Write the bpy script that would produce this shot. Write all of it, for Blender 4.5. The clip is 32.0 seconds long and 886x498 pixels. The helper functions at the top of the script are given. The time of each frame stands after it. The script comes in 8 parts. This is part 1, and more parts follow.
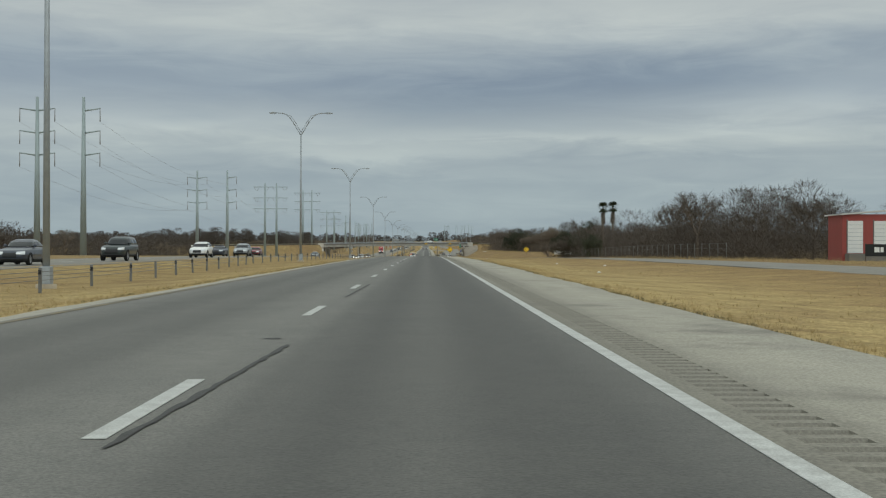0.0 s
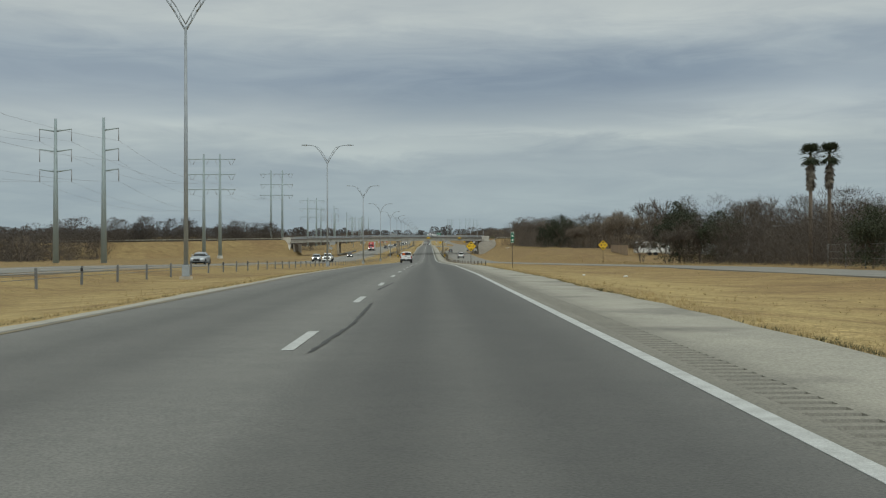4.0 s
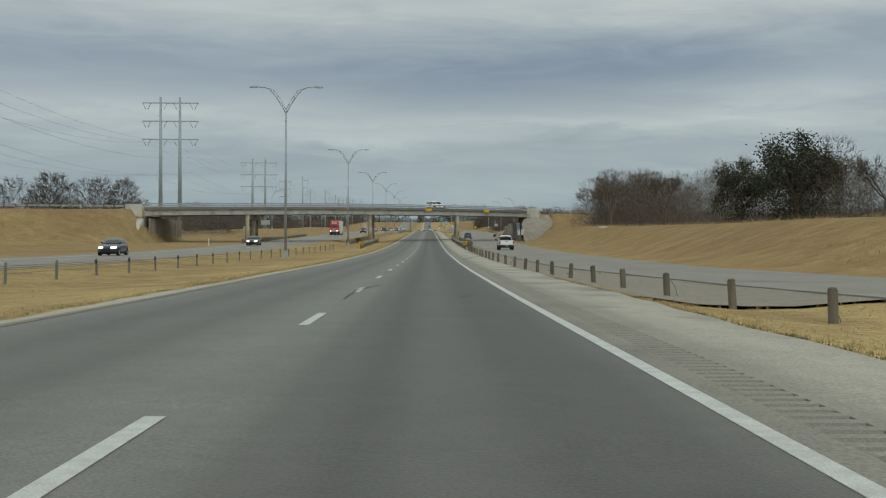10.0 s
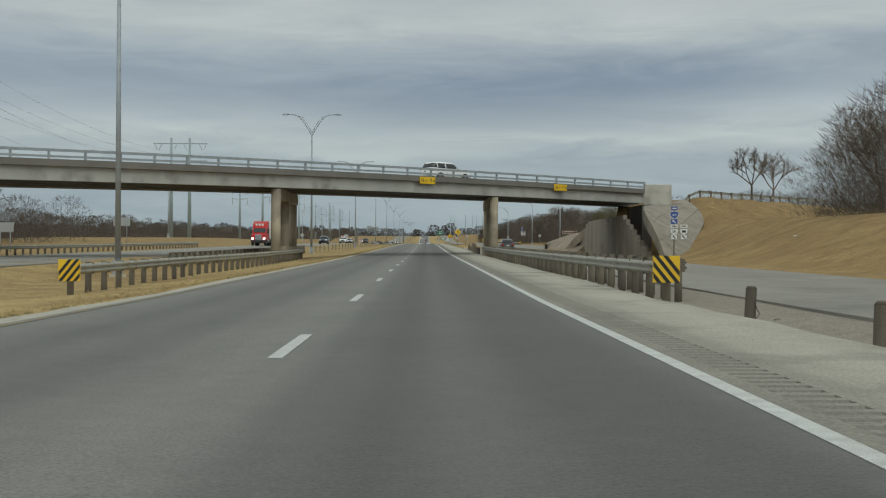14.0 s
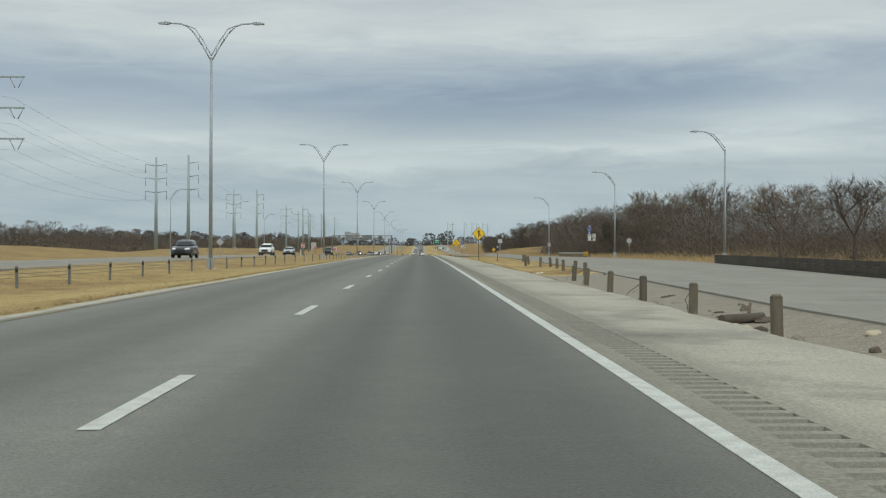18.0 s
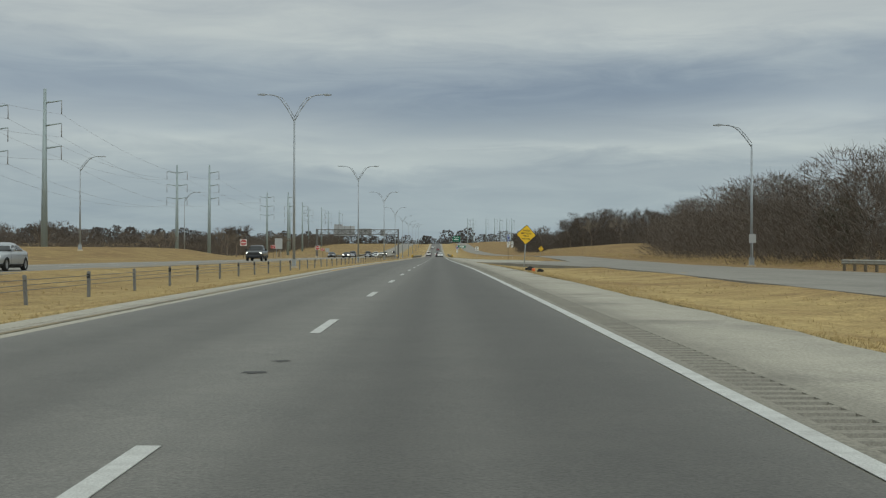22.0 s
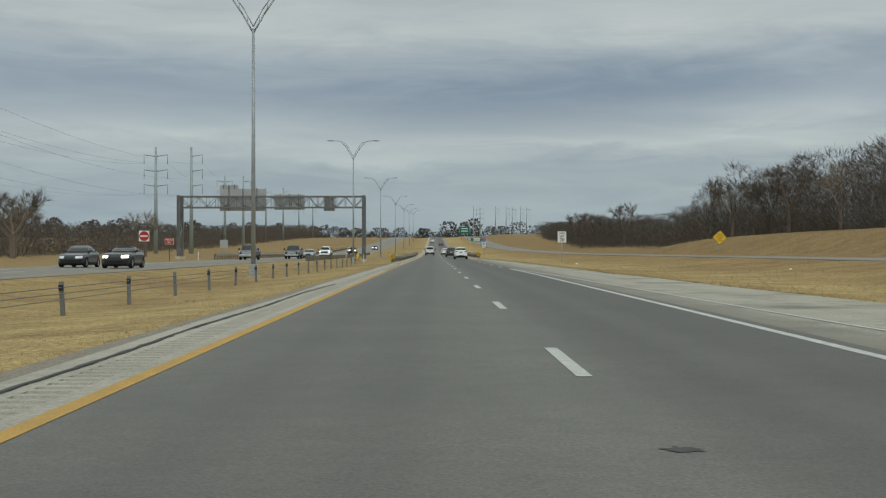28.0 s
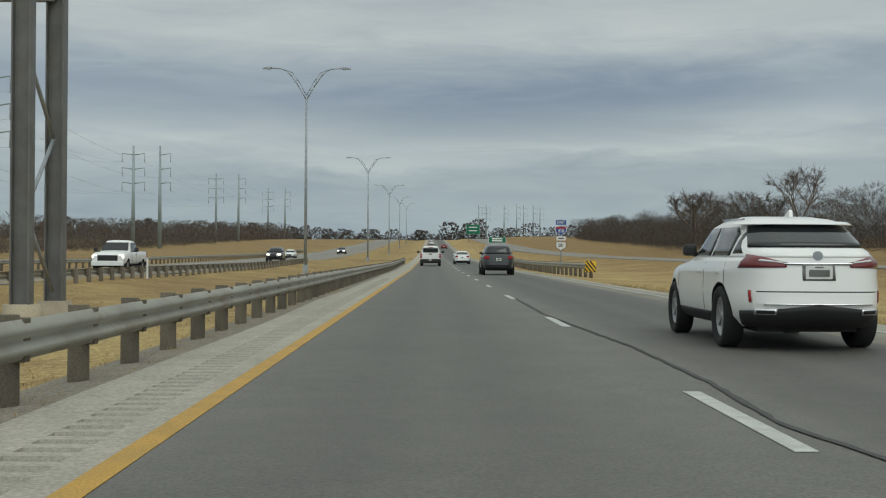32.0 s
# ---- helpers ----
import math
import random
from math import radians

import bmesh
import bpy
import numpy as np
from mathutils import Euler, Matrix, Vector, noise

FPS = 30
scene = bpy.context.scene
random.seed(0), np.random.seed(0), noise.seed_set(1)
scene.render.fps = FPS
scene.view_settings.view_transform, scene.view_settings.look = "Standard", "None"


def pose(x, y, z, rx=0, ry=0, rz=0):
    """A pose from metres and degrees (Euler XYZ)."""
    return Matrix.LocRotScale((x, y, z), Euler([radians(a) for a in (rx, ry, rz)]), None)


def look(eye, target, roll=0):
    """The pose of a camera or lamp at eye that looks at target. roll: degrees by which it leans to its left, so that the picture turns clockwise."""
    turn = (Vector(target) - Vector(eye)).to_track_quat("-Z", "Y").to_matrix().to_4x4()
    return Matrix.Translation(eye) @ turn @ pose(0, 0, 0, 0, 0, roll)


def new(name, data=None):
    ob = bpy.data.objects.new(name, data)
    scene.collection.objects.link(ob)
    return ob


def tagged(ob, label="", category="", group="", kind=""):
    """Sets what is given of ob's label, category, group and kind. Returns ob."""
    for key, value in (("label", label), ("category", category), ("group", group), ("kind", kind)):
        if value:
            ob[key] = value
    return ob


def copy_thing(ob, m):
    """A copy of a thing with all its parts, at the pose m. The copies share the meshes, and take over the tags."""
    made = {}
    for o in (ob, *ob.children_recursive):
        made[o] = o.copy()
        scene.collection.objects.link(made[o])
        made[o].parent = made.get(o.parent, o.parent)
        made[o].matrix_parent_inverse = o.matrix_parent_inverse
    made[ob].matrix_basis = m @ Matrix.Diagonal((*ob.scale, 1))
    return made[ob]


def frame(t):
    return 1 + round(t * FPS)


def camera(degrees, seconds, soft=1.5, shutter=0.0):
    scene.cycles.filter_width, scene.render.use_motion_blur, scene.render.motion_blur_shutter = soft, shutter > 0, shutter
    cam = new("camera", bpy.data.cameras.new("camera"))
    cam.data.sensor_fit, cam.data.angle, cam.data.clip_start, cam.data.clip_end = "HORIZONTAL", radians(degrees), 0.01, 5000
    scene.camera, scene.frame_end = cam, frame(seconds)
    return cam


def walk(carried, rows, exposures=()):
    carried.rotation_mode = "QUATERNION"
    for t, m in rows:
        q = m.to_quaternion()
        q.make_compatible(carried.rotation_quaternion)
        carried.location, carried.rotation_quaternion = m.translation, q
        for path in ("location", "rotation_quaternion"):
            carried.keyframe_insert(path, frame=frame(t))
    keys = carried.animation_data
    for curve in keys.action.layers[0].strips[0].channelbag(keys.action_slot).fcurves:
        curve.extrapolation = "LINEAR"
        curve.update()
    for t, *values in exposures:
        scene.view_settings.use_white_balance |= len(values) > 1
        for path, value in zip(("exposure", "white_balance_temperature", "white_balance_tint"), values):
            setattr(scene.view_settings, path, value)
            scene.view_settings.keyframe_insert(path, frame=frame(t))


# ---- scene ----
cam = camera(39.97, 32.0, soft=1.2)
PATH = [
    (0.0, (0.020, -6.819, 1.097), (1.363, 93.172, 1.200), 0.17),
    (0.5, (0.001, 11.974, 1.155), (1.252, 111.966, 1.292), 0.20),
    (1.0, (-0.016, 30.827, 1.216), (1.127, 130.820, 1.512), 0.22),
    (1.5, (-0.043, 49.755, 1.274), (1.096, 149.748, 1.489), 0.26),
    (2.0, (-0.096, 68.763, 1.321), (1.006, 168.757, 1.482), 0.27),
    (2.5, (-0.161, 87.824, 1.355), (0.855, 187.819, 1.419), 0.23),
    (3.0, (-0.231, 106.917, 1.373), (0.793, 206.912, 1.328), 0.14),
    (3.5, (-0.295, 126.029, 1.373), (0.803, 226.023, 1.217), 0.03),
    (4.0, (-0.344, 145.148, 1.351), (0.870, 245.141, 1.080), -0.06),
    (4.5, (-0.370, 164.263, 1.307), (0.978, 264.253, 0.915), -0.14),
    (5.0, (-0.371, 183.362, 1.237), (1.094, 283.350, 0.717), -0.19),
    (5.5, (-0.341, 202.432, 1.138), (1.178, 302.418, 0.471), -0.15),
    (6.0, (-0.296, 221.466, 1.006), (1.237, 321.451, 0.137), -0.09),
    (6.5, (-0.239, 240.456, 0.837), (1.385, 340.436, -0.376), -0.03),
    (7.0, (-0.170, 259.398, 0.635), (1.494, 359.377, -0.631), 0.04),
    (7.5, (-0.074, 278.295, 0.409), (1.604, 378.274, -0.775), 0.08),
    (8.0, (0.009, 297.197, 0.170), (1.686, 397.174, -1.157), 0.08),
    (8.5, (0.018, 316.150, -0.071), (1.465, 416.132, -1.281), 0.09),
    (9.0, (-0.015, 335.137, -0.308), (1.244, 435.121, -1.555), 0.20),
    (9.5, (-0.094, 354.171, -0.530), (0.971, 454.158, -1.669), 0.24),
    (10.0, (-0.182, 373.221, -0.740), (0.961, 473.208, -1.901), 0.25),
    (10.5, (-0.228, 392.273, -0.934), (1.265, 492.257, -1.958), 0.16),
    (11.0, (-0.226, 411.316, -1.111), (1.391, 511.297, -2.214), 0.11),
    (11.5, (-0.202, 430.311, -1.269), (1.060, 530.298, -2.304), 0.14),
    (12.0, (-0.206, 449.249, -1.408), (0.851, 549.238, -2.460), 0.23),
    (12.5, (-0.271, 468.092, -1.519), (0.701, 568.084, -2.330), 0.20),
    (13.0, (-0.350, 486.940, -1.590), (0.638, 586.934, -2.150), 0.31),
    (13.5, (-0.386, 505.872, -1.611), (0.849, 605.864, -1.843), 0.34),
    (14.0, (-0.406, 524.830, -1.581), (0.996, 624.820, -1.436), 0.26),
    (14.5, (-0.400, 543.795, -1.504), (1.143, 643.783, -1.101), 0.18),
    (15.0, (-0.370, 562.749, -1.393), (1.317, 662.734, -0.859), 0.13),
    (15.5, (-0.316, 581.672, -1.262), (1.492, 681.654, -0.680), 0.10),
    (16.0, (-0.245, 600.545, -1.126), (1.584, 700.527, -0.473), 0.04),
    (16.5, (-0.158, 619.285, -0.970), (1.713, 719.264, -0.225), -0.06),
    (17.0, (-0.069, 637.966, -0.797), (1.778, 737.945, 0.017), -0.09),
    (17.5, (0.017, 656.643, -0.607), (1.811, 756.622, 0.356), 0.01),
    (18.0, (0.102, 675.354, -0.404), (1.890, 775.333, 0.564), 0.15),
    (18.5, (0.181, 694.119, -0.192), (1.923, 794.099, 0.803), 0.24),
    (19.0, (0.243, 712.954, 0.023), (1.965, 812.934, 1.005), 0.26),
    (19.5, (0.245, 731.886, 0.233), (1.721, 831.872, 1.019), 0.20),
    (20.0, (0.192, 750.797, 0.443), (1.386, 850.784, 1.521), 0.12),
    (20.5, (0.113, 769.632, 0.643), (1.243, 869.623, 1.460), 0.12),
    (21.0, (0.020, 788.380, 0.833), (1.140, 888.371, 1.634), 0.22),
    (21.5, (-0.110, 807.081, 1.006), (0.702, 907.074, 1.851), 0.24),
    (22.0, (-0.289, 825.742, 1.168), (0.149, 925.737, 2.017), 0.12),
    (22.5, (-0.538, 844.398, 1.319), (-0.544, 944.395, 2.116), -0.11),
    (23.0, (-0.864, 863.090, 1.469), (-1.266, 963.085, 2.414), -0.22),
    (23.5, (-1.186, 881.796, 1.605), (-1.627, 981.792, 2.441), -0.37),
    (24.0, (-1.488, 900.519, 1.709), (-1.940, 1000.517, 2.162), -0.46),
    (24.5, (-1.784, 919.288, 1.799), (-2.120, 1019.286, 2.218), -0.26),
    (25.0, (-2.045, 938.061, 1.877), (-1.876, 1038.059, 2.363), 0.00),
    (25.5, (-2.256, 956.806, 1.942), (-1.602, 1056.804, 2.129), 0.15),
    (26.0, (-2.427, 975.530, 2.000), (-1.718, 1075.527, 2.147), 0.16),
    (26.5, (-2.588, 994.245, 2.059), (-1.939, 1094.243, 2.269), 0.12),
    (27.0, (-2.748, 1012.965, 2.127), (-2.127, 1112.963, 2.437), 0.07),
    (27.5, (-2.905, 1031.703, 2.209), (-2.240, 1131.700, 2.641), 0.01),
    (28.0, (-3.048, 1050.474, 2.302), (-2.314, 1150.470, 2.829), -0.05),
    (28.5, (-3.162, 1069.267, 2.396), (-2.496, 1169.264, 2.909), -0.04),
    (29.0, (-3.302, 1088.060, 2.468), (-2.688, 1188.058, 2.502), -0.01),
    (29.5, (-3.437, 1106.801, 2.527), (-2.868, 1206.799, 2.671), 0.04),
    (30.0, (-3.549, 1125.443, 2.589), (-3.020, 1225.441, 2.913), 0.13),
    (30.5, (-3.680, 1144.017, 2.657), (-2.980, 1244.014, 2.877), 0.22),
    (31.0, (-3.798, 1162.656, 2.722), (-2.981, 1262.652, 2.939), 0.28),
    (31.5, (-3.877, 1181.342, 2.761), (-2.894, 1281.337, 2.745), 0.34),
    (32.0, (-3.899, 1200.043, 2.815), (-2.941, 1300.036, 3.790), 0.29),
]
walk(cam, [(t, look(e, g, r)) for t, e, g, r in PATH],
     [(0.0, 0.0), (13.5, 0.0), (15.5, 0.0), (16.1, 0.05), (16.8, 0.36), (17.4, 0.36), (18.0, 0.30), (18.6, 0.13), (19.0, 0.0), (32.0, 0.0)])

# ---- light ----
world = bpy.data.worlds.new("sky")
scene.world = world
world.use_nodes = True
WN = world.node_tree.nodes
WL = world.node_tree.links
WN.clear()


def wnode(kind, **vals):
    n = WN.new(kind)
    for k, v in vals.items():
        n.inputs[k].default_value = v
    return n


def wmath(op, a, b=None):
    n = WN.new("ShaderNodeMath")
    n.operation = op
    for i, v in enumerate((a, b)):
        if v is None:
            continue
        if isinstance(v, (int, float)):
            n.inputs[i].default_value = v
        else:
            WL.new(v, n.inputs[i])
    return n.outputs[0]


def wramp(fac, stops):
    n = WN.new("ShaderNodeValToRGB")
    WL.new(fac, n.inputs[0])
    e = n.color_ramp.elements
    while len(e) < len(stops):
        e.new(0.5)
    for el, (p, c) in zip(e, stops):
        el.position = p
        el.color = (*c, 1)
    return n.outputs[0]


def wmix(mode, fac, a, b):
    n = WN.new("ShaderNodeMix")
    n.data_type = "RGBA"
    n.blend_type = mode
    for i, v in ((0, fac), (6, a), (7, b)):
        if isinstance(v, (int, float)):
            n.inputs[i].default_value = v
        elif isinstance(v, tuple):
            n.inputs[i].default_value = (*v, 1)
        else:
            WL.new(v, n.inputs[i])
    return n.outputs[2]


sky = WN.new("ShaderNodeTexSky")
sky.sky_type = "NISHITA"
sky.sun_disc = False
sky.sun_elevation = radians(48)
sky.sun_rotation = radians(150)
coords = WN.new("ShaderNodeTexCoord")
split = WN.new("ShaderNodeSeparateXYZ")
WL.new(coords.outputs["Generated"], split.inputs[0])
up = wmath("MAXIMUM", split.outputs[2], 0.0)
# long flat cloud decks, stretched sideways
sv = WN.new("ShaderNodeCombineXYZ")
WL.new(wmath("MULTIPLY", split.outputs[0], 2.2), sv.inputs[0])
WL.new(wmath("MULTIPLY", split.outputs[1], 1.0), sv.inputs[1])
WL.new(wmath("MULTIPLY", split.outputs[2], 13.0), sv.inputs[2])
big = wnode("ShaderNodeTexNoise", Scale=1.35, Detail=6.0, Roughness=0.55, Distortion=0.5)
WL.new(sv.outputs[0], big.inputs["Vector"])
fine = wnode("ShaderNodeTexNoise", Scale=4.6, Detail=7.0, Roughness=0.6, Distortion=0.8)
WL.new(sv.outputs[0], fine.inputs["Vector"])
rough_big = wmath("SUBTRACT", big.outputs["Fac"], 0.5)
rough_fine = wmath("SUBTRACT", fine.outputs["Fac"], 0.5)
# overcast dome: brighter overhead, greyer at the horizon, layers bent by the cloud noise
bent_up = wmath("ADD", up, wmath("MULTIPLY", rough_big, 0.05))
dome = wramp(bent_up, [(0.0, (0.285, 0.355, 0.405)), (0.045, (0.325, 0.390, 0.432)), (0.075, (0.36, 0.415, 0.447)), (0.092, (0.405, 0.455, 0.475)), (0.110, (0.365, 0.415, 0.45)),
                       (0.130, (0.315, 0.370, 0.425)), (0.155, (0.345, 0.398, 0.443)), (0.185, (0.425, 0.465, 0.482)), (0.22, (0.455, 0.49, 0.50)), (0.45, (0.57, 0.62, 0.61)), (1.0, (0.76, 0.81, 0.79))])
deck = wramp(big.outputs["Fac"], [(0.36, (0.93, 0.94, 0.96)), (0.5, (1.0, 1.0, 1.0)), (0.64, (1.07, 1.065, 1.05))])
wisp = wramp(fine.outputs["Fac"], [(0.32, (0.92, 0.93, 0.955)), (0.68, (1.08, 1.075, 1.06))])
cloud_x = wmath("ADD", split.outputs[0], wmath("MULTIPLY", rough_big, 0.30))
cloud_z = wmath("ADD", up, wmath("ADD", wmath("MULTIPLY", rough_fine, 0.030), wmath("MULTIPLY", rough_big, 0.035)))


def bank(x, z, wide, tall, amount):
    """One long cloud bank ahead, thicker (darker) or thinner (brighter) than the deck round it."""
    u = wmath("POWER", wmath("DIVIDE", wmath("SUBTRACT", cloud_x, x), wide), 2.0)
    v = wmath("POWER", wmath("DIVIDE", wmath("SUBTRACT", cloud_z, z), tall), 2.0)
    return wmath("MULTIPLY", wmath("EXPONENT", wmath("MULTIPLY", wmath("ADD", u, v), -1.0)), amount)


thick = bank(0.02, 0.122, 0.16, 0.022, 1.0)
for args in ((0.17, 0.142, 0.10, 0.016, 0.75), (-0.24, 0.145, 0.13, 0.014, 0.55), (-0.02, 0.060, 0.25, 0.010, 0.35), (0.18, 0.076, 0.16, 0.008, 0.40)):
    thick = wmath("ADD", thick, bank(*args))
thin = bank(0.31, 0.116, 0.085, 0.016, 1.0)
for args in ((-0.20, 0.103, 0.15, 0.010, 0.75), (0.12, 0.095, 0.16, 0.005, 0.65), (-0.02, 0.083, 0.10, 0.006, 0.55), (0.18, 0.185, 0.22, 0.016, 0.7)):
    thin = wmath("ADD", thin, bank(*args))
cloudy = wmix("MULTIPLY", 1.0, wmix("MULTIPLY", 1.0, dome, deck), wisp)
cloudy = wmix("MIX", wmath("MINIMUM", thick, 1.0), cloudy, wmix("MULTIPLY", 1.0, cloudy, (0.75, 0.79, 0.85)))
cloudy = wmix("MIX", wmath("MINIMUM", thin, 1.0), cloudy, wmix("MULTIPLY", 1.0, cloudy, (1.24, 1.21, 1.16)))
# the veiled sun behind the camera brightens the cloud on that side
glow = wmath("ADD", 1.0, wmath("MULTIPLY", wmath("MAXIMUM", wmath("MULTIPLY", split.outputs[1], -1.0), 0.0), 0.75))
glow_tint = WN.new("ShaderNodeCombineXYZ")
for slot, amount in ((0, 0.985), (1, 1.005), (2, 0.985)):
    WL.new(wmath("MULTIPLY", glow, amount), glow_tint.inputs[slot])
cloudy = wmix("MULTIPLY", 1.0, cloudy, glow_tint.outputs[0])
clear = wmix("MULTIPLY", 1.0, sky.outputs[0], (0.09, 0.09, 0.09))
back = WN.new("ShaderNodeBackground")
WL.new(wmix("MIX", 0.94, clear, cloudy), back.inputs[0])
back.inputs[1].default_value = 1.0
wout = WN.new("ShaderNodeOutputWorld")
WL.new(back.outputs[0], wout.inputs[0])

sun = new("sun", bpy.data.lights.new("sun", "SUN"))
sun.data.energy = 0.5
sun.data.angle = radians(35)
sun.data.color = (0.98, 1.0, 0.92)
sun.matrix_world = look((0, 0, 0), (-0.33, 0.58, -0.74))

# ---- materials ----
def material(name, base, rough=0.8, metal=0.0, second=None, scale=4.0, stretch=(1, 1, 1), amount=0.5, grain=None, grain_scale=60.0,
             bump=0.0, bump_scale=80.0, vary=0.0, stain=None, stain_scale=0.3, emit=None, strength=1.0, transmission=0.0, coat=0.0, across=None, tint=(1, 0.985, 0.925), gloss=0.5, patches=None, later=None, mottle=None, zones=None):
    """Procedural surface: base colour broken up by two noises, fine grain, stains and relief."""
    m = bpy.data.materials.new(name)
    m.use_nodes = True
    nt = m.node_tree
    N, L = nt.nodes, nt.links
    b = N["Principled BSDF"]
    b.inputs["Roughness"].default_value = rough
    b.inputs["Metallic"].default_value = metal
    b.inputs["Specular IOR Level"].default_value = gloss
    b.inputs["Transmission Weight"].default_value = transmission
    b.inputs["Coat Weight"].default_value = coat
    tc = N.new("ShaderNodeTexCoord")
    mp = N.new("ShaderNodeMapping")
    mp.inputs["Scale"].default_value = stretch
    L.new(tc.outputs["Object"], mp.inputs[0])

    def nz(sc, detail=4.0, rgh=0.55, plain=False):
        n = N.new("ShaderNodeTexNoise")
        n.inputs["Scale"].default_value = sc
        n.inputs["Detail"].default_value = detail
        n.inputs["Roughness"].default_value = rgh
        L.new(tc.outputs["Object"] if plain else mp.outputs[0], n.inputs["Vector"])
        return n.outputs["Fac"]

    def band(fac, lo, hi):
        n = N.new("ShaderNodeMapRange")
        L.new(fac, n.inputs[0])
        n.inputs[1].default_value, n.inputs[2].default_value = lo, hi
        return n.outputs[0]

    def mix(fac, a, c, mode="MIX"):
        n = N.new("ShaderNodeMix")
        n.data_type = "RGBA"
        n.blend_type = mode
        for i, v in ((0, fac), (6, a), (7, c)):
            if isinstance(v, (int, float)):
                n.inputs[i].default_value = v
            elif isinstance(v, tuple):
                n.inputs[i].default_value = (*v, 1)
            else:
                L.new(v, n.inputs[i])
        return n.outputs[2]

    col = tuple(base)
    if across:
        # polish and tyre wear in long bands across the road
        sx = N.new("ShaderNodeSeparateXYZ")
        L.new(tc.outputs["Object"], sx.inputs[0])
        wob = N.new("ShaderNodeMath")
        wob.operation = "MULTIPLY_ADD"
        L.new(nz(0.5), wob.inputs[0])
        wob.inputs[1].default_value = 0.9
        L.new(sx.outputs[0], wob.inputs[2])
        lo, hi = across[0][0], across[-1][0]
        mr = N.new("ShaderNodeMapRange")
        L.new(wob.outputs[0], mr.inputs[0])
        mr.inputs[1].default_value, mr.inputs[2].default_value = lo + 0.45, hi + 0.45
        cr = N.new("ShaderNodeValToRGB")
        cr.color_ramp.interpolation = "EASE"
        L.new(mr.outputs[0], cr.inputs[0])
        e = cr.color_ramp.elements
        while len(e) < len(across):
            e.new(0.5)
        for el, (x, v) in zip(e, across):
            el.position = (x - lo) / (hi - lo)
            el.color = (v * tint[0], v * tint[1], v * tint[2], 1)
        col = cr.outputs[0]
        if later:
            # an evener newer surface further along the road
            col = mix(band(sx.outputs[1], later[0], later[1]), col, mix(0.42, col, tuple(later[2])))
        second = None
    if zones:
        # growth that changes with the distance from the roads
        sx = N.new("ShaderNodeSeparateXYZ")
        L.new(tc.outputs["Object"], sx.inputs[0])
        wob = N.new("ShaderNodeMath")
        wob.operation = "MULTIPLY_ADD"
        L.new(nz(0.09, 5.0, 0.6, True), wob.inputs[0])
        wob.inputs[1].default_value = 14.0
        L.new(sx.outputs[0], wob.inputs[2])
        lo, hi = zones[0][0], zones[-1][0]
        cr = N.new("ShaderNodeValToRGB")
        L.new(band(wob.outputs[0], lo + 7, hi + 7), cr.inputs[0])
        e = cr.color_ramp.elements
        while len(e) < len(zones):
            e.new(0.5)
        for el, (x, c) in zip(e, zones):
            el.position = (x - lo) / (hi - lo)
            el.color = (*c, 1)
        col = cr.outputs[0]
    if second:
        f = band(nz(scale), 0.35, 0.65)
        s = N.new("ShaderNodeMath")
        s.operation = "MULTIPLY"
        L.new(f, s.inputs[0])
        s.inputs[1].default_value = amount
        col = mix(s.outputs[0], col, tuple(second))
    if stain:
        f = band(nz(stain_scale, 5.0, 0.6, True), 0.52, 0.72)
        col = mix(f, col, tuple(stain))
    if patches:
        # broken smaller patches of another growth or soil
        colour, size, lo, hi = patches
        col = mix(band(nz(size, 6.0, 0.65, True), lo, hi), col, tuple(colour))
    for size, amt in mottle or ():
        # cloudy lighter and darker areas
        col = mix(1.0, col, mix(band(nz(size, 5.0, 0.62, True), 0.33, 0.67), (1 - amt,) * 3, (1 + amt, 1 + amt * 0.94, 1 + amt * 0.82)), "MULTIPLY")
    if grain:
        col = mix(1.0, col, mix(band(nz(grain_scale, 2.0, 0.55, True), 0.3, 0.7), (1 - grain,) * 3, (1 + grain,) * 3), "MULTIPLY")
    if vary:
        oi = N.new("ShaderNodeObjectInfo")
        col = mix(1.0, col, mix(oi.outputs["Random"], (1 - vary,) * 3, (1 + vary, 1 + vary * 0.9, 1 + vary * 0.75)), "MULTIPLY")
    if isinstance(col, tuple):
        b.inputs["Base Color"].default_value = (*col, 1)
    else:
        L.new(col, b.inputs["Base Color"])
    if bump:
        bn = N.new("ShaderNodeBump")
        bn.inputs["Strength"].default_value = bump
        bn.inputs["Distance"].default_value = 0.02
        L.new(nz(bump_scale, 3.0, 0.55, True), bn.inputs["Height"])
        L.new(bn.outputs[0], b.inputs["Normal"])
    if emit:
        b.inputs["Emission Color"].default_value = (*emit, 1)
        b.inputs["Emission Strength"].default_value = strength
    return m


ASPHALT = material("worn_asphalt", (0.118, 0.116, 0.108), 0.72, second=(0.150, 0.146, 0.133), scale=1.0, stretch=(1, 0.012, 1), amount=0.75,
                   grain=0.27, grain_scale=48, bump=0.45, bump_scale=45, gloss=0.6,
                   across=[(-5.6, 0.158), (-5.1, 0.132), (-4.5, 0.103), (-3.9, 0.125), (-3.3, 0.110), (-2.7, 0.148), (-2.1, 0.170), (-1.6, 0.155), (-1.1, 0.104), (-0.6, 0.078), (-0.05, 0.105),
                           (0.55, 0.076), (1.1, 0.080), (1.8, 0.118)], tint=(1, 0.965, 0.865), later=(800, 930, (0.112, 0.107, 0.096)), mottle=((0.5, 0.07), (3.1, 0.07)))
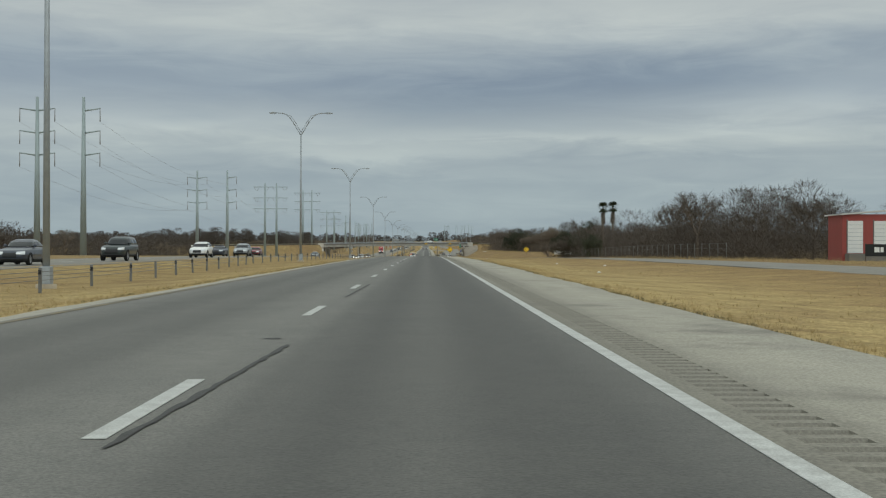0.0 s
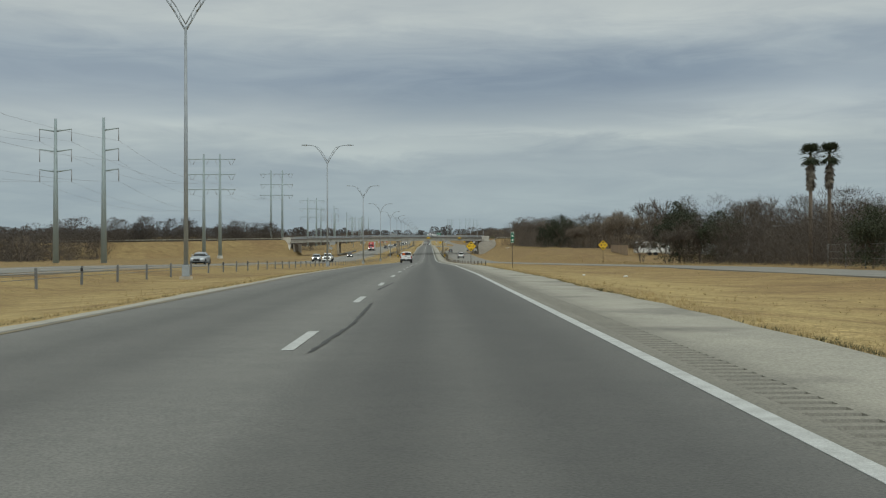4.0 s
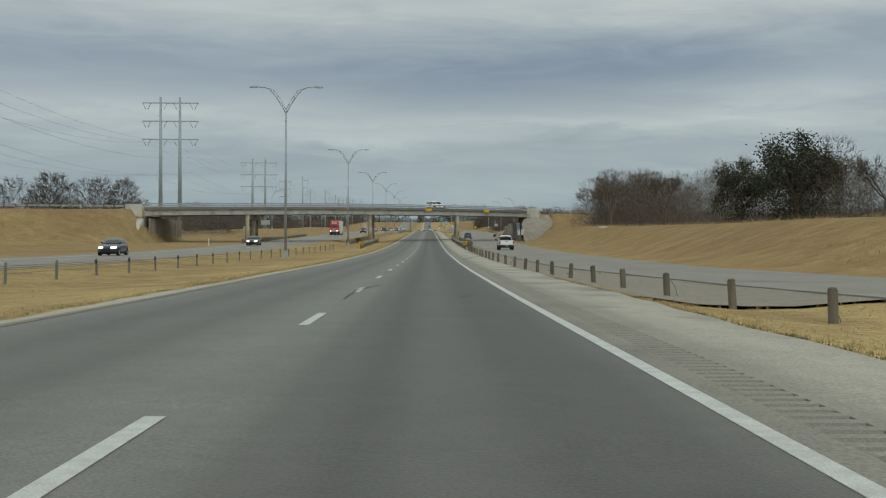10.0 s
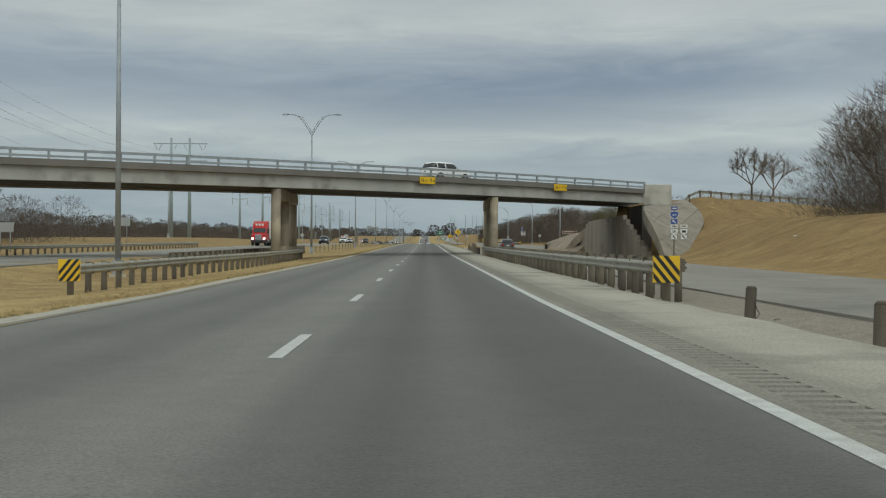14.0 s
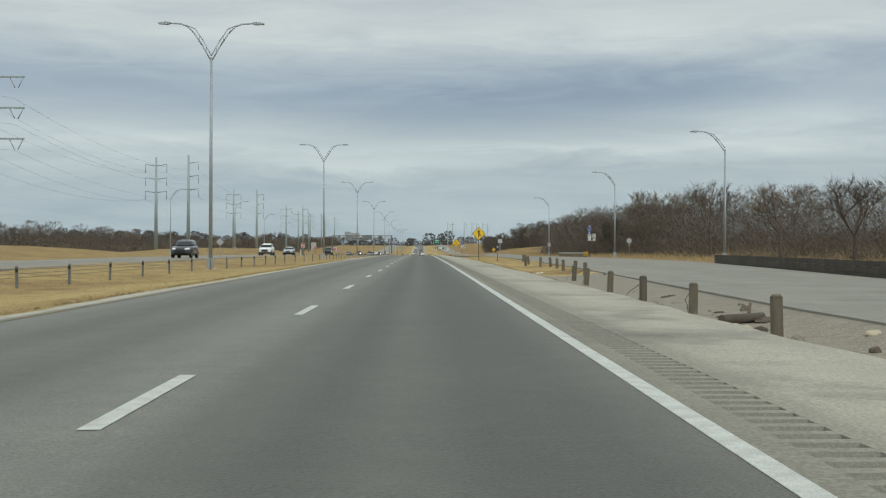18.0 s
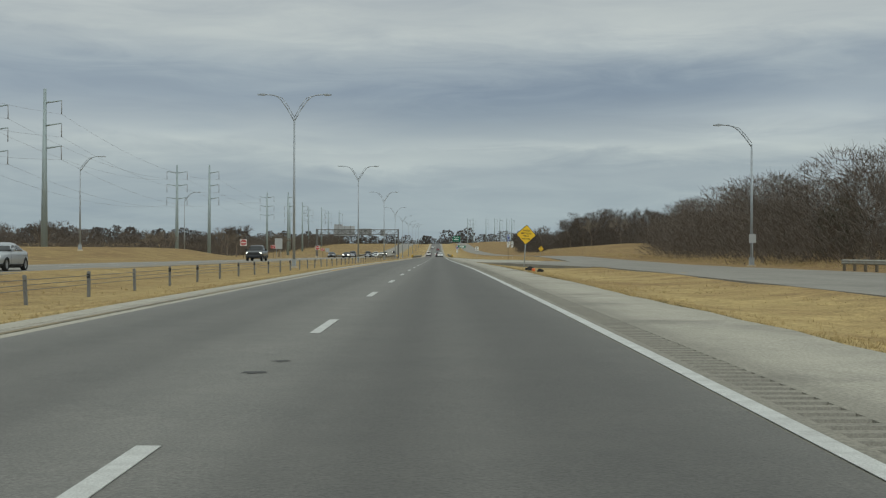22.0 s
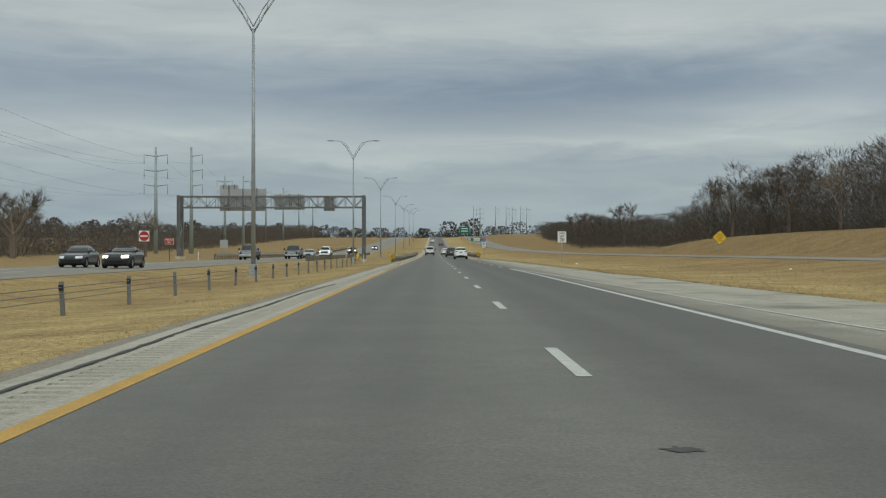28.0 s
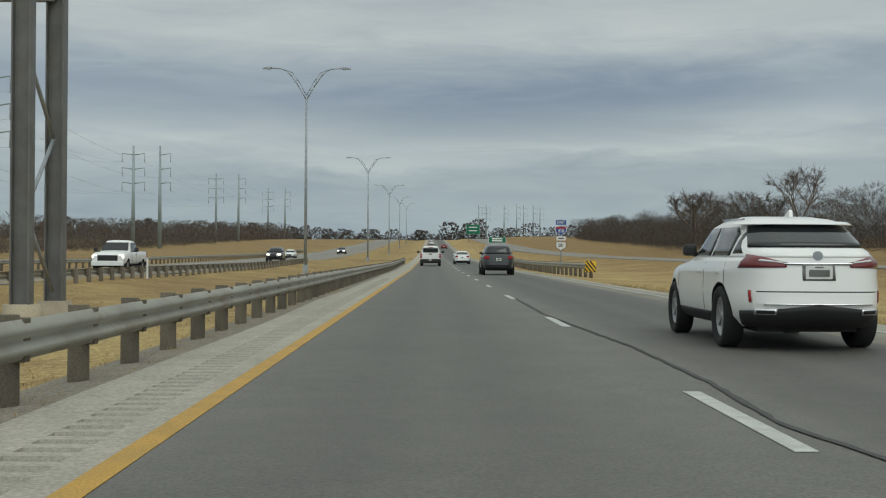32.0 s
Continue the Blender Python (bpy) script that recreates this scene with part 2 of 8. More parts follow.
ASPHALT_DARK = material("dark_asphalt", (0.080, 0.081, 0.079), 0.9, second=(0.118, 0.116, 0.108), scale=0.95, stretch=(1, 0.008, 1), amount=0.9,
                        grain=0.20, grain_scale=34, bump=0.45, bump_scale=45, stain=(0.082, 0.082, 0.080), stain_scale=0.4)
FRONTAGE = material("frontage_asphalt", (0.225, 0.212, 0.185), 0.93, second=(0.275, 0.258, 0.225), scale=0.5, stretch=(1, 0.06, 1), grain=0.2, grain_scale=24,
                    bump=0.4, bump_scale=25, stain=(0.175, 0.166, 0.147), stain_scale=0.25, mottle=((0.6, 0.08), (4.0, 0.06)))
SHOULDER = material("shoulder_asphalt", (0.375, 0.352, 0.298), 0.95, second=(0.44, 0.415, 0.355), scale=0.9, stretch=(1, 0.08, 1), grain=0.2, grain_scale=30,
                    bump=0.5, bump_scale=30, stain=(0.34, 0.318, 0.27), stain_scale=0.35, gloss=0.25, mottle=((1.3, 0.08), (6.0, 0.07)))
SHOULDER_BANDED = material("banded_shoulder_asphalt", (0.22, 0.21, 0.185), 0.95, grain=0.22, grain_scale=30, bump=0.5, bump_scale=30, stain=(0.19, 0.178, 0.155), stain_scale=0.35, stretch=(1, 0.05, 1),
                           across=[(1.8, 0.225), (2.2, 0.25), (2.6, 0.275), (3.0, 0.35), (3.6, 0.385), (4.3, 0.36), (4.8, 0.39)], tint=(1, 0.94, 0.79), gloss=0.25, mottle=((0.45, 0.06), (2.6, 0.05)))
# groove floors and walls get a darker tone than the shoulder round them
GROOVE = material("groove_asphalt", (0.205, 0.192, 0.162), 1.0, second=(0.22, 0.205, 0.175), scale=3, grain=0.2)
GROOVE_PALE = material("pale_groove_asphalt", (0.315, 0.295, 0.25), 1.0, second=(0.37, 0.348, 0.298), scale=3, grain=0.2)
TAR = material("crack_sealant", (0.05, 0.049, 0.047), 0.8, second=(0.085, 0.083, 0.078), scale=8, bump=0.2)
WHITE_PAINT = material("road_paint_white", (0.55, 0.555, 0.53), 0.75, second=(0.36, 0.355, 0.335), scale=5, amount=0.6, grain=0.18, grain_scale=70, bump=0.3)
YELLOW_PAINT = material("road_paint_yellow", (0.52, 0.30, 0.06), 0.75, second=(0.36, 0.23, 0.07), scale=3, amount=0.6, grain=0.2, grain_scale=60, bump=0.3)
YELLOW_FADED = material("road_paint_faded_yellow", (0.24, 0.19, 0.105), 0.85, second=(0.17, 0.155, 0.125), scale=1.2, amount=1.0, grain=0.2, grain_scale=60, bump=0.3)
GRASS = material("dry_grass_ground", (0.375, 0.275, 0.125), 1.0, second=(0.38, 0.285, 0.135), scale=0.35, amount=0.40, grain=0.42, grain_scale=14,
                 bump=1.0, bump_scale=12, stain=(0.225, 0.145, 0.075), stain_scale=0.06, patches=((0.225, 0.148, 0.075), 0.30, 0.46, 0.74), gloss=0.1, mottle=((0.8, 0.13), (3.5, 0.13)),
                 zones=[(-45, (0.27, 0.19, 0.09)), (-32, (0.29, 0.205, 0.095)), (-19, (0.36, 0.265, 0.12)), (-14, (0.30, 0.215, 0.10)), (-9, (0.41, 0.31, 0.145)), (5, (0.43, 0.325, 0.15)),
                        (9, (0.42, 0.315, 0.145)), (13, (0.35, 0.25, 0.115)), (18, (0.285, 0.193, 0.09)), (30, (0.24, 0.158, 0.077)), (45, (0.25, 0.168, 0.082))])
WEED = material("dull_green_weeds", (0.105, 0.098, 0.048), 1.0, second=(0.16, 0.135, 0.07), scale=1.5, amount=1.0)
BLADE = material("dry_grass_blades", (0.47, 0.355, 0.175), 1.0, second=(0.38, 0.285, 0.135), scale=0.8, amount=1.0, stain=(0.32, 0.25, 0.12), stain_scale=0.25)
GRAVEL = material("gravel_dirt", (0.22, 0.19, 0.15), 1.0, second=(0.30, 0.27, 0.22), scale=2.5, grain=0.35, grain_scale=22, bump=1.0, bump_scale=18)
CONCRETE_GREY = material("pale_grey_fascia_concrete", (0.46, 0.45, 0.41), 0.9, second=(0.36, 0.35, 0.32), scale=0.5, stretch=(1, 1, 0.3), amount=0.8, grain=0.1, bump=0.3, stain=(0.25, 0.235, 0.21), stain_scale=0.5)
WALL_CONCRETE = material("stained_wall_concrete", (0.30, 0.265, 0.215), 0.92, second=(0.22, 0.19, 0.15), scale=0.7, stretch=(1, 1, 0.25), amount=0.9, grain=0.12, bump=0.3, stain=(0.15, 0.125, 0.10), stain_scale=0.4)
CONCRETE = material("weathered_concrete", (0.50, 0.425, 0.31), 0.9, second=(0.34, 0.285, 0.205), scale=0.5, amount=0.8, grain=0.1, grain_scale=30, bump=0.3,
                    bump_scale=25, stain=(0.22, 0.185, 0.145), stain_scale=0.35)
CONCRETE_PALE = material("pale_concrete", (0.56, 0.53, 0.47), 0.9, second=(0.43, 0.40, 0.34), scale=0.6, amount=0.7, grain=0.1, grain_scale=30, bump=0.3,
                         stain=(0.30, 0.27, 0.22), stain_scale=0.3)
CONCRETE_DARK = material("dark_concrete", (0.20, 0.185, 0.165), 0.92, second=(0.13, 0.12, 0.105), scale=0.6, grain=0.12, bump=0.3)
GALV = material("galvanised_steel", (0.36, 0.39, 0.41), 0.5, 0.25, second=(0.29, 0.315, 0.335), scale=3, amount=0.8, grain=0.06)
GALV_DARK = material("weathered_steel", (0.20, 0.20, 0.195), 0.6, 0.3, second=(0.14, 0.138, 0.13), scale=2, amount=0.8, grain=0.08, stain=(0.17, 0.155, 0.135), stain_scale=1.2)
RAIL_STEEL = material("guardrail_steel", (0.36, 0.355, 0.305), 0.6, 0.25, second=(0.27, 0.26, 0.22), scale=1.2, amount=0.8, grain=0.08, stain=(0.26, 0.2, 0.14), stain_scale=1.5)
RUST = material("rusty_steel", (0.10, 0.07, 0.05), 0.85, 0.2, second=(0.16, 0.12, 0.085), scale=2)
TIMBER = material("weathered_timber_post", (0.125, 0.105, 0.08), 0.95, second=(0.19, 0.165, 0.125), scale=6, stretch=(1, 1, 0.2), grain=0.2, bump=0.6, bump_scale=40, vary=0.2)
TOWER = material("tower_steel_green_grey", (0.32, 0.38, 0.385), 0.55, 0.15, second=(0.26, 0.315, 0.32), scale=0.6)
INSULATOR = material("insulator_grey", (0.30, 0.31, 0.32), 0.4)
WIRE = material("conductor_wire", (0.30, 0.31, 0.33), 0.6, 0.3)
BARK = material("winter_bark", (0.115, 0.09, 0.07), 1.0, second=(0.18, 0.15, 0.12), scale=5, grain=0.2, vary=0.3)
TWIGS = material("bare_twigs", (0.090, 0.074, 0.062), 1.0, second=(0.135, 0.112, 0.092), scale=0.8, vary=0.28)
TWIGS_PALE = material("pale_bare_twigs", (0.20, 0.165, 0.13), 1.0, second=(0.15, 0.12, 0.095), scale=0.8, vary=0.22)
# distance haze is put into this greyer twig colour
TWIGS_FAR = material("haze_tinted_far_twigs", (0.085, 0.075, 0.068), 1.0, second=(0.115, 0.10, 0.09), scale=0.05)
LEAF_DARK = material("evergreen_leaves", (0.035, 0.042, 0.022), 0.9, second=(0.06, 0.062, 0.032), scale=1.0, vary=0.2)
LEAF_OLIVE = material("olive_leaves", (0.13, 0.12, 0.06), 0.9, second=(0.17, 0.15, 0.085), scale=1.0)
PALM_LEAF = material("palm_leaves", (0.045, 0.06, 0.03), 0.8, second=(0.075, 0.08, 0.04), scale=2)
SIGN_YELLOW = material("sign_yellow", (0.80, 0.50, 0.02), 0.5, second=(0.74, 0.45, 0.02), scale=2)
SIGN_BLACK = material("sign_black", (0.015, 0.015, 0.015), 0.5)
SIGN_WHITE = material("sign_white", (0.74, 0.74, 0.71), 0.5, second=(0.66, 0.66, 0.63), scale=2)
SIGN_GREEN = material("sign_green", (0.0, 0.15, 0.085), 0.5, second=(0.0, 0.12, 0.07), scale=1)
SIGN_RED = material("sign_red", (0.42, 0.03, 0.025), 0.5)
SIGN_BLUE = material("sign_blue", (0.03, 0.08, 0.3), 0.5)
SIGN_BROWN = material("sign_brown", (0.12, 0.06, 0.03), 0.6)
SIGN_BACK = material("bare_aluminium_sign_back", (0.46, 0.47, 0.47), 0.5, 0.4, second=(0.38, 0.39, 0.39), scale=1)
CAR_WHITE = material("car_paint_white", (0.84, 0.84, 0.82), 0.3, second=(0.79, 0.79, 0.77), scale=2, coat=0.6)
CAR_BLACK = material("car_paint_black", (0.015, 0.016, 0.02), 0.3, coat=0.7)
CAR_DARKBLUE = material("car_paint_slate", (0.035, 0.042, 0.06), 0.3, coat=0.7)
CAR_GREEN = material("car_paint_grey_green", (0.028, 0.038, 0.037), 0.35, coat=0.5)
CAR_SILVER = material("car_paint_silver", (0.36, 0.38, 0.40), 0.35, 0.4, coat=0.5)
CAR_RED = material("car_paint_red", (0.20, 0.018, 0.022), 0.3, coat=0.6)
TRUCK_RED = material("tractor_paint_red", (0.46, 0.012, 0.012), 0.4, coat=0.15, gloss=0.3)
CAR_GLASS = material("tinted_car_glass", (0.012, 0.015, 0.017), 0.08, coat=0.3)
TYRE = material("tyre_rubber", (0.018, 0.018, 0.018), 0.9, bump=0.3, bump_scale=30)
RIM = material("alloy_rim", (0.42, 0.42, 0.43), 0.35, 0.8)
CHROME = material("chrome", (0.7, 0.7, 0.72), 0.12, 1.0)
BLACK_PLASTIC = material("black_plastic", (0.02, 0.02, 0.021), 0.65)
LAMP_RED = material("tail_lamp_red", (0.32, 0.008, 0.010), 0.25, coat=0.3, gloss=0.3)
LAMP_DEEP = material("tail_lamp_deep_red", (0.16, 0.010, 0.014), 0.2, coat=0.6)
LAMP_WHITE = material("head_lamp_lens", (0.7, 0.72, 0.74), 0.1, coat=0.8)
LAMP_AMBER = material("amber_lens", (0.7, 0.25, 0.02), 0.2)
LAMP_LIT = material("lit_head_lamp", (0.9, 0.9, 0.85), 0.2, emit=(1.0, 0.96, 0.86), strength=3.0)
ORANGE = material("orange_plastic", (0.75, 0.16, 0.03), 0.5, second=(0.55, 0.1, 0.03), scale=6)
TAN_TARP = material("grey_brown_canvas", (0.16, 0.135, 0.105), 0.9, second=(0.22, 0.19, 0.15), scale=4, bump=0.5)
RED_METAL = material("red_metal_siding", (0.30, 0.055, 0.045), 0.6, second=(0.25, 0.05, 0.04), scale=1)
CREAM_METAL = material("tan_metal_siding", (0.42, 0.36, 0.27), 0.7, second=(0.34, 0.29, 0.22), scale=0.8)
ROOF_METAL = material("pale_metal_roof", (0.55, 0.54, 0.51), 0.5, 0.3)
SLOPE_CONCRETE = material("brown_slope_concrete", (0.30, 0.243, 0.175), 0.93, second=(0.215, 0.17, 0.12), scale=0.5, amount=0.9, grain=0.15, bump=0.3, stain=(0.155, 0.12, 0.085), stain_scale=0.3, mottle=((0.7, 0.10),))
SLEEPER = material("dark_tarred_sleeper", (0.05, 0.042, 0.035), 0.95, second=(0.085, 0.07, 0.055), scale=5, grain=0.2, bump=0.5, vary=0.2)
DARK = material("dark_gap", (0.02, 0.02, 0.02), 0.9)

# ---- the lie of the land ----
def lerp(table, v):
    return float(np.interp(v, [a for a, _ in table], [b for _, b in table]))


def smooth(a, b, v):
    u = min(max((v - a) / (b - a), 0.0), 1.0)
    return u * u * (3 - 2 * u)


GRADE = [(-400, -0.3), (0, 0.03), (50, 0.18), (100, 0.28), (150, 0.25), (200, 0.06), (250, -0.35), (300, -0.96), (350, -1.57),
         (400, -2.10), (450, -2.50), (500, -2.69), (550, -2.56), (600, -2.22), (650, -1.76), (700, -1.21), (750, -0.66), (800, -0.15),
         (850, 0.27), (900, 0.62), (950, 0.83), (1000, 0.99), (1050, 1.21), (1100, 1.42), (1150, 1.59), (1200, 1.72), (1300, 2.1),
         (1400, 3.1), (1500, 4.9), (1600, 7.4), (1700, 10.2), (1800, 12.9), (1900, 14.9), (2000, 15.8), (2080, 15.4), (2300, 11.0), (2600, 8.0), (4800, 8.0)]
FRONT_NEAR = [(-300, 22), (200, 20.5), (300, 18.5), (380, 15), (415, 9.8), (445, 7.6), (620, 7.2), (700, 7.8), (735, 9.2), (760, 10.1), (800, 11.0), (850, 12), (930, 13),
              (1000, 17.5), (1060, 19), (1100, 19.5), (1300, 21), (1500, 15), (2600, 15)]
FRONT_FAR = [(-300, 31), (200, 29.5), (300, 27.5), (380, 24), (415, 19.5), (445, 16.8), (620, 16.6), (700, 17), (716, 18.2), (735, 20.1), (760, 22.8), (777, 24.6), (792, 26), (850, 25.5), (930, 25),
             (1000, 26.5), (1060, 27.5), (1100, 28), (1300, 29.5), (1500, 24), (2600, 24)]
FRONT_LIFT = [(-300, -0.15), (950, -0.15), (1060, 0.55), (2600, 0.8)]
RIGHT_EDGE = [(-300, 4.5), (60, 4.5), (200, 4.3), (300, 4.5), (425, 4.25), (600, 4.55), (800, 4.7), (880, 4.3), (930, 4.1), (955, 3.85), (960, 3.9), (963, 7.0), (968, 12.0), (1000, 14.0), (1010, 12.0), (1027, 9.6), (1057, 6.6),
              (1076, 6.1), (1105, 5.4), (1130, 5.2), (1186, 4.7), (1200, 4.4), (1218, 3.6), (1237, 3.35), (1300, 3.2), (2600, 3.2)]
# painted lines wander a little along the road
EDGE_X = [(-60, 1.88), (0, 1.87), (78, 1.78), (193, 1.88), (272, 2.06), (341, 1.89), (422, 1.68), (498, 1.81), (593, 1.93), (647, 1.77), (722, 1.88), (757, 1.90), (798, 1.85), (838, 1.94), (875, 1.92), (912, 1.79),
          (950, 1.63), (1045, 1.44), (1075, 1.54), (1112, 1.56), (1123, 1.44)]
DASH_X = [(0, -1.84), (80, -1.96), (196, -1.83), (270, -1.82), (343, -1.88), (428, -1.93), (501, -1.80), (599, -1.84), (722, -1.84), (732, -1.80), (795, -1.90), (880, -1.88), (916, -1.75), (952, -1.67), (1050, -1.75),
          (1098, -1.77), (1135, -1.80), (1172, -1.82), (1208, -1.78)]
DASH_SLIP = [(0, 0.0), (55, 0.2), (76, 0.62), (87, -0.15), (196, -0.15), (270, 0.28), (343, 0.0), (428, -0.15), (501, -0.3), (599, 0.15), (648, -0.1), (722, -0.2), (732, -0.9), (760, -0.2), (795, 0.6), (843, 0.5), (880, 1.25), (916, 0.2),
             (952, 0.15), (1062, 0.4), (1135, 0.05), (1208, 0.05)]
YELLOW_X = [(780, -5.97), (880, -5.90), (913, -5.80), (950, -5.65), (1060, -5.57), (1208, -5.54), (1300, -5.54)]
BRIDGE_Y, BRIDGE_K = 630.5, 0.87     # near face: y = BRIDGE_Y + BRIDGE_K * x
BRIDGE_L, BRIDGE_R = -50.0, 22.0


def grade(y):
    return lerp(GRADE, y)


def bridge_gap(x, y):
    """Distance of a place from the overpass's centre line, square to it."""
    return abs(y - (BRIDGE_Y + 6.6 + BRIDGE_K * x)) * 0.754


def land(x, y):
    """Height of the bare ground."""
    z = grade(y)
    near = lerp(FRONT_NEAR, y)
    far = lerp(FRONT_FAR, y)
    edge = lerp(RIGHT_EDGE, y)
    if -6.5 < x < edge:
        off = 0.0
    elif x <= -6.5:
        off = 0.0
        if x > -19.5:
            off = -0.42 * math.sin(math.pi * (-6.5 - x) / 13.0)
        elif x < -32:
            off = -0.3 * smooth(-33, -38, -x) if x > -38 else 0.0
            off += 1.9 * smooth(34, 46, -x) * smooth(960, 1000, y) * (1 - smooth(1030, 1090, y)) * (1 - smooth(60, 90, -x))
            off += 1.3 * smooth(34, 48, -x) * smooth(660, 720, y) * (1 - smooth(820, 880, y)) * (1 - smooth(60, 90, -x))
    else:
        gap = max(near - edge, 0.1)
        if x < near:
            off = -0.32 * math.sin(math.pi * min((x - edge) / gap, 1.0)) + lerp(FRONT_LIFT, y) * (x - edge) / gap
        elif x <= far:
            off = lerp(FRONT_LIFT, y)
        else:
            off = lerp(FRONT_LIFT, y)
            off += 3.4 * smooth(far + 3.2 * smooth(590, 625, y), far + 13, x) * smooth(330, 470, y) * (1 - smooth(705, 765, y))
            off += 1.5 * smooth(far, far + 25, x) * (smooth(740, 860, y))
            off += 1.9 * smooth(far + 1, far + 10, x) * smooth(1080, 1130, y) * (1 - smooth(1230, 1300, y)) * (1 - smooth(far + 22, far + 40, x))
    z += off
    if abs(x) < 250:
        # approach embankments of the overpass
        if x > BRIDGE_R - 2:
            top = 4.45 - 0.012 * (x - BRIDGE_R) - (7.5 * (1 - smooth(BRIDGE_R + 0.5, BRIDGE_R + 7, x)) if y < BRIDGE_Y + 6.6 + BRIDGE_K * x or bridge_gap(x, y) > 5.2 else 0.0)
        elif x < BRIDGE_L + 2:
            top = 3.55 - 0.018 * (BRIDGE_L - x)
        else:
            top = -9.0
        z = max(z, top - max(bridge_gap(x, y) - 6.3, 0.0) * 0.42)
    if abs(x) > 300 or y > 2700:
        z += 9 * smooth(300, 1500, abs(x)) * (0.5 + 0.5 * math.sin(x * 0.004 + y * 0.0031))
    return z


def link_mesh(name, verts, faces, mat, parent=None, label="", smooth_shade=False):
    me = bpy.data.meshes.new(name)
    me.from_pydata(verts, [], faces)
    me.materials.append(mat)
    if smooth_shade:
        me.polygons.foreach_set("use_smooth", [True] * len(me.polygons))
    me.update()
    ob = new(name, me)
    ob.parent = parent
    if label:
        ob["label"] = label
    return ob


def axis(spec):
    out = []
    for a, b, s in spec:
        n = max(1, round((b - a) / s))
        out += [a + (b - a) * i / n for i in range(n)]
    return out + [spec[-1][1]]


# ground sheet to the horizon
gx = sorted([-6.46, -6.40] + axis([(-3000, -400, 260), (-400, -120, 20), (-120, -40, 4), (-40, 60, 1.5), (60, 160, 5), (160, 400, 20), (400, 3000, 260)]))
gy = axis([(-700, -60, 80), (-60, 1340, 5), (1340, 2000, 22), (2000, 4900, 160)])
gv = []
for y in gy:
    near, far, edge = lerp(FRONT_NEAR, y), lerp(FRONT_FAR, y), lerp(RIGHT_EDGE, y)
    for x in gx:
        z = land(x, y)
        inner = max(lerp(FRONT_NEAR, y - 5), near, lerp(FRONT_NEAR, y + 5))
        outer = min(lerp(FRONT_FAR, y - 5), far, lerp(FRONT_FAR, y + 5))
        lip = min(lerp(RIGHT_EDGE, y - 5), edge, lerp(RIGHT_EDGE, y + 5))
        sunk = (-6.43 < x < lip - 0.2) or (inner + 1.2 < x < outer - 1.2) or (-31.0 < x < -20.6)
        wild = 0.05 * noise.noise(Vector((x * 0.35, y * 0.22, 0))) + 0.06 * noise.noise(Vector((x * 0.07, y * 0.05, 3)))
        gv.append((x, y, z - 0.30 if sunk else z - 0.03 + (wild if not (-8.6 < x < edge + 1.6 or 400 < y < 745 and edge < x < near + 1) else 0.0) - (0.07 if 403 < y < 740 and edge < x < near + 1 else 0.0)))
w = len(gx)
gf = [(j * w + i, j * w + i + 1, (j + 1) * w + i + 1, (j + 1) * w + i) for j in range(len(gy) - 1) for i in range(w - 1)]
ground = tagged(link_mesh("ground", gv, gf, GRASS, smooth_shade=True), "dry golden winter grass ground with bare reddish earth patches", "ground", kind="structure")

STATIONS = axis([(-60, 1320, 10), (1320, 2110, 30)])


def strip(name, left, right, mat, label, lift=0.0, parent=None, ys=STATIONS, deep=0.3, height=grade, kind="structure", category="road"):
    """A paved ribbon between two edge lines, with a solid skirt down each side."""
    vs, fs = [], []
    for y in ys:
        l = left(y) if callable(left) else left
        r = right(y) if callable(right) else right
        z = height(y) + lift
        vs += [(l, y, z - deep), (l, y, z), (r, y, z), (r, y, z - deep)]
    for k in range(len(ys) - 1):
        a, b = 4 * k, 4 * k + 4
        fs += [(a, a + 1, b + 1, b), (a + 1, a + 2, b + 2, b + 1), (a + 2, a + 3, b + 3, b + 2)]
    ob = link_mesh(name, vs, fs, mat, parent)
    if parent is None:
        tagged(ob, label, category, kind=kind)
    elif label:
        ob["label"] = label
    return ob


road = strip("road_main", -5.62, 1.83, ASPHALT, "two-lane highway carriageway of worn grey asphalt")
LATER = axis([(780, 1320, 10), (1320, 2110, 30)])
strip("left_shoulder", lambda y: -6.66 + 0.05 * math.sin(y * 0.31) + 0.03 * math.sin(y * 1.7), -6.22, SHOULDER, "pale asphalt shoulder", parent=road, lift=-0.004, ys=LATER)
strip("left_shoulder_inner", -5.85, -5.62, SHOULDER, "pale asphalt shoulder", parent=road, lift=-0.004, ys=LATER)
strip("left_shoulder_plain", lambda y: -6.42 + 0.07 * math.sin(y * 0.31) + 0.05 * math.sin(y * 1.7), -6.08, SHOULDER, "narrow pale shoulder edge broken by grass", parent=road, lift=-0.004, ys=axis([(-60, 780, 2)]))
strip("left_margin", -6.08, -5.62, ASPHALT, "worn asphalt margin", parent=road, lift=-0.002, ys=axis([(-60, 780, 10)]))
strip("left_shoulder_far", -6.22, -5.85, SHOULDER, "pale asphalt shoulder", parent=road, lift=-0.004, ys=axis([(1260, 2110, 40)]))
strip("shoulder_inner", 1.83, 2.14, SHOULDER_BANDED, "pale asphalt shoulder", parent=road, lift=-0.004)
strip("shoulder_outer", 2.55, lambda y: lerp(RIGHT_EDGE, y) + 0.07 * math.sin(y * 0.27) + 0.06 * math.sin(y * 1.3), SHOULDER_BANDED, "pale asphalt shoulder", parent=road, lift=-0.004,
      ys=axis([(-60, 955, 2.5), (955, 970, 1), (970, 1320, 2.5), (1320, 2110, 30)]))


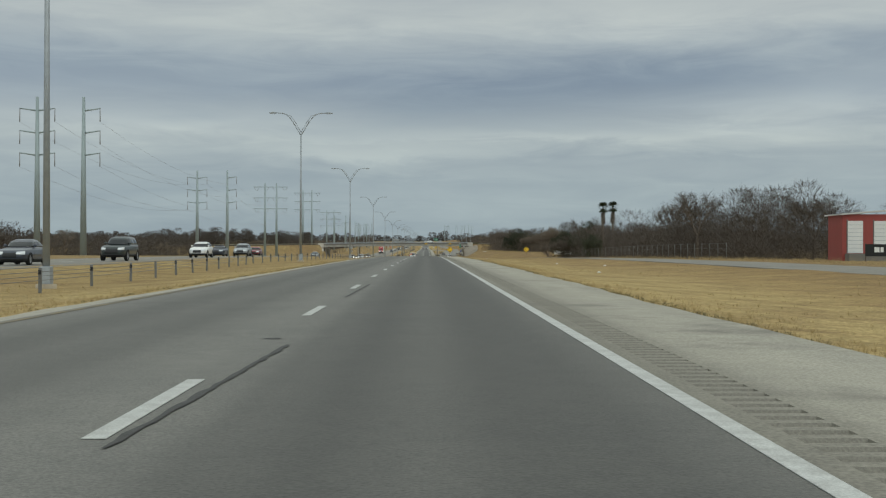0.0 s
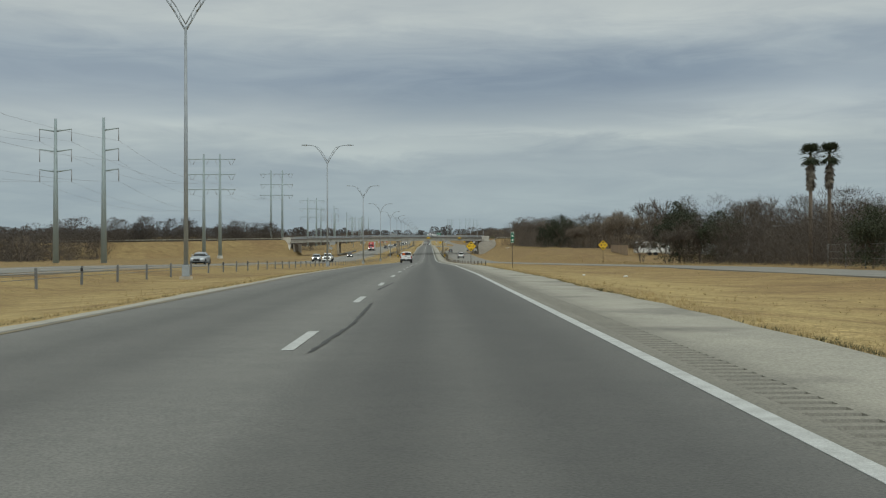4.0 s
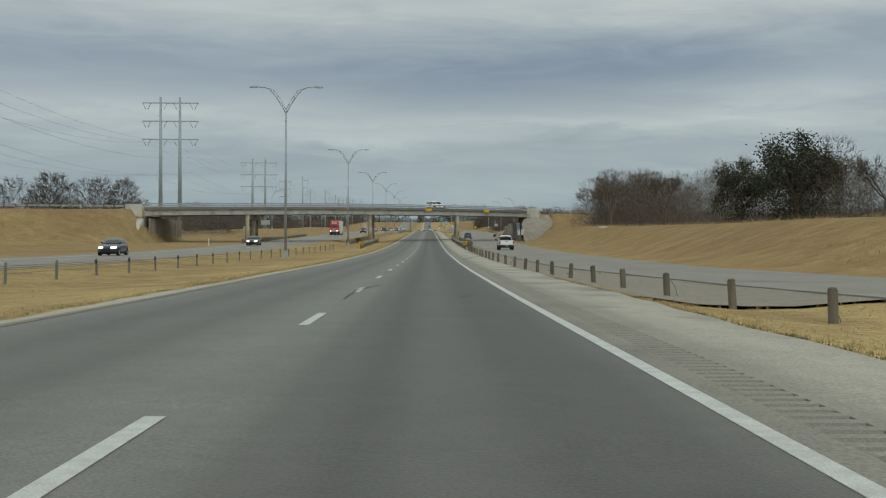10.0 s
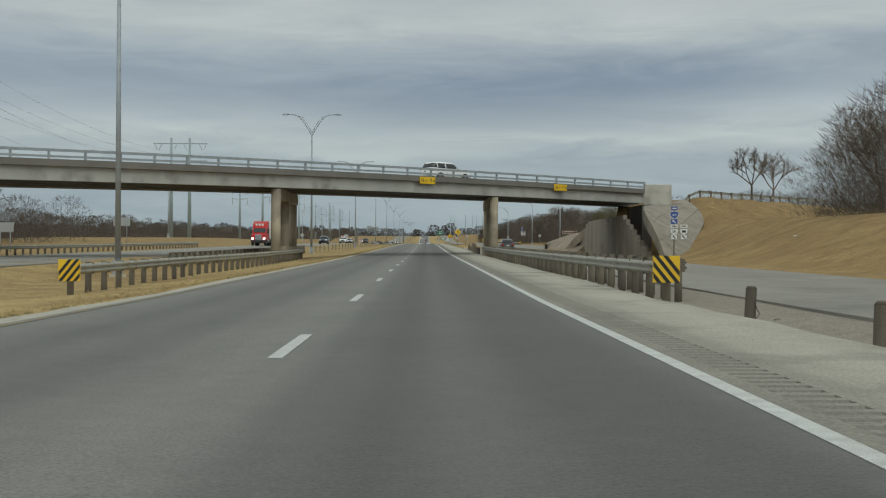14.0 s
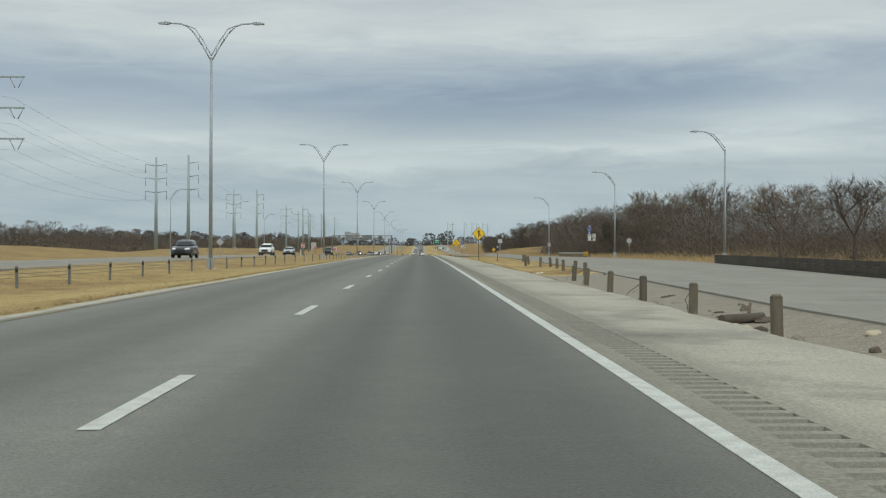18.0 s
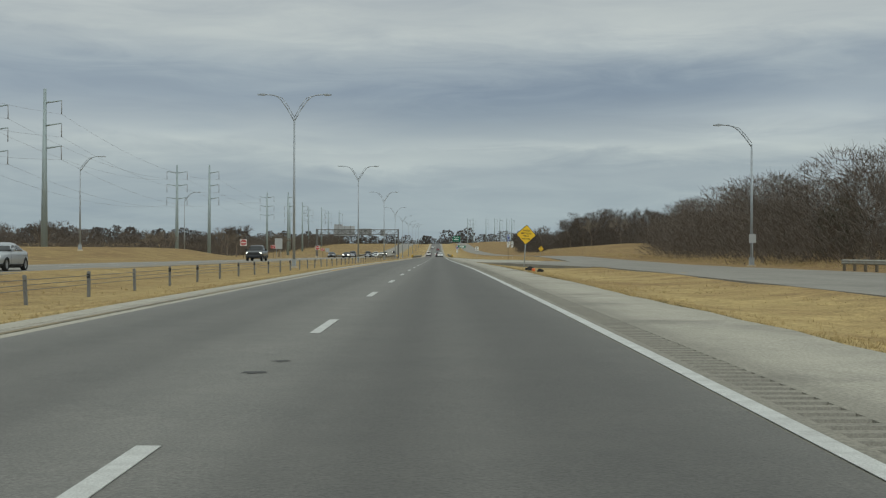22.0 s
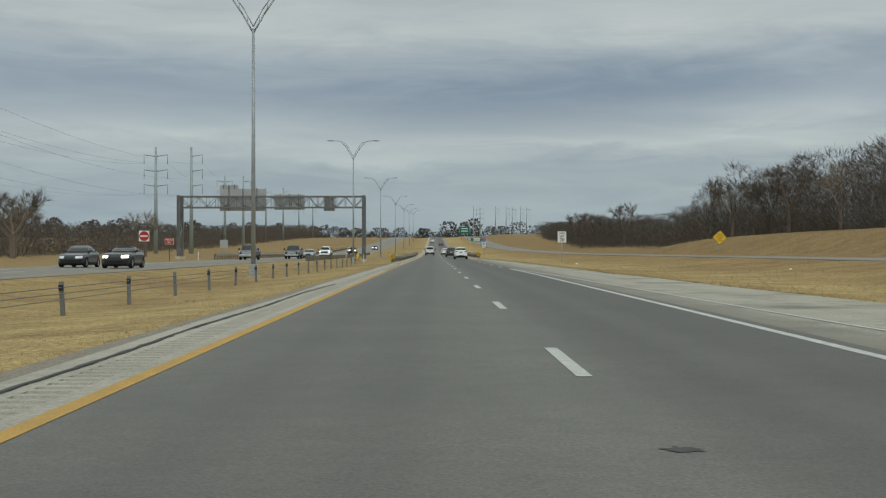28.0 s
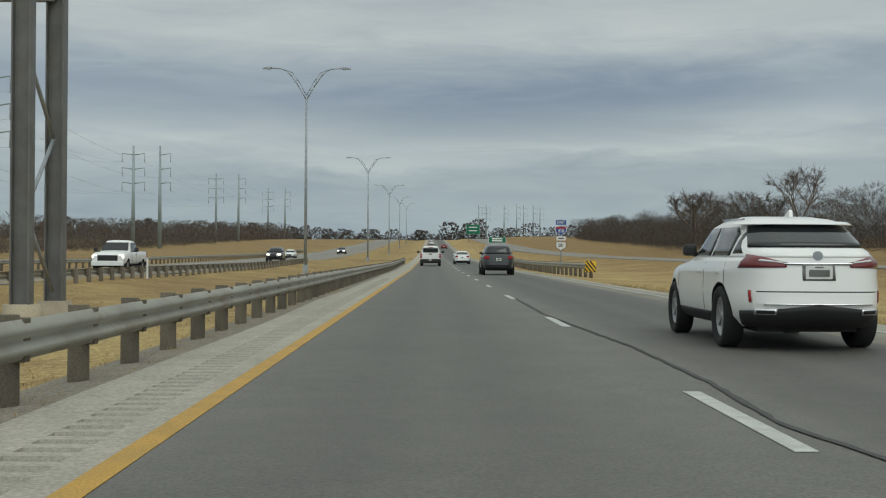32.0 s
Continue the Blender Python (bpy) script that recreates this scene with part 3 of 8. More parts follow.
def rumble(name, x0, x1, y0, y1):
    vs, fs, y = [], [], y0
    while y < y1:
        z = grade(y) - 0.004
        for dy, dz in ((0.0, 0.0), (0.14, 0.0), (0.16, -0.03), (0.28, -0.03)):
            vs += [(x0, y + dy, z + dz), (x1, y + dy, z + dz)]
        y += 0.305
    n = len(vs) // 2
    fs = [(2 * k, 2 * k + 1, 2 * k + 3, 2 * k + 2) for k in range(n - 1)]
    ob = link_mesh(name, vs, fs, SHOULDER_BANDED if x0 > 0 else SHOULDER, road, "milled rumble grooves")
    ob.data.materials.append(GROOVE if x0 > 0 else GROOVE_PALE)
    ob.data.polygons.foreach_set("material_index", [0 if k % 4 == 0 else 1 for k in range(n - 1)])
    ob["kind"] = "stuff"


rumble("rumble_strip", 2.14, 2.55, -20, 955)
strip("shoulder_middle", 2.14, 2.55, SHOULDER_BANDED, "pale asphalt shoulder", parent=road, lift=-0.004, ys=axis([(955, 1320, 10), (1320, 2110, 30)]))
rumble("rumble_strip", -6.22, -5.85, 780, 1260)
strip("edge_line_right", lambda y: lerp(EDGE_X, y) - 0.078, lambda y: lerp(EDGE_X, y) + 0.078, WHITE_PAINT, "solid white edge line", lift=0.006, parent=road, deep=0.004, ys=axis([(-60, 1123, 5)]))
RAMP_LINE = [(968, 8.4), (1000, 6.65), (1050, 3.93), (1069, 2.95), (1103, 2.24), (1114, 1.86), (1123, 1.60)]
strip("ramp_line", lambda y: lerp(RAMP_LINE, y) - 0.05, lambda y: lerp(RAMP_LINE, y) + 0.05, WHITE_PAINT, "thin white line of the joining ramp", lift=0.006, parent=road, deep=0.004, ys=axis([(968, 1123, 5)]))
OUTER_LINE = [(1100, 4.55), (1145, 3.95), (1186, 3.85), (1218, 2.75), (1237, 2.5), (1320, 2.3), (2110, 2.3)]
strip("edge_line_right", lambda y: lerp(OUTER_LINE, y) - 0.05, lambda y: lerp(OUTER_LINE, y) + 0.05, WHITE_PAINT, "solid white edge line", lift=0.006, parent=road, deep=0.004, ys=axis([(1100, 1320, 5), (1320, 2110, 30)]))
strip("edge_line_left", lambda y: lerp(YELLOW_X, y) - 0.08, lambda y: lerp(YELLOW_X, y) + 0.08, YELLOW_PAINT, "solid yellow edge line", lift=0.006, parent=road, deep=0.004, ys=axis([(890, 1320, 5), (1320, 2110, 30)]))
strip("edge_line_left", -5.97, -5.85, YELLOW_FADED, "worn and dirty yellow edge line", lift=0.006, parent=road, deep=0.004, ys=axis([(-60, 890, 10)]))
opposite = strip("road_opposite", -31.8, -19.8, FRONTAGE, "opposite carriageway of pale worn asphalt", lift=-0.02)
strip("opposite_edge_line", -28.9, -28.75, WHITE_PAINT, "solid white edge line", lift=-0.014, parent=opposite, deep=0.004)
strip("opposite_yellow_line", -21.1, -20.95, YELLOW_PAINT, "solid yellow edge line", lift=-0.014, parent=opposite, deep=0.004)
frontage = strip("road_frontage", lambda y: lerp(FRONT_NEAR, y), lambda y: lerp(FRONT_FAR, y), FRONTAGE, "frontage road of pale worn asphalt",
                 height=lambda y: grade(y) + lerp(FRONT_LIFT, y), ys=axis([(-60, 370, 10), (370, 460, 4), (460, 700, 10), (700, 960, 6), (960, 1320, 10), (1320, 2110, 40)]))
ramp = strip("entrance_ramp", lambda y: lerp([(925, 12.2), (945, 8.2), (957, 5.1), (962, 4.3), (1030, 4.2)], y), lambda y: lerp([(925, 24), (960, 20), (1000, 14.2), (1030, 12.5)], y),
             FRONTAGE, "entrance ramp of pale asphalt joining the highway", lift=0.0, height=lambda y: grade(y) - 0.02 - 0.118 * (1 - smooth(925, 960, y)), ys=axis([(925, 1030, 2.5)]))


def stripe_mesh(name, wide, long, mat):
    me = bpy.data.meshes.new(name)
    h, q = wide / 2, long / 2
    me.from_pydata([(-h, -q, 0), (h, -q, 0), (h, q, 0), (-h, q, 0), (-h, -q, -0.005), (h, -q, -0.005), (h, q, -0.005), (-h, q, -0.005)], [],
                   [(0, 1, 2, 3), (0, 4, 5, 1), (1, 5, 6, 2), (2, 6, 7, 3), (3, 7, 4, 0)])
    me.materials.append(mat)
    return me


DASH = stripe_mesh("lane_dash", 0.14, 3.05, WHITE_PAINT)


def dash(x, y, parent, lift):
    ob = new("lane_dash", DASH)
    ob.parent = parent
    rise = math.degrees(math.atan((grade(y + 2) - grade(y - 2)) / 4))
    ob.matrix_basis = pose(x, y, grade(y) + lift, rise, 0, 0)


for k in range(-2, 125):
    y = 12.19 * k + 1.55
    y += lerp(DASH_SLIP, y)
    dash(lerp(DASH_X, y), y, road, 0.008)
for k in range(4):
    dash(1.36, 1131.7 + 12.19 * k, road, 0.008)
for k in range(-1, 110):
    dash(-25.0, 12.19 * k + 5.0, opposite, -0.010)

# ---- mesh helpers ----
def part(name, bm, mat, parent=None, label="", smooth_shade=False):
    me = bpy.data.meshes.new(name)
    bm.to_mesh(me)
    bm.free()
    for m in (mat if isinstance(mat, (list, tuple)) else [mat]):
        me.materials.append(m)
    if smooth_shade:
        me.polygons.foreach_set("use_smooth", [True] * len(me.polygons))
    ob = new(name, me)
    ob.parent = parent
    if label:
        ob["label"] = label
    return ob


def thing(name, label, category, m=None, group=""):
    ob = tagged(new(name), label, category, group)
    if m is not None:
        ob.matrix_basis = m
    return ob


def add_box(bm, x0, x1, y0, y1, z0, z1, bevel=0.0, turn=None):
    r = bmesh.ops.create_cube(bm, size=1.0)
    vs = r["verts"]
    bmesh.ops.scale(bm, vec=(abs(x1 - x0), abs(y1 - y0), abs(z1 - z0)), verts=vs)
    if turn is not None:
        bmesh.ops.rotate(bm, cent=(0, 0, 0), matrix=turn.to_3x3(), verts=vs)
    bmesh.ops.translate(bm, vec=((x0 + x1) / 2, (y0 + y1) / 2, (z0 + z1) / 2), verts=vs)
    if bevel:
        es = list({e for v in vs for e in v.link_edges})
        bmesh.ops.bevel(bm, geom=es, offset=bevel, segments=2, profile=0.6, affect="EDGES")


def box(x0, x1, y0, y1, z0, z1, bevel=0.0, turn=None):
    bm = bmesh.new()
    add_box(bm, x0, x1, y0, y1, z0, z1, bevel, turn)
    return bm


def add_tube(bm, a, b, r0, r1=None, n=8, cap=True):
    a, b = Vector(a), Vector(b)
    r1 = r0 if r1 is None else r1
    d = b - a
    q = d.to_track_quat("Z", "Y").to_matrix()
    ra, rb = [], []
    for k in range(n):
        c = Vector((math.cos(2 * math.pi * k / n), math.sin(2 * math.pi * k / n), 0))
        ra.append(bm.verts.new(a + q @ (c * r0)))
        rb.append(bm.verts.new(b + q @ (c * r1)))
    for k in range(n):
        bm.faces.new((ra[k], ra[(k + 1) % n], rb[(k + 1) % n], rb[k])).smooth = True
    if cap:
        bm.faces.new(ra[::-1])
        bm.faces.new(rb)


def tube(a, b, r0, r1=None, n=8):
    bm = bmesh.new()
    add_tube(bm, a, b, r0, r1, n)
    return bm


def add_path(bm, pts, r, n=6):
    for a, b in zip(pts, pts[1:]):
        add_tube(bm, a, b, r, r, n)


def add_prism(bm, outline, lo, hi, axes="xz"):
    """A flat outline pushed from lo to hi along the axis that is left over."""
    def at(p, v):
        d = {axes[0]: p[0], axes[1]: p[1]}
        rest = next(c for c in "xyz" if c not in axes)
        d[rest] = v
        return (d["x"], d["y"], d["z"])
    a = [bm.verts.new(at(p, lo)) for p in outline]
    b = [bm.verts.new(at(p, hi)) for p in outline]
    n = len(outline)
    fs = [bm.faces.new(a), bm.faces.new(b[::-1])]
    for k in range(n):
        fs.append(bm.faces.new((a[k], b[k], b[(k + 1) % n], a[(k + 1) % n])))
    bmesh.ops.recalc_face_normals(bm, faces=fs)


def prism(outline, lo, hi, axes="xz", bevel=0.0):
    bm = bmesh.new()
    add_prism(bm, outline, lo, hi, axes)
    if bevel:
        bmesh.ops.bevel(bm, geom=list(bm.edges), offset=bevel, segments=2, profile=0.6, affect="EDGES")
    return bm


def lettering(name, text, size, mat, parent, m, depth=0.004, wide=1.0):
    cu = bpy.data.curves.new(name, "FONT")
    cu.body = text
    cu.size = size
    cu.extrude = depth
    cu.align_x = "CENTER"
    cu.align_y = "CENTER"
    cu.offset = size * 0.012
    tmp = new(name + "_tmp", cu)
    me = bpy.data.meshes.new_from_object(tmp.evaluated_get(bpy.context.evaluated_depsgraph_get()))
    bpy.data.objects.remove(tmp)
    me.materials.clear()
    me.materials.append(mat)
    ob = new(name, me)
    ob.parent = parent
    ob.matrix_basis = m @ Matrix.Diagonal((wide, 1, 1, 1))
    return ob


def loft(sections, closed=True):
    """Skin a row of equal cross-sections given as lists of points."""
    bm = bmesh.new()
    rings = [[bm.verts.new(p) for p in s] for s in sections]
    n = len(rings[0])
    for a, b in zip(rings, rings[1:]):
        for k in range(n if closed else n - 1):
            bm.faces.new((a[k], a[(k + 1) % n], b[(k + 1) % n], b[k])).smooth = True
    if closed:
        bm.faces.new(rings[0])
        bm.faces.new(rings[-1][::-1])
    bmesh.ops.recalc_face_normals(bm, faces=bm.faces)
    return bm



# ---- overpass ----
BD = Vector((0.754, 0.656, 0)).normalized()          # along the deck, to the right
BQ = Vector((-BD.y, BD.x, 0))                         # across it, away


def deck_low(s):
    """Underside of the girders at a place along the deck."""
    return 3.42 + 0.004 * s - 0.00017 * s * s


overpass = thing("overpass", "concrete girder overpass with steel rail crossing the highway at a slant", "bridge", Matrix.Translation((0, BRIDGE_Y, 0)) @ Matrix.Rotation(math.atan2(BD.y, BD.x), 4, "Z"))
SL, SR = BRIDGE_L / BD.x, BRIDGE_R / BD.x
DECK_W = 9.5
SKEW = 0.87       # the deck's ends run along the highway


def deck_box(s0, s1, q0, q1, z0, z1):
    n = 14
    bm = loft([[(s + SKEW * q, q, deck_low(s) + z) for q, z in ((q0, z0), (q1, z0), (q1, z1), (q0, z1))] for s in (s0 + (s1 - s0) * k / n for k in range(n + 1))])
    for f in bm.faces:
        f.smooth = False
    return bm


# deck slab and kerbs form the dark stained band above the girders
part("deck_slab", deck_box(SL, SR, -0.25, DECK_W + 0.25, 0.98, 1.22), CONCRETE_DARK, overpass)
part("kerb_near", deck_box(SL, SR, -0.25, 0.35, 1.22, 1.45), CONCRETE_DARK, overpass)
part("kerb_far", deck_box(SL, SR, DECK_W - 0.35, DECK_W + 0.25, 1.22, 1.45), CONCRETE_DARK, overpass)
# the three inner girders take a darker concrete than the outer pair
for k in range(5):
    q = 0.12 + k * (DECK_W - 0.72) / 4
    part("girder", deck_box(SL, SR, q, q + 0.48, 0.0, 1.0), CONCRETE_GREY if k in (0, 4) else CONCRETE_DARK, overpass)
n = round((SR - SL) / 2.63)
for side in (-0.08, DECK_W + 0.08):
    for k in range(n + 1):
        s = SL + (SR - SL) * k / n
        z = deck_low(s)
        s += SKEW * side
        part("rail_post", box(s - 0.07, s + 0.07, side - 0.06, side + 0.06, z + 1.2, z + 2.12), GALV, overpass)
    part("top_rail", deck_box(SL, SR, side - 0.09, side + 0.09, 1.98, 2.16), GALV, overpass, "pale steel tube rail")
    part("lower_rail", deck_box(SL, SR, side - 0.05, side + 0.05, 1.58, 1.72), GALV, overpass)


def clearance_plate(x, feet, inches, wide):
    s = x / BD.x
    p = part("clearance_sign", box(s - wide / 2, s + wide / 2, -0.34, -0.30, deck_low(s) + 0.76, deck_low(s) + 1.36, 0.01), SIGN_YELLOW, overpass, "yellow low clearance plate")
    for dx, text, size in ((-0.33, feet, 0.42), (-0.08, "FT", 0.24), (0.22, inches, 0.42), (0.40, "IN", 0.24)):
        lettering("numeral", text, size, SIGN_BLACK, p, pose(s + dx * wide, -0.345, deck_low(s) + 1.06 - (0.05 if size < 0.3 else 0), 90, 0, 0), wide=0.85)


clearance_plate(-0.5, "16", "2", 1.75)
clearance_plate(12.2, "16", "11", 1.75)


def bent(x, count=3):
    """A row of round columns under a cap beam, in line with the highway."""
    y0 = BRIDGE_Y + BRIDGE_K * x + 0.75
    z0 = land(x, y0) - 0.5 if x not in () else 0
    s = x / BD.x
    t = thing("bridge_bent", "three round stained concrete columns under a cap beam", "column", group="bridge bents")
    low = deck_low(s + 3)
    for k in range(count):
        y = y0 + 6.0 * k
        part("column", tube((x, y, z0), (x, y, low - 0.75 if k else low - 0.1), 0.38, 0.38, 20), CONCRETE, t, smooth_shade=False)
    part("cap_beam", box(x - 0.42, x + 0.42, y0 + 0.5, y0 + 6.0 * (count - 1) + 0.7, low - 0.95, low - 0.06, 0.03), CONCRETE, t)
    part("crash_wall", box(x - 0.5, x + 0.5, y0 + 3.0, y0 + 6.0 * (count - 1) + 0.9, z0, grade(y0) + 0.75, 0.03), CONCRETE, t)


bent(5.8)
bent(-12.2)
bent(-34.2)


def abutment(x, sign):
    """Seat wall under the deck's end, with wing wall and pale end block."""
    t = thing("abutment", "dark concrete abutment wall with pale end block", "wall")
    y0 = BRIDGE_Y + BRIDGE_K * x
    zb = -3.2
    bm = bmesh.new()
    add_box(bm, x - 0.5, x + 0.5, y0 + 0.3, y0 + 13.6, zb, deck_low(x / BD.x) - 0.1, 0.02)
    # seat wall in the same dark concrete
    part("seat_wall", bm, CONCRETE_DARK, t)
    z = deck_low(x / BD.x)
    for q in (-0.1, 13.3):
        part("end_block", box(x - 0.3 if sign > 0 else x - 2.6, x + 2.6 if sign > 0 else x + 0.3, y0 + q - 0.3 + (1 if sign > 0 else -1), y0 + q + 0.4 + (1 if sign > 0 else -1), z - 0.2, z + 2.0, 0.05), CONCRETE_PALE, t)


abutment(BRIDGE_R + 0.4, 1)
abutment(BRIDGE_L - 0.4, -1)

# ---- lighting columns and power line ----
def light_pole(height=14.0, arms=(-1, 1), reach=2.75, rise=1.55):
    t = thing("street_lamp", "tall galvanised lighting column with two raised arms and flat lamp heads" if len(arms) > 1
              else "galvanised lighting column with one truss arm and flat lamp head", "street lamp")
    part("foundation", tube((0, 0, -0.4), (0, 0, 0.12), 0.38, 0.36, 16), CONCRETE, t)
    part("base", box(-0.2, 0.2, -0.2, 0.2, 0.12, 0.75, 0.03), GALV, t)
    part("pole", tube((0, 0, 0.7), (0, 0, height), 0.135, 0.075, 12), GALV, t)
    for s in arms:
        a = bmesh.new()
        up = [(0, 0, height - 0.25), (s * 0.6, 0, height + 0.52 * rise), (s * 1.15, 0, height + 1.05 * rise), (s * 1.6, 0, height + 1.33 * rise), (s * 2.0, 0, height + 1.43 * rise), (s * reach, 0, height + 1.46 * rise)]
        add_path(a, up, 0.052, 6)
        arm = part("arm", a, GALV, t)
        b = bmesh.new()
        add_path(b, [(0, 0, height + 0.12), (s * 0.52, 0, height + 0.70 * rise), (s * 1.08, 0, height + 1.22 * rise), (s * 1.6, 0, height + 1.36 * rise)], 0.034, 6)
        part("tie_rod", b, GALV, arm)
        for u, v in (((s * 0.32, 0, height + 0.20 * rise), (s * 0.33, 0, height + 0.50 * rise)), ((s * 0.8, 0, height + 0.71 * rise), (s * 0.8, 0, height + 0.97 * rise))):
            part("brace", tube(u, v, 0.018, 0.018, 5), GALV, arm)
        bm = bmesh.new()
        top = height + 1.46 * rise
        add_prism(bm, [(s * reach, top - 0.06), (s * (reach + 0.18), top - 0.10), (s * (reach + 0.72), top - 0.06), (s * (reach + 0.74), top + 0.01), (s * (reach + 0.3), top + 0.08), (s * reach, top + 0.06)], -0.16, 0.16)
        part("lamp_head", bm, GALV, arm)
    return t


first = light_pole()
first.matrix_basis = pose(-13.6, 37, land(-13.6, 37))
first["group"] = "median lighting columns"
for y in (127, 213, 308, 397.5, 489, 578, 667.5, 756, 849.2, 940.3, 1033, 1213, 1296, 1390, 1485, 1580, 1680):
    copy_thing(first, pose(-13.8, y, land(-13.8, y)))
copy_thing(first, pose(-13.2, 1119, land(-13.2, 1119)))
side = light_pole(10.6, (-1,), 2.6, 1.15)
side.matrix_basis = pose(28.0, 850.5, land(28, 850.5))
side["group"] = "frontage lighting columns"
for x, y in ((27, 931.5), (28.8, 790)):
    copy_thing(side, pose(x, y, land(x, y)))
for x, y in ((-47, 905), (-47, 985), (-50, 1065), (-50, 760)):
    copy_thing(side, pose(x, y, land(x, y), 0, 0, 180))


def pylon(height, levels, arm, both=True, gap=10.0):
    """Tubular steel transmission pole with cross arms and insulator strings."""
    t = thing("power_pylon", "tapered tubular steel transmission pole with three cross arms", "pylon")
    part("mast", tube((0, 0, -0.5), (0, 0, height), 0.62, 0.26, 16), TOWER, t)
    for z in levels:
        bm = bmesh.new()
        x0 = -arm if both else 0
        add_tube(bm, (0, 0, z), (arm, 0, z + 0.45), 0.16, 0.09, 8)
        if both:
            add_tube(bm, (0, 0, z), (-arm, 0, z + 0.45), 0.16, 0.09, 8)
        a = part("cross_arm", bm, TOWER, t)
        for s in ((-1, 1) if both else (1,)):
            part("insulator", tube((s * arm * 0.98, 0, z + 0.4), (s * arm * 0.98, 0, z - 2.0), 0.09, 0.09, 8), INSULATOR, a)
    return t


pa = pylon(28.5, (18.0, 22.0, 26.0), 3.2)
pa["group"] = "power line"
pb = pylon(28.5, (18.0, 22.0, 26.0), 3.0, both=False)
pb["group"] = "power line"
LINE_A = [(-70, 213), (-74, 387), (-71.5, 532), (-71.4, 697), (-71, 865), (-79, 1040), (-81, 1203), (-77.5, 1377), (-87, 1540), (-94, 1710), (-95, 1880)]
LINE_B = [(-61.7, 213), (-64, 385), (-66.5, 532), (-66.3, 697), (-66, 865), (-69.4, 1040), (-71, 1203), (-68, 1377), (-79.6, 1540), (-84.6, 1710), (-85.6, 1880)]
PAIRS = {532: 33.0, 697: 36.0, 865: 29.0}
for proto, line in ((pa, LINE_A), (pb, LINE_B)):
    first_one = True
    for x, y in line:
        if y in PAIRS:
            continue
        m = pose(x, y, land(x, y))
        if first_one:
            proto.matrix_basis = m
            first_one = False
        else:
            copy_thing(proto, m)


def pylon_pair(y, height):
    """Two steel masts tied by three long shared cross arms."""
    xa, xb = -71.4, -66.3
    z = land(-69, y)
    t = thing("twin_pylon", "pair of tubular steel masts with three shared cross arms", "pylon", pose((xa + xb) / 2, y, z), "power line")
    h = (xb - xa) / 2
    for s in (-1, 1):
        part("mast", tube((s * h, 0, -0.6), (s * h, 0, height), 0.62, 0.28, 16), TOWER, t)
        part("footing", tube((s * h, 0, -0.6), (s * h, 0, 0.9), 0.95, 0.9, 16), CONCRETE_PALE, t)
    for k in (1.6, 6.4, 11.2):
        a = part("cross_arm", box(-h - 4.9, h + 4.9, -0.12, 0.12, height - k - 0.13, height - k + 0.13, 0.03), TOWER, t)
        for x in (-h - 4.7, -h - 2.6, -0.9, 0.9, h + 2.6, h + 4.7):
            part("insulator", tube((x, 0, height - k - 0.1), (x + (0.8 if x in (-h - 4.7, 0.9, h + 2.6) else -0.8), 0, height - k - 1.7), 0.07, 0.07, 6), INSULATOR, a)


for y, h in PAIRS.items():
    pylon_pair(y, h)

# further masts of a second line beyond the crest
for k, (x, y) in enumerate(((31, 2100), (37, 2110), (51, 2120), (60, 2115), (66, 2125), (73, 2120), (79, 2130))):
    copy_thing(pa if k == 1 else pb, pose(x, y, land(x, y)))

# ---- trees ----
def limb(bm, a, d, length, r, depth, rng, twigs):
    """A branch that bends, tapers and forks."""
    p = Vector(a)
    d = Vector(d).normalized()
    n = 3
    for k in range(n):
        d = (d + Vector((rng.uniform(-1, 1), rng.uniform(-1, 1), rng.uniform(-0.3, 0.7))) * 0.22).normalized()
        q = p + d * (length / n)
        add_tube(bm, p, q, r * (1 - 0.25 * k / n), r * (1 - 0.25 * (k + 1) / n), 5 if depth > 1 else 4, cap=False)
        p = q
        if depth > 0 and k >= 1:
            for _ in range(2 if depth > 1 else 3):
                s = (d + Vector((rng.uniform(-1, 1), rng.uniform(-1, 1), rng.uniform(-0.35, 0.8)))).normalized()
                limb(bm, p, s, length * rng.uniform(0.5, 0.72), r * 0.5, depth - 1, rng, twigs)
    if depth == 0:
        twigs.append((p, d))


def spray(verts, faces, p, d, length, wide, rng, n):
    """Thin twigs round the end of a branch."""
    for _ in range(n):
        s = (d * 0.7 + Vector((rng.uniform(-1, 1), rng.uniform(-1, 1), rng.uniform(-0.5, 0.9)))).normalized()
        side = s.cross(Vector((rng.uniform(-1, 1), rng.uniform(-1, 1), rng.uniform(-1, 1)))).normalized() * wide
        b = p + d * rng.uniform(-0.4, 0.1) * length
        e = b + s * length * rng.uniform(0.5, 1.2)
        k = len(verts)
        verts += [b - side, b + side, e]
        faces.append((k, k + 1, k + 2))


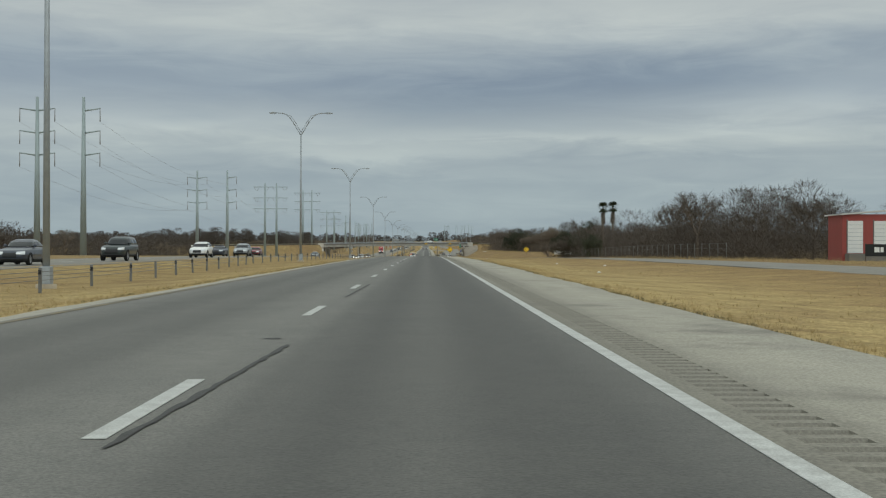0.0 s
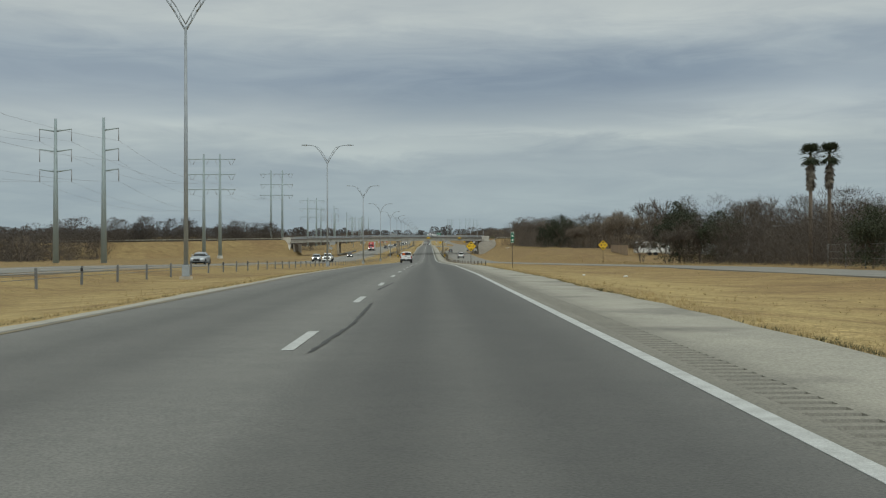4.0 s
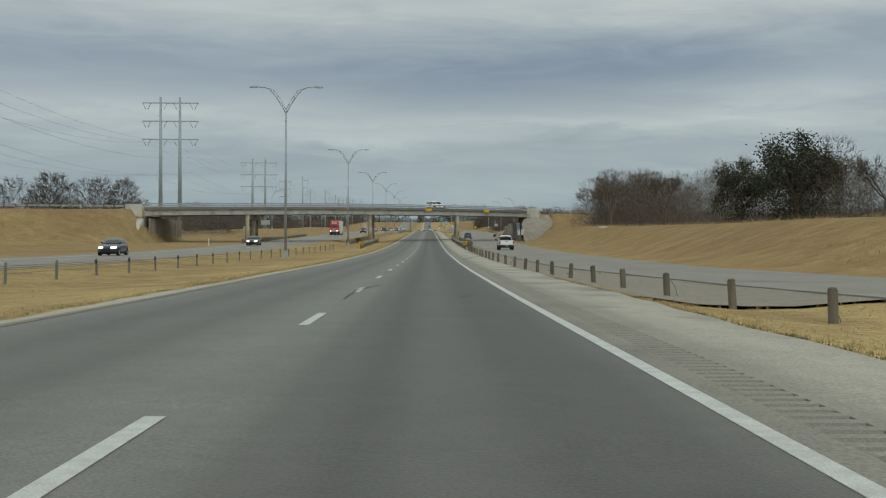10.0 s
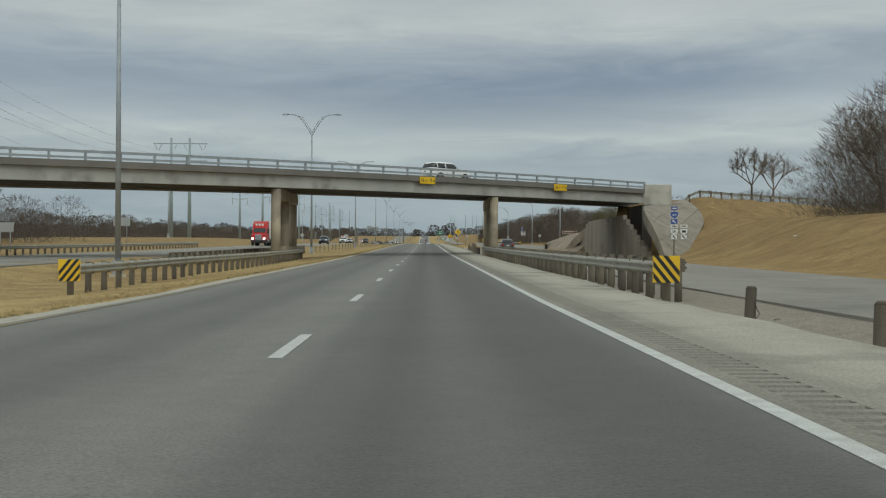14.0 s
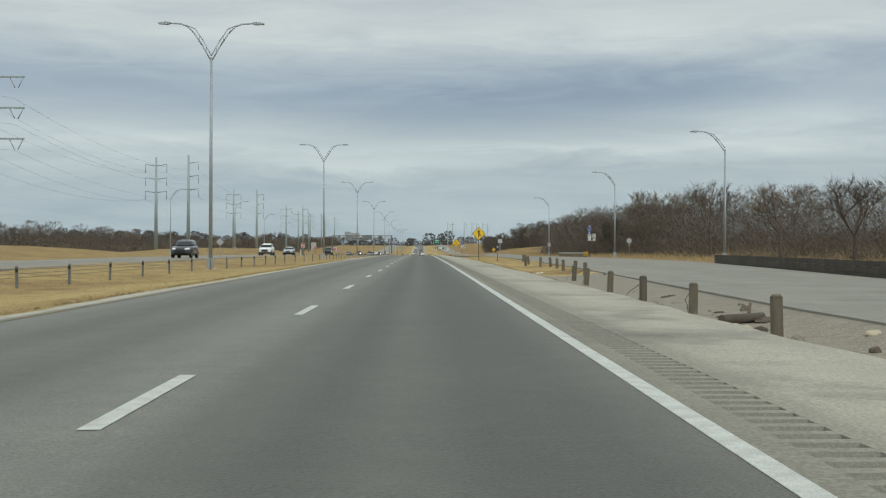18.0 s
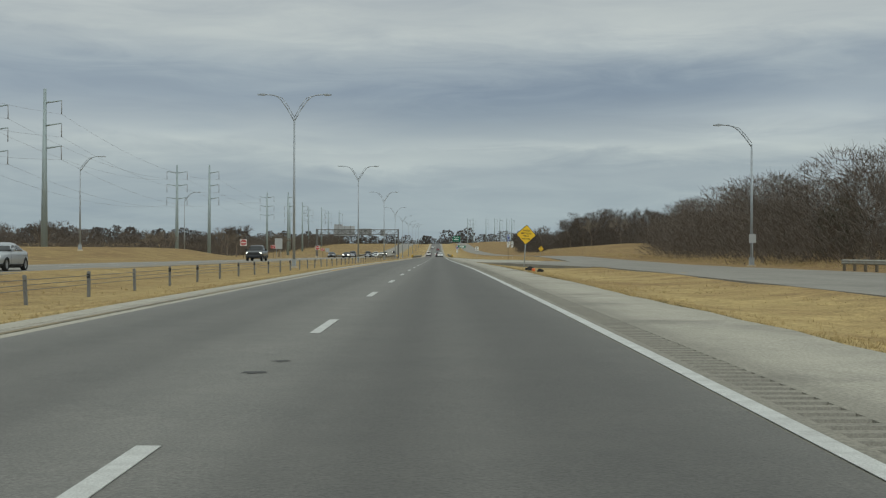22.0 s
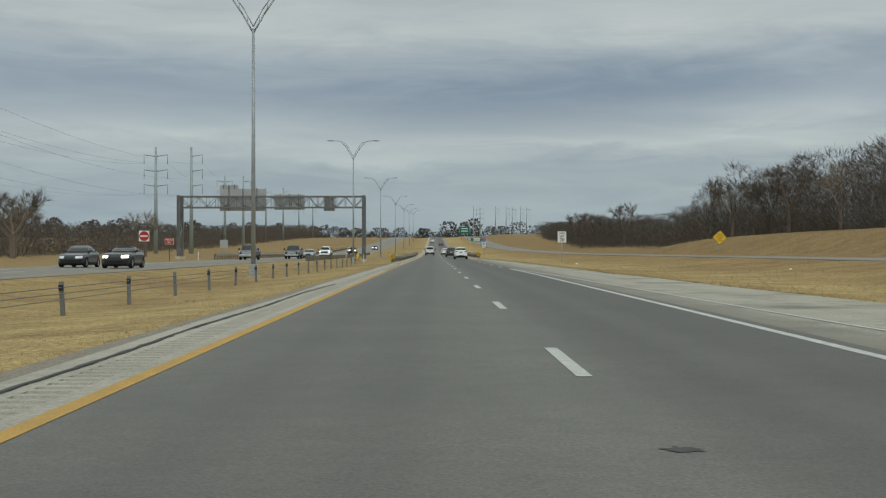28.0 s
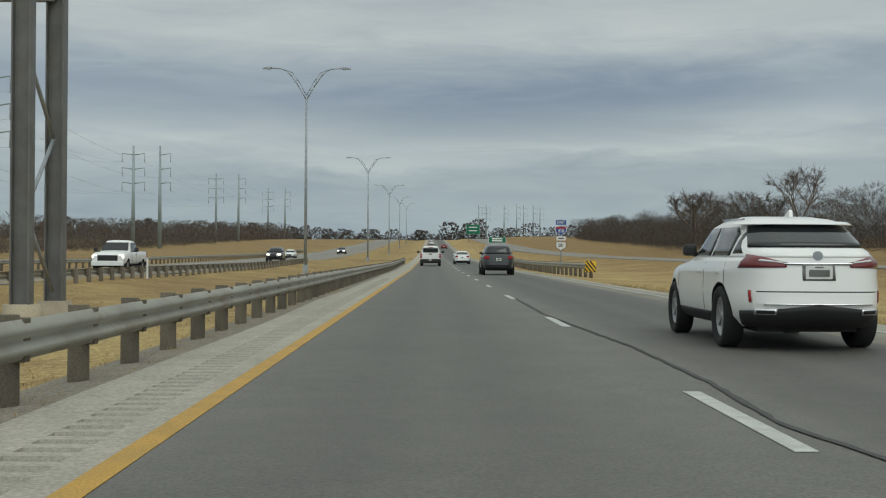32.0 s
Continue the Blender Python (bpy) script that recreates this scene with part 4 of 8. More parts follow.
def bare_tree(seed, height, spread, label, mat=TWIGS, stems=1, dense=17):
    rng = random.Random(seed)
    t = thing("bare_tree", label, "tree")
    bm = bmesh.new()
    twigs = []
    for s in range(stems):
        lean = Vector((rng.uniform(-0.35, 0.35), rng.uniform(-0.35, 0.35), 1)) if stems > 1 else Vector((0, 0, 1))
        h = height * (0.30 if stems == 1 else 0.16)
        base = Vector((rng.uniform(-0.4, 0.4), rng.uniform(-0.4, 0.4), -0.3)) if stems > 1 else Vector((0, 0, -0.3))
        top = base + lean.normalized() * (h + 0.3)
        r = height * (0.018 if stems == 1 else 0.011)
        add_tube(bm, base, top, r * 1.3, r, 8, cap=False)
        for k in range(4 if stems == 1 else 3):
            a = 2 * math.pi * (k + rng.random()) / (4 if stems == 1 else 3)
            limb(bm, top, (math.cos(a) * spread, math.sin(a) * spread, 1.0), height * 0.33, r * 0.62, 2, rng, twigs)
    part("trunk", bm, BARK, t, "trunk and bare limbs")
    vs, fs = [], []
    for p, d in twigs:
        spray(vs, fs, p, d, height * 0.12, height * 0.0013 + 0.004, rng, dense)
    me = bpy.data.meshes.new("crown")
    me.from_pydata(vs, [], fs)
    me.materials.append(mat)
    new("crown", me).parent = t
    return t


def leafy_tree(seed, height, wide, label, mat=LEAF_DARK):
    rng = random.Random(seed)
    t = thing("evergreen_tree", label, "tree")
    bm = bmesh.new()
    twigs = []
    add_tube(bm, (0, 0, -0.3), (0, 0, height * 0.35), height * 0.03, height * 0.02, 8, cap=False)
    for k in range(7):
        a = 2 * math.pi * k / 7 + rng.random()
        limb(bm, (0, 0, height * (0.15 + 0.05 * (k % 4))), (math.cos(a) * 0.9, math.sin(a) * 0.9, 0.9), height * 0.33, height * 0.012, 2, rng, twigs)
    part("trunk", bm, BARK, t)
    vs, fs = [], []
    for _ in range(150):
        a, u = rng.uniform(0, 6.283), rng.random() ** 0.6
        z = rng.uniform(0.08, 1.0)
        rad = wide * u * math.sqrt(max(0.05, 1 - ((z - 0.42) / 0.62) ** 2)) * rng.uniform(0.75, 1.15)
        twigs.append((Vector((math.cos(a) * rad, math.sin(a) * rad, z * height)), Vector((math.cos(a), math.sin(a), 0.3))))
    for p, d in twigs:
        for _ in range(26):
            c = p + Vector((rng.gauss(0, 1), rng.gauss(0, 1), rng.gauss(0, 0.8))) * height * 0.05
            u = Vector((rng.uniform(-1, 1), rng.uniform(-1, 1), rng.uniform(-1, 1))).normalized() * height * 0.016
            v = u.cross(Vector((rng.uniform(-1, 1), rng.uniform(-1, 1), rng.uniform(-1, 1)))).normalized() * height * 0.010
            k = len(vs)
            vs += [c - u, c - v, c + u, c + v]
            fs.append((k, k + 1, k + 2, k + 3))
    me = bpy.data.meshes.new("crown")
    me.from_pydata(vs, [], fs)
    me.materials.append(mat)
    new("crown", me).parent = t
    return t


def woods(name, label, seed, spots, mat=TWIGS, fat=1.0):
    """Dense leafless brush: many small sprays of twigs, joined."""
    gen = np.random.default_rng(seed)
    sheets = []
    for x, y, h, wd, n in spots:
        n = int(n * (2.5 if fat < 2 else 1.7))
        a, u, v = gen.uniform(0, 6.283, n), np.sqrt(gen.random(n)), gen.random(n)
        lim = np.sqrt(np.maximum(0.06, 1 - np.maximum(0, (v - 0.35) / 0.68) ** 2))
        p = np.stack([x + np.cos(a) * wd * u * lim, y + np.sin(a) * wd * u * lim, land(x, y) - 0.2 + v * h], 1)
        d = np.stack([np.cos(a) * 0.6 + gen.uniform(-0.7, 0.7, n), np.sin(a) * 0.6 + gen.uniform(-0.7, 0.7, n), gen.uniform(0.1, 1.2, n)], 1)
        d /= np.linalg.norm(d, axis=1)[:, None]
        side = np.cross(d, gen.uniform(-1, 1, (n, 3)))
        side /= np.linalg.norm(side, axis=1)[:, None]
        side *= (gen.uniform(0.009, 0.028, n) * (h / 6) * fat * (0.72 if fat < 2 else 1.0))[:, None]
        e = p + d * (h * gen.uniform(0.08, 0.22, n) * (1.0 - 0.40 * v))[:, None]
        sheets.append(np.stack([p - side, p + side, e], 1).reshape(-1, 3))
    co = np.concatenate(sheets).astype(np.float32)
    me = bpy.data.meshes.new(name)
    me.vertices.add(len(co))
    me.vertices.foreach_set("co", co.ravel())
    me.loops.add(len(co))
    me.loops.foreach_set("vertex_index", np.arange(len(co), dtype=np.int32))
    me.polygons.add(len(co) // 3)
    me.polygons.foreach_set("loop_start", np.arange(0, len(co), 3, dtype=np.int32))
    me.update(calc_edges=True)
    me.materials.append(mat)
    return tagged(new(name, me), label, "woods", kind="stuff")


def belt(seed, line, depth, step, h, wd, n):
    """Spots along a line of woods, several rows deep."""
    rng = random.Random(seed)
    out = []
    for (x0, y0, s0), (x1, y1, s1) in zip(line, line[1:]):
        k = max(1, int(math.hypot(x1 - x0, y1 - y0) / step))
        for i in range(k):
            u = i / k
            for d in depth:
                hh = h * (s0 + (s1 - s0) * u) * rng.uniform(0.65, 1.25)
                out.append((x0 + (x1 - x0) * u + d + rng.uniform(-3, 3), y0 + (y1 - y0) * u + rng.uniform(-3, 3), hh, wd * rng.uniform(0.7, 1.3), n))
    return out



WOOD = "dense grey-brown leafless brush and small trees"
woods("roadside_woods", WOOD, 1, belt(1, [(46, 140, 1.2), (40.5, 156, 1.25), (38, 178, 1.3), (38.5, 208, 1.05), (41, 222, 0.85), (42, 290, 1.0), (40.5, 325, 1.05), (42, 346, 0.9)], (0, 5, 11), 3.8, 6.5, 3.6, 620)
      + belt(11, [(62, 60, 0.9), (66, 130, 1.0), (64, 200, 1.0), (66, 330, 1.2), (84, 410, 1.5), (70, 426, 1.6), (56, 436, 1.6), (50, 450, 1.4)], (0, 9), 5.5, 6.5, 4.2, 300))
woods("roadside_woods", WOOD, 2, belt(2, [(50, 446, 1.25), (46, 462, 1.15), (42, 500, 1.1), (37, 545, 1.0), (35, 585, 1.25)], (0, 6, 13), 4.0, 6.5, 3.6, 420) + belt(12, [(36, 600, 1.2), (33.5, 616, 1.4), (35, 628, 1.5), (40, 636, 1.5), (48, 642, 1.3)], (0, 5, 10), 3.2, 6.5, 3.8, 620)
      + [(41.0 + 1.7 * k, 390.5 + (k % 3), 1.9, 1.3, 160) for k in range(7)])
woods("roadside_woods", WOOD, 3, belt(3, [(46, 690, 0.7), (36, 730, 0.9), (35, 790, 1.0), (35, 860, 1.15), (34, 930, 1.3), (36, 1000, 1.35), (44, 1060, 1.25), (50, 1080, 1.1)], (0, 6, 13), 4.2, 6.0, 3.6, 420), fat=1.35)
woods("roadside_woods", WOOD, 4, belt(4, [(50, 1080, 1.0), (54, 1150, 1.1), (50, 1195, 1.5), (48, 1240, 1.6), (49, 1285, 1.35), (46, 1330, 1.0), (42, 1400, 1.1), (48, 1480, 1.0), (55, 1700, 1.0)], (0, 7, 15), 4.6, 6.5, 4.0, 520), fat=1.15)
woods("roadside_woods", WOOD, 5, belt(5, [(-88, 60, 0.9), (-88, 300, 1.0), (-100, 480, 1.0), (-108, 620, 1.1), (-92, 720, 0.9)], (0, -8, -17), 6.5, 6.5, 4.6, 300), fat=2.6)
woods("roadside_woods", WOOD, 6, belt(6, [(-92, 720, 0.9), (-94, 900, 1.0), (-92, 1200, 1.0), (-90, 1500, 1.0), (-84, 1900, 1.0)], (0, -8, -17), 6.5, 7.0, 4.6, 280), fat=2.6)
woods("roadside_woods", WOOD, 15, belt(15, [(-60, 622, 1.0), (-75, 606, 1.1), (-95, 590, 1.15), (-130, 556, 1.1)], (0, -7), 4.5, 10.0, 4.2, 420), fat=1.9)
woods("roadside_woods", WOOD, 16, belt(16, [(-50, 694, 0.9), (-60, 680, 1.0), (-76, 662, 1.0), (-100, 650, 0.9)], (0, -7), 5.0, 8.0, 4.0, 380), fat=1.9)
# distance
woods("distant_woods", "grey-brown wooded skyline with haze painted into its colour", 7,
      belt(7, [(-700, 1500, 1.6), (-260, 2000, 1.4), (-70, 2150, 1.2), (-14, 2150, 1.3), (10, 2140, 1.75), (34, 2140, 1.6), (50, 2135, 1.25)], (0, 25), 9.0, 9.0, 8.0, 170) + belt(17, [(50, 2130, 1.2), (60, 2100, 1.2), (300, 2000, 1.5), (800, 1500, 1.8)], (0, 40), 12.0, 9.0, 10.0, 130), TWIGS_FAR, fat=15.0)
woods("distant_woods", "grey-brown wooded skyline with haze painted into its colour", 8,
      belt(8, [(-400, 100, 1.3), (-300, 700, 1.3), (-300, 1500, 1.3)], (0, -30), 12.0, 9.0, 8.0, 90) + belt(9, [(220, 0, 1.3), (240, 700, 1.3), (240, 1500, 1.3)], (0, 30), 12.0, 9.0, 8.0, 90), TWIGS_FAR, fat=8.0)

# single trees standing out of the brush
PROTOS = [bare_tree(21, 9.0, 0.75, "bare grey-brown winter tree with a rounded crown"), bare_tree(22, 8.0, 0.95, "bare spreading winter tree", TWIGS_PALE),
          bare_tree(23, 7.0, 0.7, "bare many-stemmed winter tree", TWIGS_PALE, stems=4), bare_tree(24, 10.0, 0.65, "tall bare dark winter tree", dense=13),
          bare_tree(25, 6.0, 0.9, "low bare winter shrub tree", stems=5, dense=18)]
for p in PROTOS:
    p["group"] = "bare winter trees"
SPOTS = [(50, 150, 0, 1.0), (55, 165, 3, 0.9), (49, 178, 0, 0.9), (60, 200, 1, 1.0), (64, 130, 3, 0.9), (50, 300, 1, 0.9), (53, 345, 3, 1.0), (57, 365, 2, 1.1), (50, 395, 1, 1.0),
         (36, 352, 2, 0.8), (38, 340, 4, 1.2), (41, 330, 0, 1.0), (37, 322, 4, 1.3), (45, 312, 3, 1.0), (39, 168, 3, 1.0), (41, 190, 0, 1.05), (44, 476, 3, 1.0), (37, 522, 1, 1.05), (52, 432, 3, 1.3), (46, 432, 2, 1.5), (44, 447, 2, 1.5), (48, 455, 1, 1.2), (45, 470, 0, 0.9), (40, 480, 0, 0.8), (41, 528, 1, 0.9), (36, 560, 0, 0.9), (33, 595, 0, 1.0),
         (34, 604, 3, 1.0), (37, 612, 0, 1.1), (41, 618, 3, 1.05), (36, 622, 3, 0.95), (45, 626, 1, 1.1), (38, 668, 1, 0.8), (44, 680, 1, 0.9), (36, 740, 1, 0.9), (34, 770, 3, 0.8),
         (37, 800, 1, 1.1), (35, 822, 3, 0.9), (38, 845, 1, 1.1), (36, 866, 2, 1.2), (39, 880, 0, 1.0), (35, 905, 1, 0.9), (37, 930, 3, 0.9), (36, 955, 0, 0.9), (40, 985, 1, 0.9), (44, 1020, 0, 0.9),
         (48, 1060, 3, 0.8), (50, 1100, 1, 0.9), (52, 1130, 0, 1.0), (50, 1160, 1, 1.0), (47, 1200, 1, 1.0), (48, 1235, 0, 1.0), (46, 1270, 1, 1.0), (50, 1310, 3, 0.9), (39, 1398, 0, 1.35), (43, 1412, 1, 1.3), (46, 1365, 3, 1.2), (45, 1380, 0, 1.2), (47, 1222, 3, 1.2), (46, 1250, 0, 1.25), (50, 1275, 1, 1.2), (38.5, 880, 1, 1.25), (40.5, 892, 1, 1.4), (43, 884, 1, 1.25), (36.5, 874, 1, 1.15), (41, 470, 2, 1.15), (47, 478, 2, 1.2), (50.5, 482, 3, 0.95), (53, 486, 1, 1.15), (39, 468, 2, 0.95),
         (-86, 110, 0, 0.8), (-90, 180, 1, 0.8), (-84, 230, 4, 1.0), (-88, 290, 1, 0.9), (-95, 350, 0, 0.9), (-92, 420, 1, 0.8), (-102, 520, 0, 0.9), (-104, 590, 3, 0.8), (-90, 690, 0, 1.0),
         (-85, 760, 1, 0.9), (-90, 820, 0, 0.9), (-86, 880, 1, 0.8), (-90, 950, 3, 0.8), (-82, 1020, 1, 0.9), (-86, 1090, 0, 0.9), (-72, 1150, 1, 1.0), (-75, 1258, 1, 1.55), (-69, 1242, 0, 1.35), (-62, 1300, 1, 1.35), (-80, 1275, 0, 1.3), (-84, 1180, 1, 0.9), (-66, 1215, 1, 1.0), (-86, 1260, 0, 0.9)]
used = set()
rng = random.Random(77)
for x, y, k, s in SPOTS:
    m = pose(x, y, land(x, y) - 0.1, 0, 0, rng.uniform(0, 360)) @ Matrix.Diagonal((s, s, s * rng.uniform(0.9, 1.1), 1))
    if k in used:
        o = copy_thing(PROTOS[k], m)
        o.matrix_basis = m
    else:
        PROTOS[k].matrix_basis = m
        used.add(k)
# evergreens
ever = leafy_tree(31, 9.6, 4.8, "dark evergreen oak with dense foliage")
ever["group"] = "evergreens"
ever.matrix_basis = pose(38.5, 501, land(38.5, 501) - 0.1)
for x, y, s in ((42, 508, 0.9), (35.5, 512, 0.75), (33, 236, 0.5), (38.5, 333, 0.85), (41.5, 318, 0.8), (60, 438, 1.2), (-82, 655, 0.7), (-87, 668, 0.6), (36, 900, 0.65), (38, 940, 0.6), (60, 470, 0.9)):
    m = pose(x, y, land(x, y) - 0.1, 0, 0, x * 40) @ Matrix.Diagonal((s, s, s, 1))
    copy_thing(ever, m).matrix_basis = m


olive = leafy_tree(33, 7.0, 3.6, "olive-green evergreen tree on the bank above the paved slope", LEAF_OLIVE)
olive.matrix_basis = pose(30.0, 728, land(30.0, 728) - 0.2) @ Matrix.Diagonal((0.85, 0.85, 0.72, 1))


def palm(m, h):
    rng = random.Random(int(h * 100))
    t = thing("palm_tree", "tall fan palm with a skirt of dead brown fronds", "palm", m, "palms")
    part("trunk", tube((0, 0, -0.3), (0, 0, h), 0.24, 0.19, 10), BARK, t)
    for name, n, z, up, mat, reach in (("crown", 120, h, (-1.2, 2.6), PALM_LEAF, 1.2), ("dead_skirt", 150, h - 0.3, (-3.6, -1.0), TAN_TARP, 0.85)):
        bm = bmesh.new()
        for k in range(n):
            a = rng.uniform(0, 6.283)
            e = rng.uniform(*up)
            d = Vector((math.cos(a), math.sin(a), e)).normalized()
            p = Vector((0, 0, z - (rng.uniform(0, 2.6) if name == "dead_skirt" else 0)))
            q = p + d * reach * 0.6
            side = d.cross(Vector((0, 0, 1))).normalized()
            for j in range(-4, 5):
                tip = q + (d + side * j * 0.22 + Vector((0, 0, -0.08 * abs(j)))).normalized() * reach * 0.75
                v = [bm.verts.new(q - side * 0.06 + d * 0.02), bm.verts.new(q + side * 0.08), bm.verts.new(tip)]
                bm.faces.new(v)
            v = [bm.verts.new(p - side * 0.03), bm.verts.new(p + side * 0.03), bm.verts.new(q)]
            bm.faces.new(v)
        part(name, bm, mat, t)


palm(pose(41.2, 277, land(41.2, 277)), 11.9)
palm(pose(43.6, 278, land(43.6, 278)), 12.1)

# ---- buildings and walls ----
BOARD = material("weathered_tan_boards", (0.30, 0.215, 0.135), 0.9, second=(0.22, 0.155, 0.10), scale=3, stretch=(1, 1, 0.2), grain=0.15, bump=0.4, vary=0.12)
t = thing("red_workshop", "red metal workshop with pale roller doors and white roof", "building", pose(43.8, 121, land(45, 122) - 0.1))
part("wall", box(0, 19, 0, 4.5, 0, 5.0, 0.03), RED_METAL, t)
part("roof", prism([(-0.3, 4.9), (-0.3, 5.05), (9.5, 5.9), (19.3, 5.05), (19.3, 4.9), (9.5, 5.7)], -0.3, 4.8, "xz"), ROOF_METAL, t)
for k, x in enumerate((0.6, 3.4, 6.2)):
    d = part("roller_door", box(x, x + 1.6, -0.05, 0.02, 0.9, 4.3), SIGN_WHITE, t)
    for j in range(8):
        part("door_slat", box(x + 0.02, x + 1.58, -0.062, -0.051, 1.0 + 0.41 * j, 1.03 + 0.41 * j), GALV, d)
    part("door_frame", box(x - 0.12, x - 0.02, -0.06, 0.02, 0.6, 4.45), GALV_DARK, t)
for j in range(24):
    part("siding_rib", box(j * 0.8 + 0.1, j * 0.8 + 0.14, -0.02, -0.001, 0, 4.9), RED_METAL, t)
part("loading_dock", box(0.3, 8.5, -1.4, -0.06, 0, 0.85, 0.02), CONCRETE_DARK, t)
t = thing("yard_banner", "black and white banner on a low fence", "banner", pose(43.0, 112, land(43, 112)))
part("cloth", box(0, 3.2, -0.02, 0.02, 0.5, 1.7, 0.01), DARK, t)
for x, w in ((0.9, 0.5), (1.5, 0.3), (2.1, 0.6)):
    part("text_bar", box(x, x + w, -0.03, -0.021, 0.9, 1.4), SIGN_WHITE, t)
for x in (0.05, 3.1):
    part("post", tube((x, 0.06, -0.3), (x, 0.06, 1.8), 0.04, 0.04, 8), RUST, t)

t = thing("tan_warehouse", "tan metal warehouse with a pale sloping roof behind the brush", "building", pose(50.3, 402, land(54, 402) - 0.2))
W, D, H = 25.0, 14.0, 5.4
part("wall", box(0, W, 0, D, 0, H, 0.02), CREAM_METAL, t)
part("roof", prism([(-0.4, H), (-0.4, H + 0.18), (W + 0.4, H + 0.9), (W + 0.4, H + 0.7)], -0.4, D + 0.4, "xz"), ROOF_METAL, t)
for x in (7.0, 16.0):
    d = part("roller_door", box(x, x + 4.0, -0.05, 0.02, 0, 4.4), SIGN_WHITE, t, "pale roller door")
    for j in range(9):
        part("door_slat", box(x + 0.02, x + 3.98, -0.062, -0.051, 0.2 + 0.46 * j, 0.23 + 0.46 * j), GALV, d)
for j in range(int(W / 0.9)):
    part("siding_rib", box(j * 0.9 + 0.1, j * 0.9 + 0.14, -0.02, -0.001, 0, H - 0.05), CREAM_METAL, t)
part("downpipe", box(0.3, 0.42, -0.12, -0.03, 0, H, 0.02), GALV, t)
# yard wall, camper and parked trucks
t = thing("yard_wall", "plain brown block wall beside the yard", "wall", pose(40.6, 394, land(41, 400) - 0.1, 0, 0, 89))
for k in range(17):
    part("wall_panel", box(k * 1.5, k * 1.5 + 1.48, 0, 0.2, 0, 2.1, 0.02), BOARD, t)
    part("cap", box(k * 1.5, k * 1.5 + 1.48, -0.03, 0.23, 2.1, 2.17), TIMBER, t)
t = thing("camper_trailer", "weathered white camper trailer parked in the yard", "camper", pose(42.5, 396.5, land(43, 394)) @ Matrix.Diagonal((1.35, 1.2, 0.98, 1)))
part("shell", box(0, 5.2, 0, 2.3, 0.5, 2.9, 0.25), CAR_WHITE, t)
for x in (0.8, 2.4, 3.9):
    part("window", box(x, x + 0.8, -0.02, 0.02, 1.6, 2.2, 0.02), CAR_GLASS, t)
for x in (2.2, 3.1):
    wheel_mesh = part("wheel", tube((x, -0.02, 0.36), (x, 0.25, 0.36), 0.36, 0.36, 18), TYRE, t)
part("awning_frame", box(0.3, 4.9, -0.3, -0.24, 2.5, 2.56), GALV_DARK, t)
# chain-link yard fence
t = thing("yard_fence", "grey chain-link fence with steel posts along the yard", "fence")
prev = None
for k in range(30):
    y = 128 + 4 * k
    x = lerp(FRONT_FAR, y) + 3.6
    z = land(x, y)
    part("fence_post", tube((x, y, z - 0.2), (x, y, z + 1.9), 0.03, 0.03, 6), GALV_DARK, t)
    if prev:
        for h in (0.2, 0.75, 1.3, 1.85):
            part("fence_wire", tube((prev[0], prev[1], prev[2] + h), (x, y, z + h), 0.008, 0.008, 4), GALV_DARK, t)
    prev = (x, y, z)

# ribbed retaining wall under the right end of the overpass
rw = tagged(new("retaining_wall"), "tall ribbed concrete retaining wall stained brown", "wall")
y, n = 633.0, 0
while y < 684:
    u = y + 0.95
    top = 2.05 if 647 < u < 673 else (2.05 - (647 - u) * 0.28 if u <= 647 else 2.05 - (u - 673) * 0.31)
    top = max(top, -1.5)
    part("wall_panel", box(19.3, 19.7, y + 0.03, y + 1.87, -3.0, top, 0.02), WALL_CONCRETE, rw)
    part("joint", box(19.36, 19.66, y + 1.87, y + 1.93, -3.0, top - 0.05), CONCRETE_PALE, rw)
    y += 1.9
# sloping concrete paving on the banks beside the abutments
def paving(upper, lower, mat, label):
    """A cast slope between two edge lines, in slabs with open joints."""
    base = tagged(new("bank_paving"), label, "paving", kind="structure")
    n, rows = 8, 3

    def along(line, u):
        u *= len(line) - 1
        k = min(int(u), len(line) - 2)
        return Vector(line[k]).lerp(Vector(line[k + 1]), u - k)
    for i in range(n):
        for j in range(rows):
            c = []
            for u, v in ((i / n, j / rows), ((i + 0.985) / n, j / rows), ((i + 0.985) / n, (j + 0.98) / rows), (i / n, (j + 0.98) / rows)):
                p = along(upper, u).lerp(along(lower, u), v)
                p.z += 0.35 * math.sin(math.pi * v) + 0.02 * math.sin(7 * i + 3 * j)
                c.append(p)
            bm = bmesh.new()
            top = [bm.verts.new(p) for p in c]
            low = [bm.verts.new(p - Vector((0, 0, 1.2))) for p in c]
            bm.faces.new(top)
            for k in range(4):
                bm.faces.new((top[k], top[(k + 1) % 4], low[(k + 1) % 4], low[k]))
            bmesh.ops.recalc_face_normals(bm, faces=bm.faces)
            part("slab", bm, mat, base)


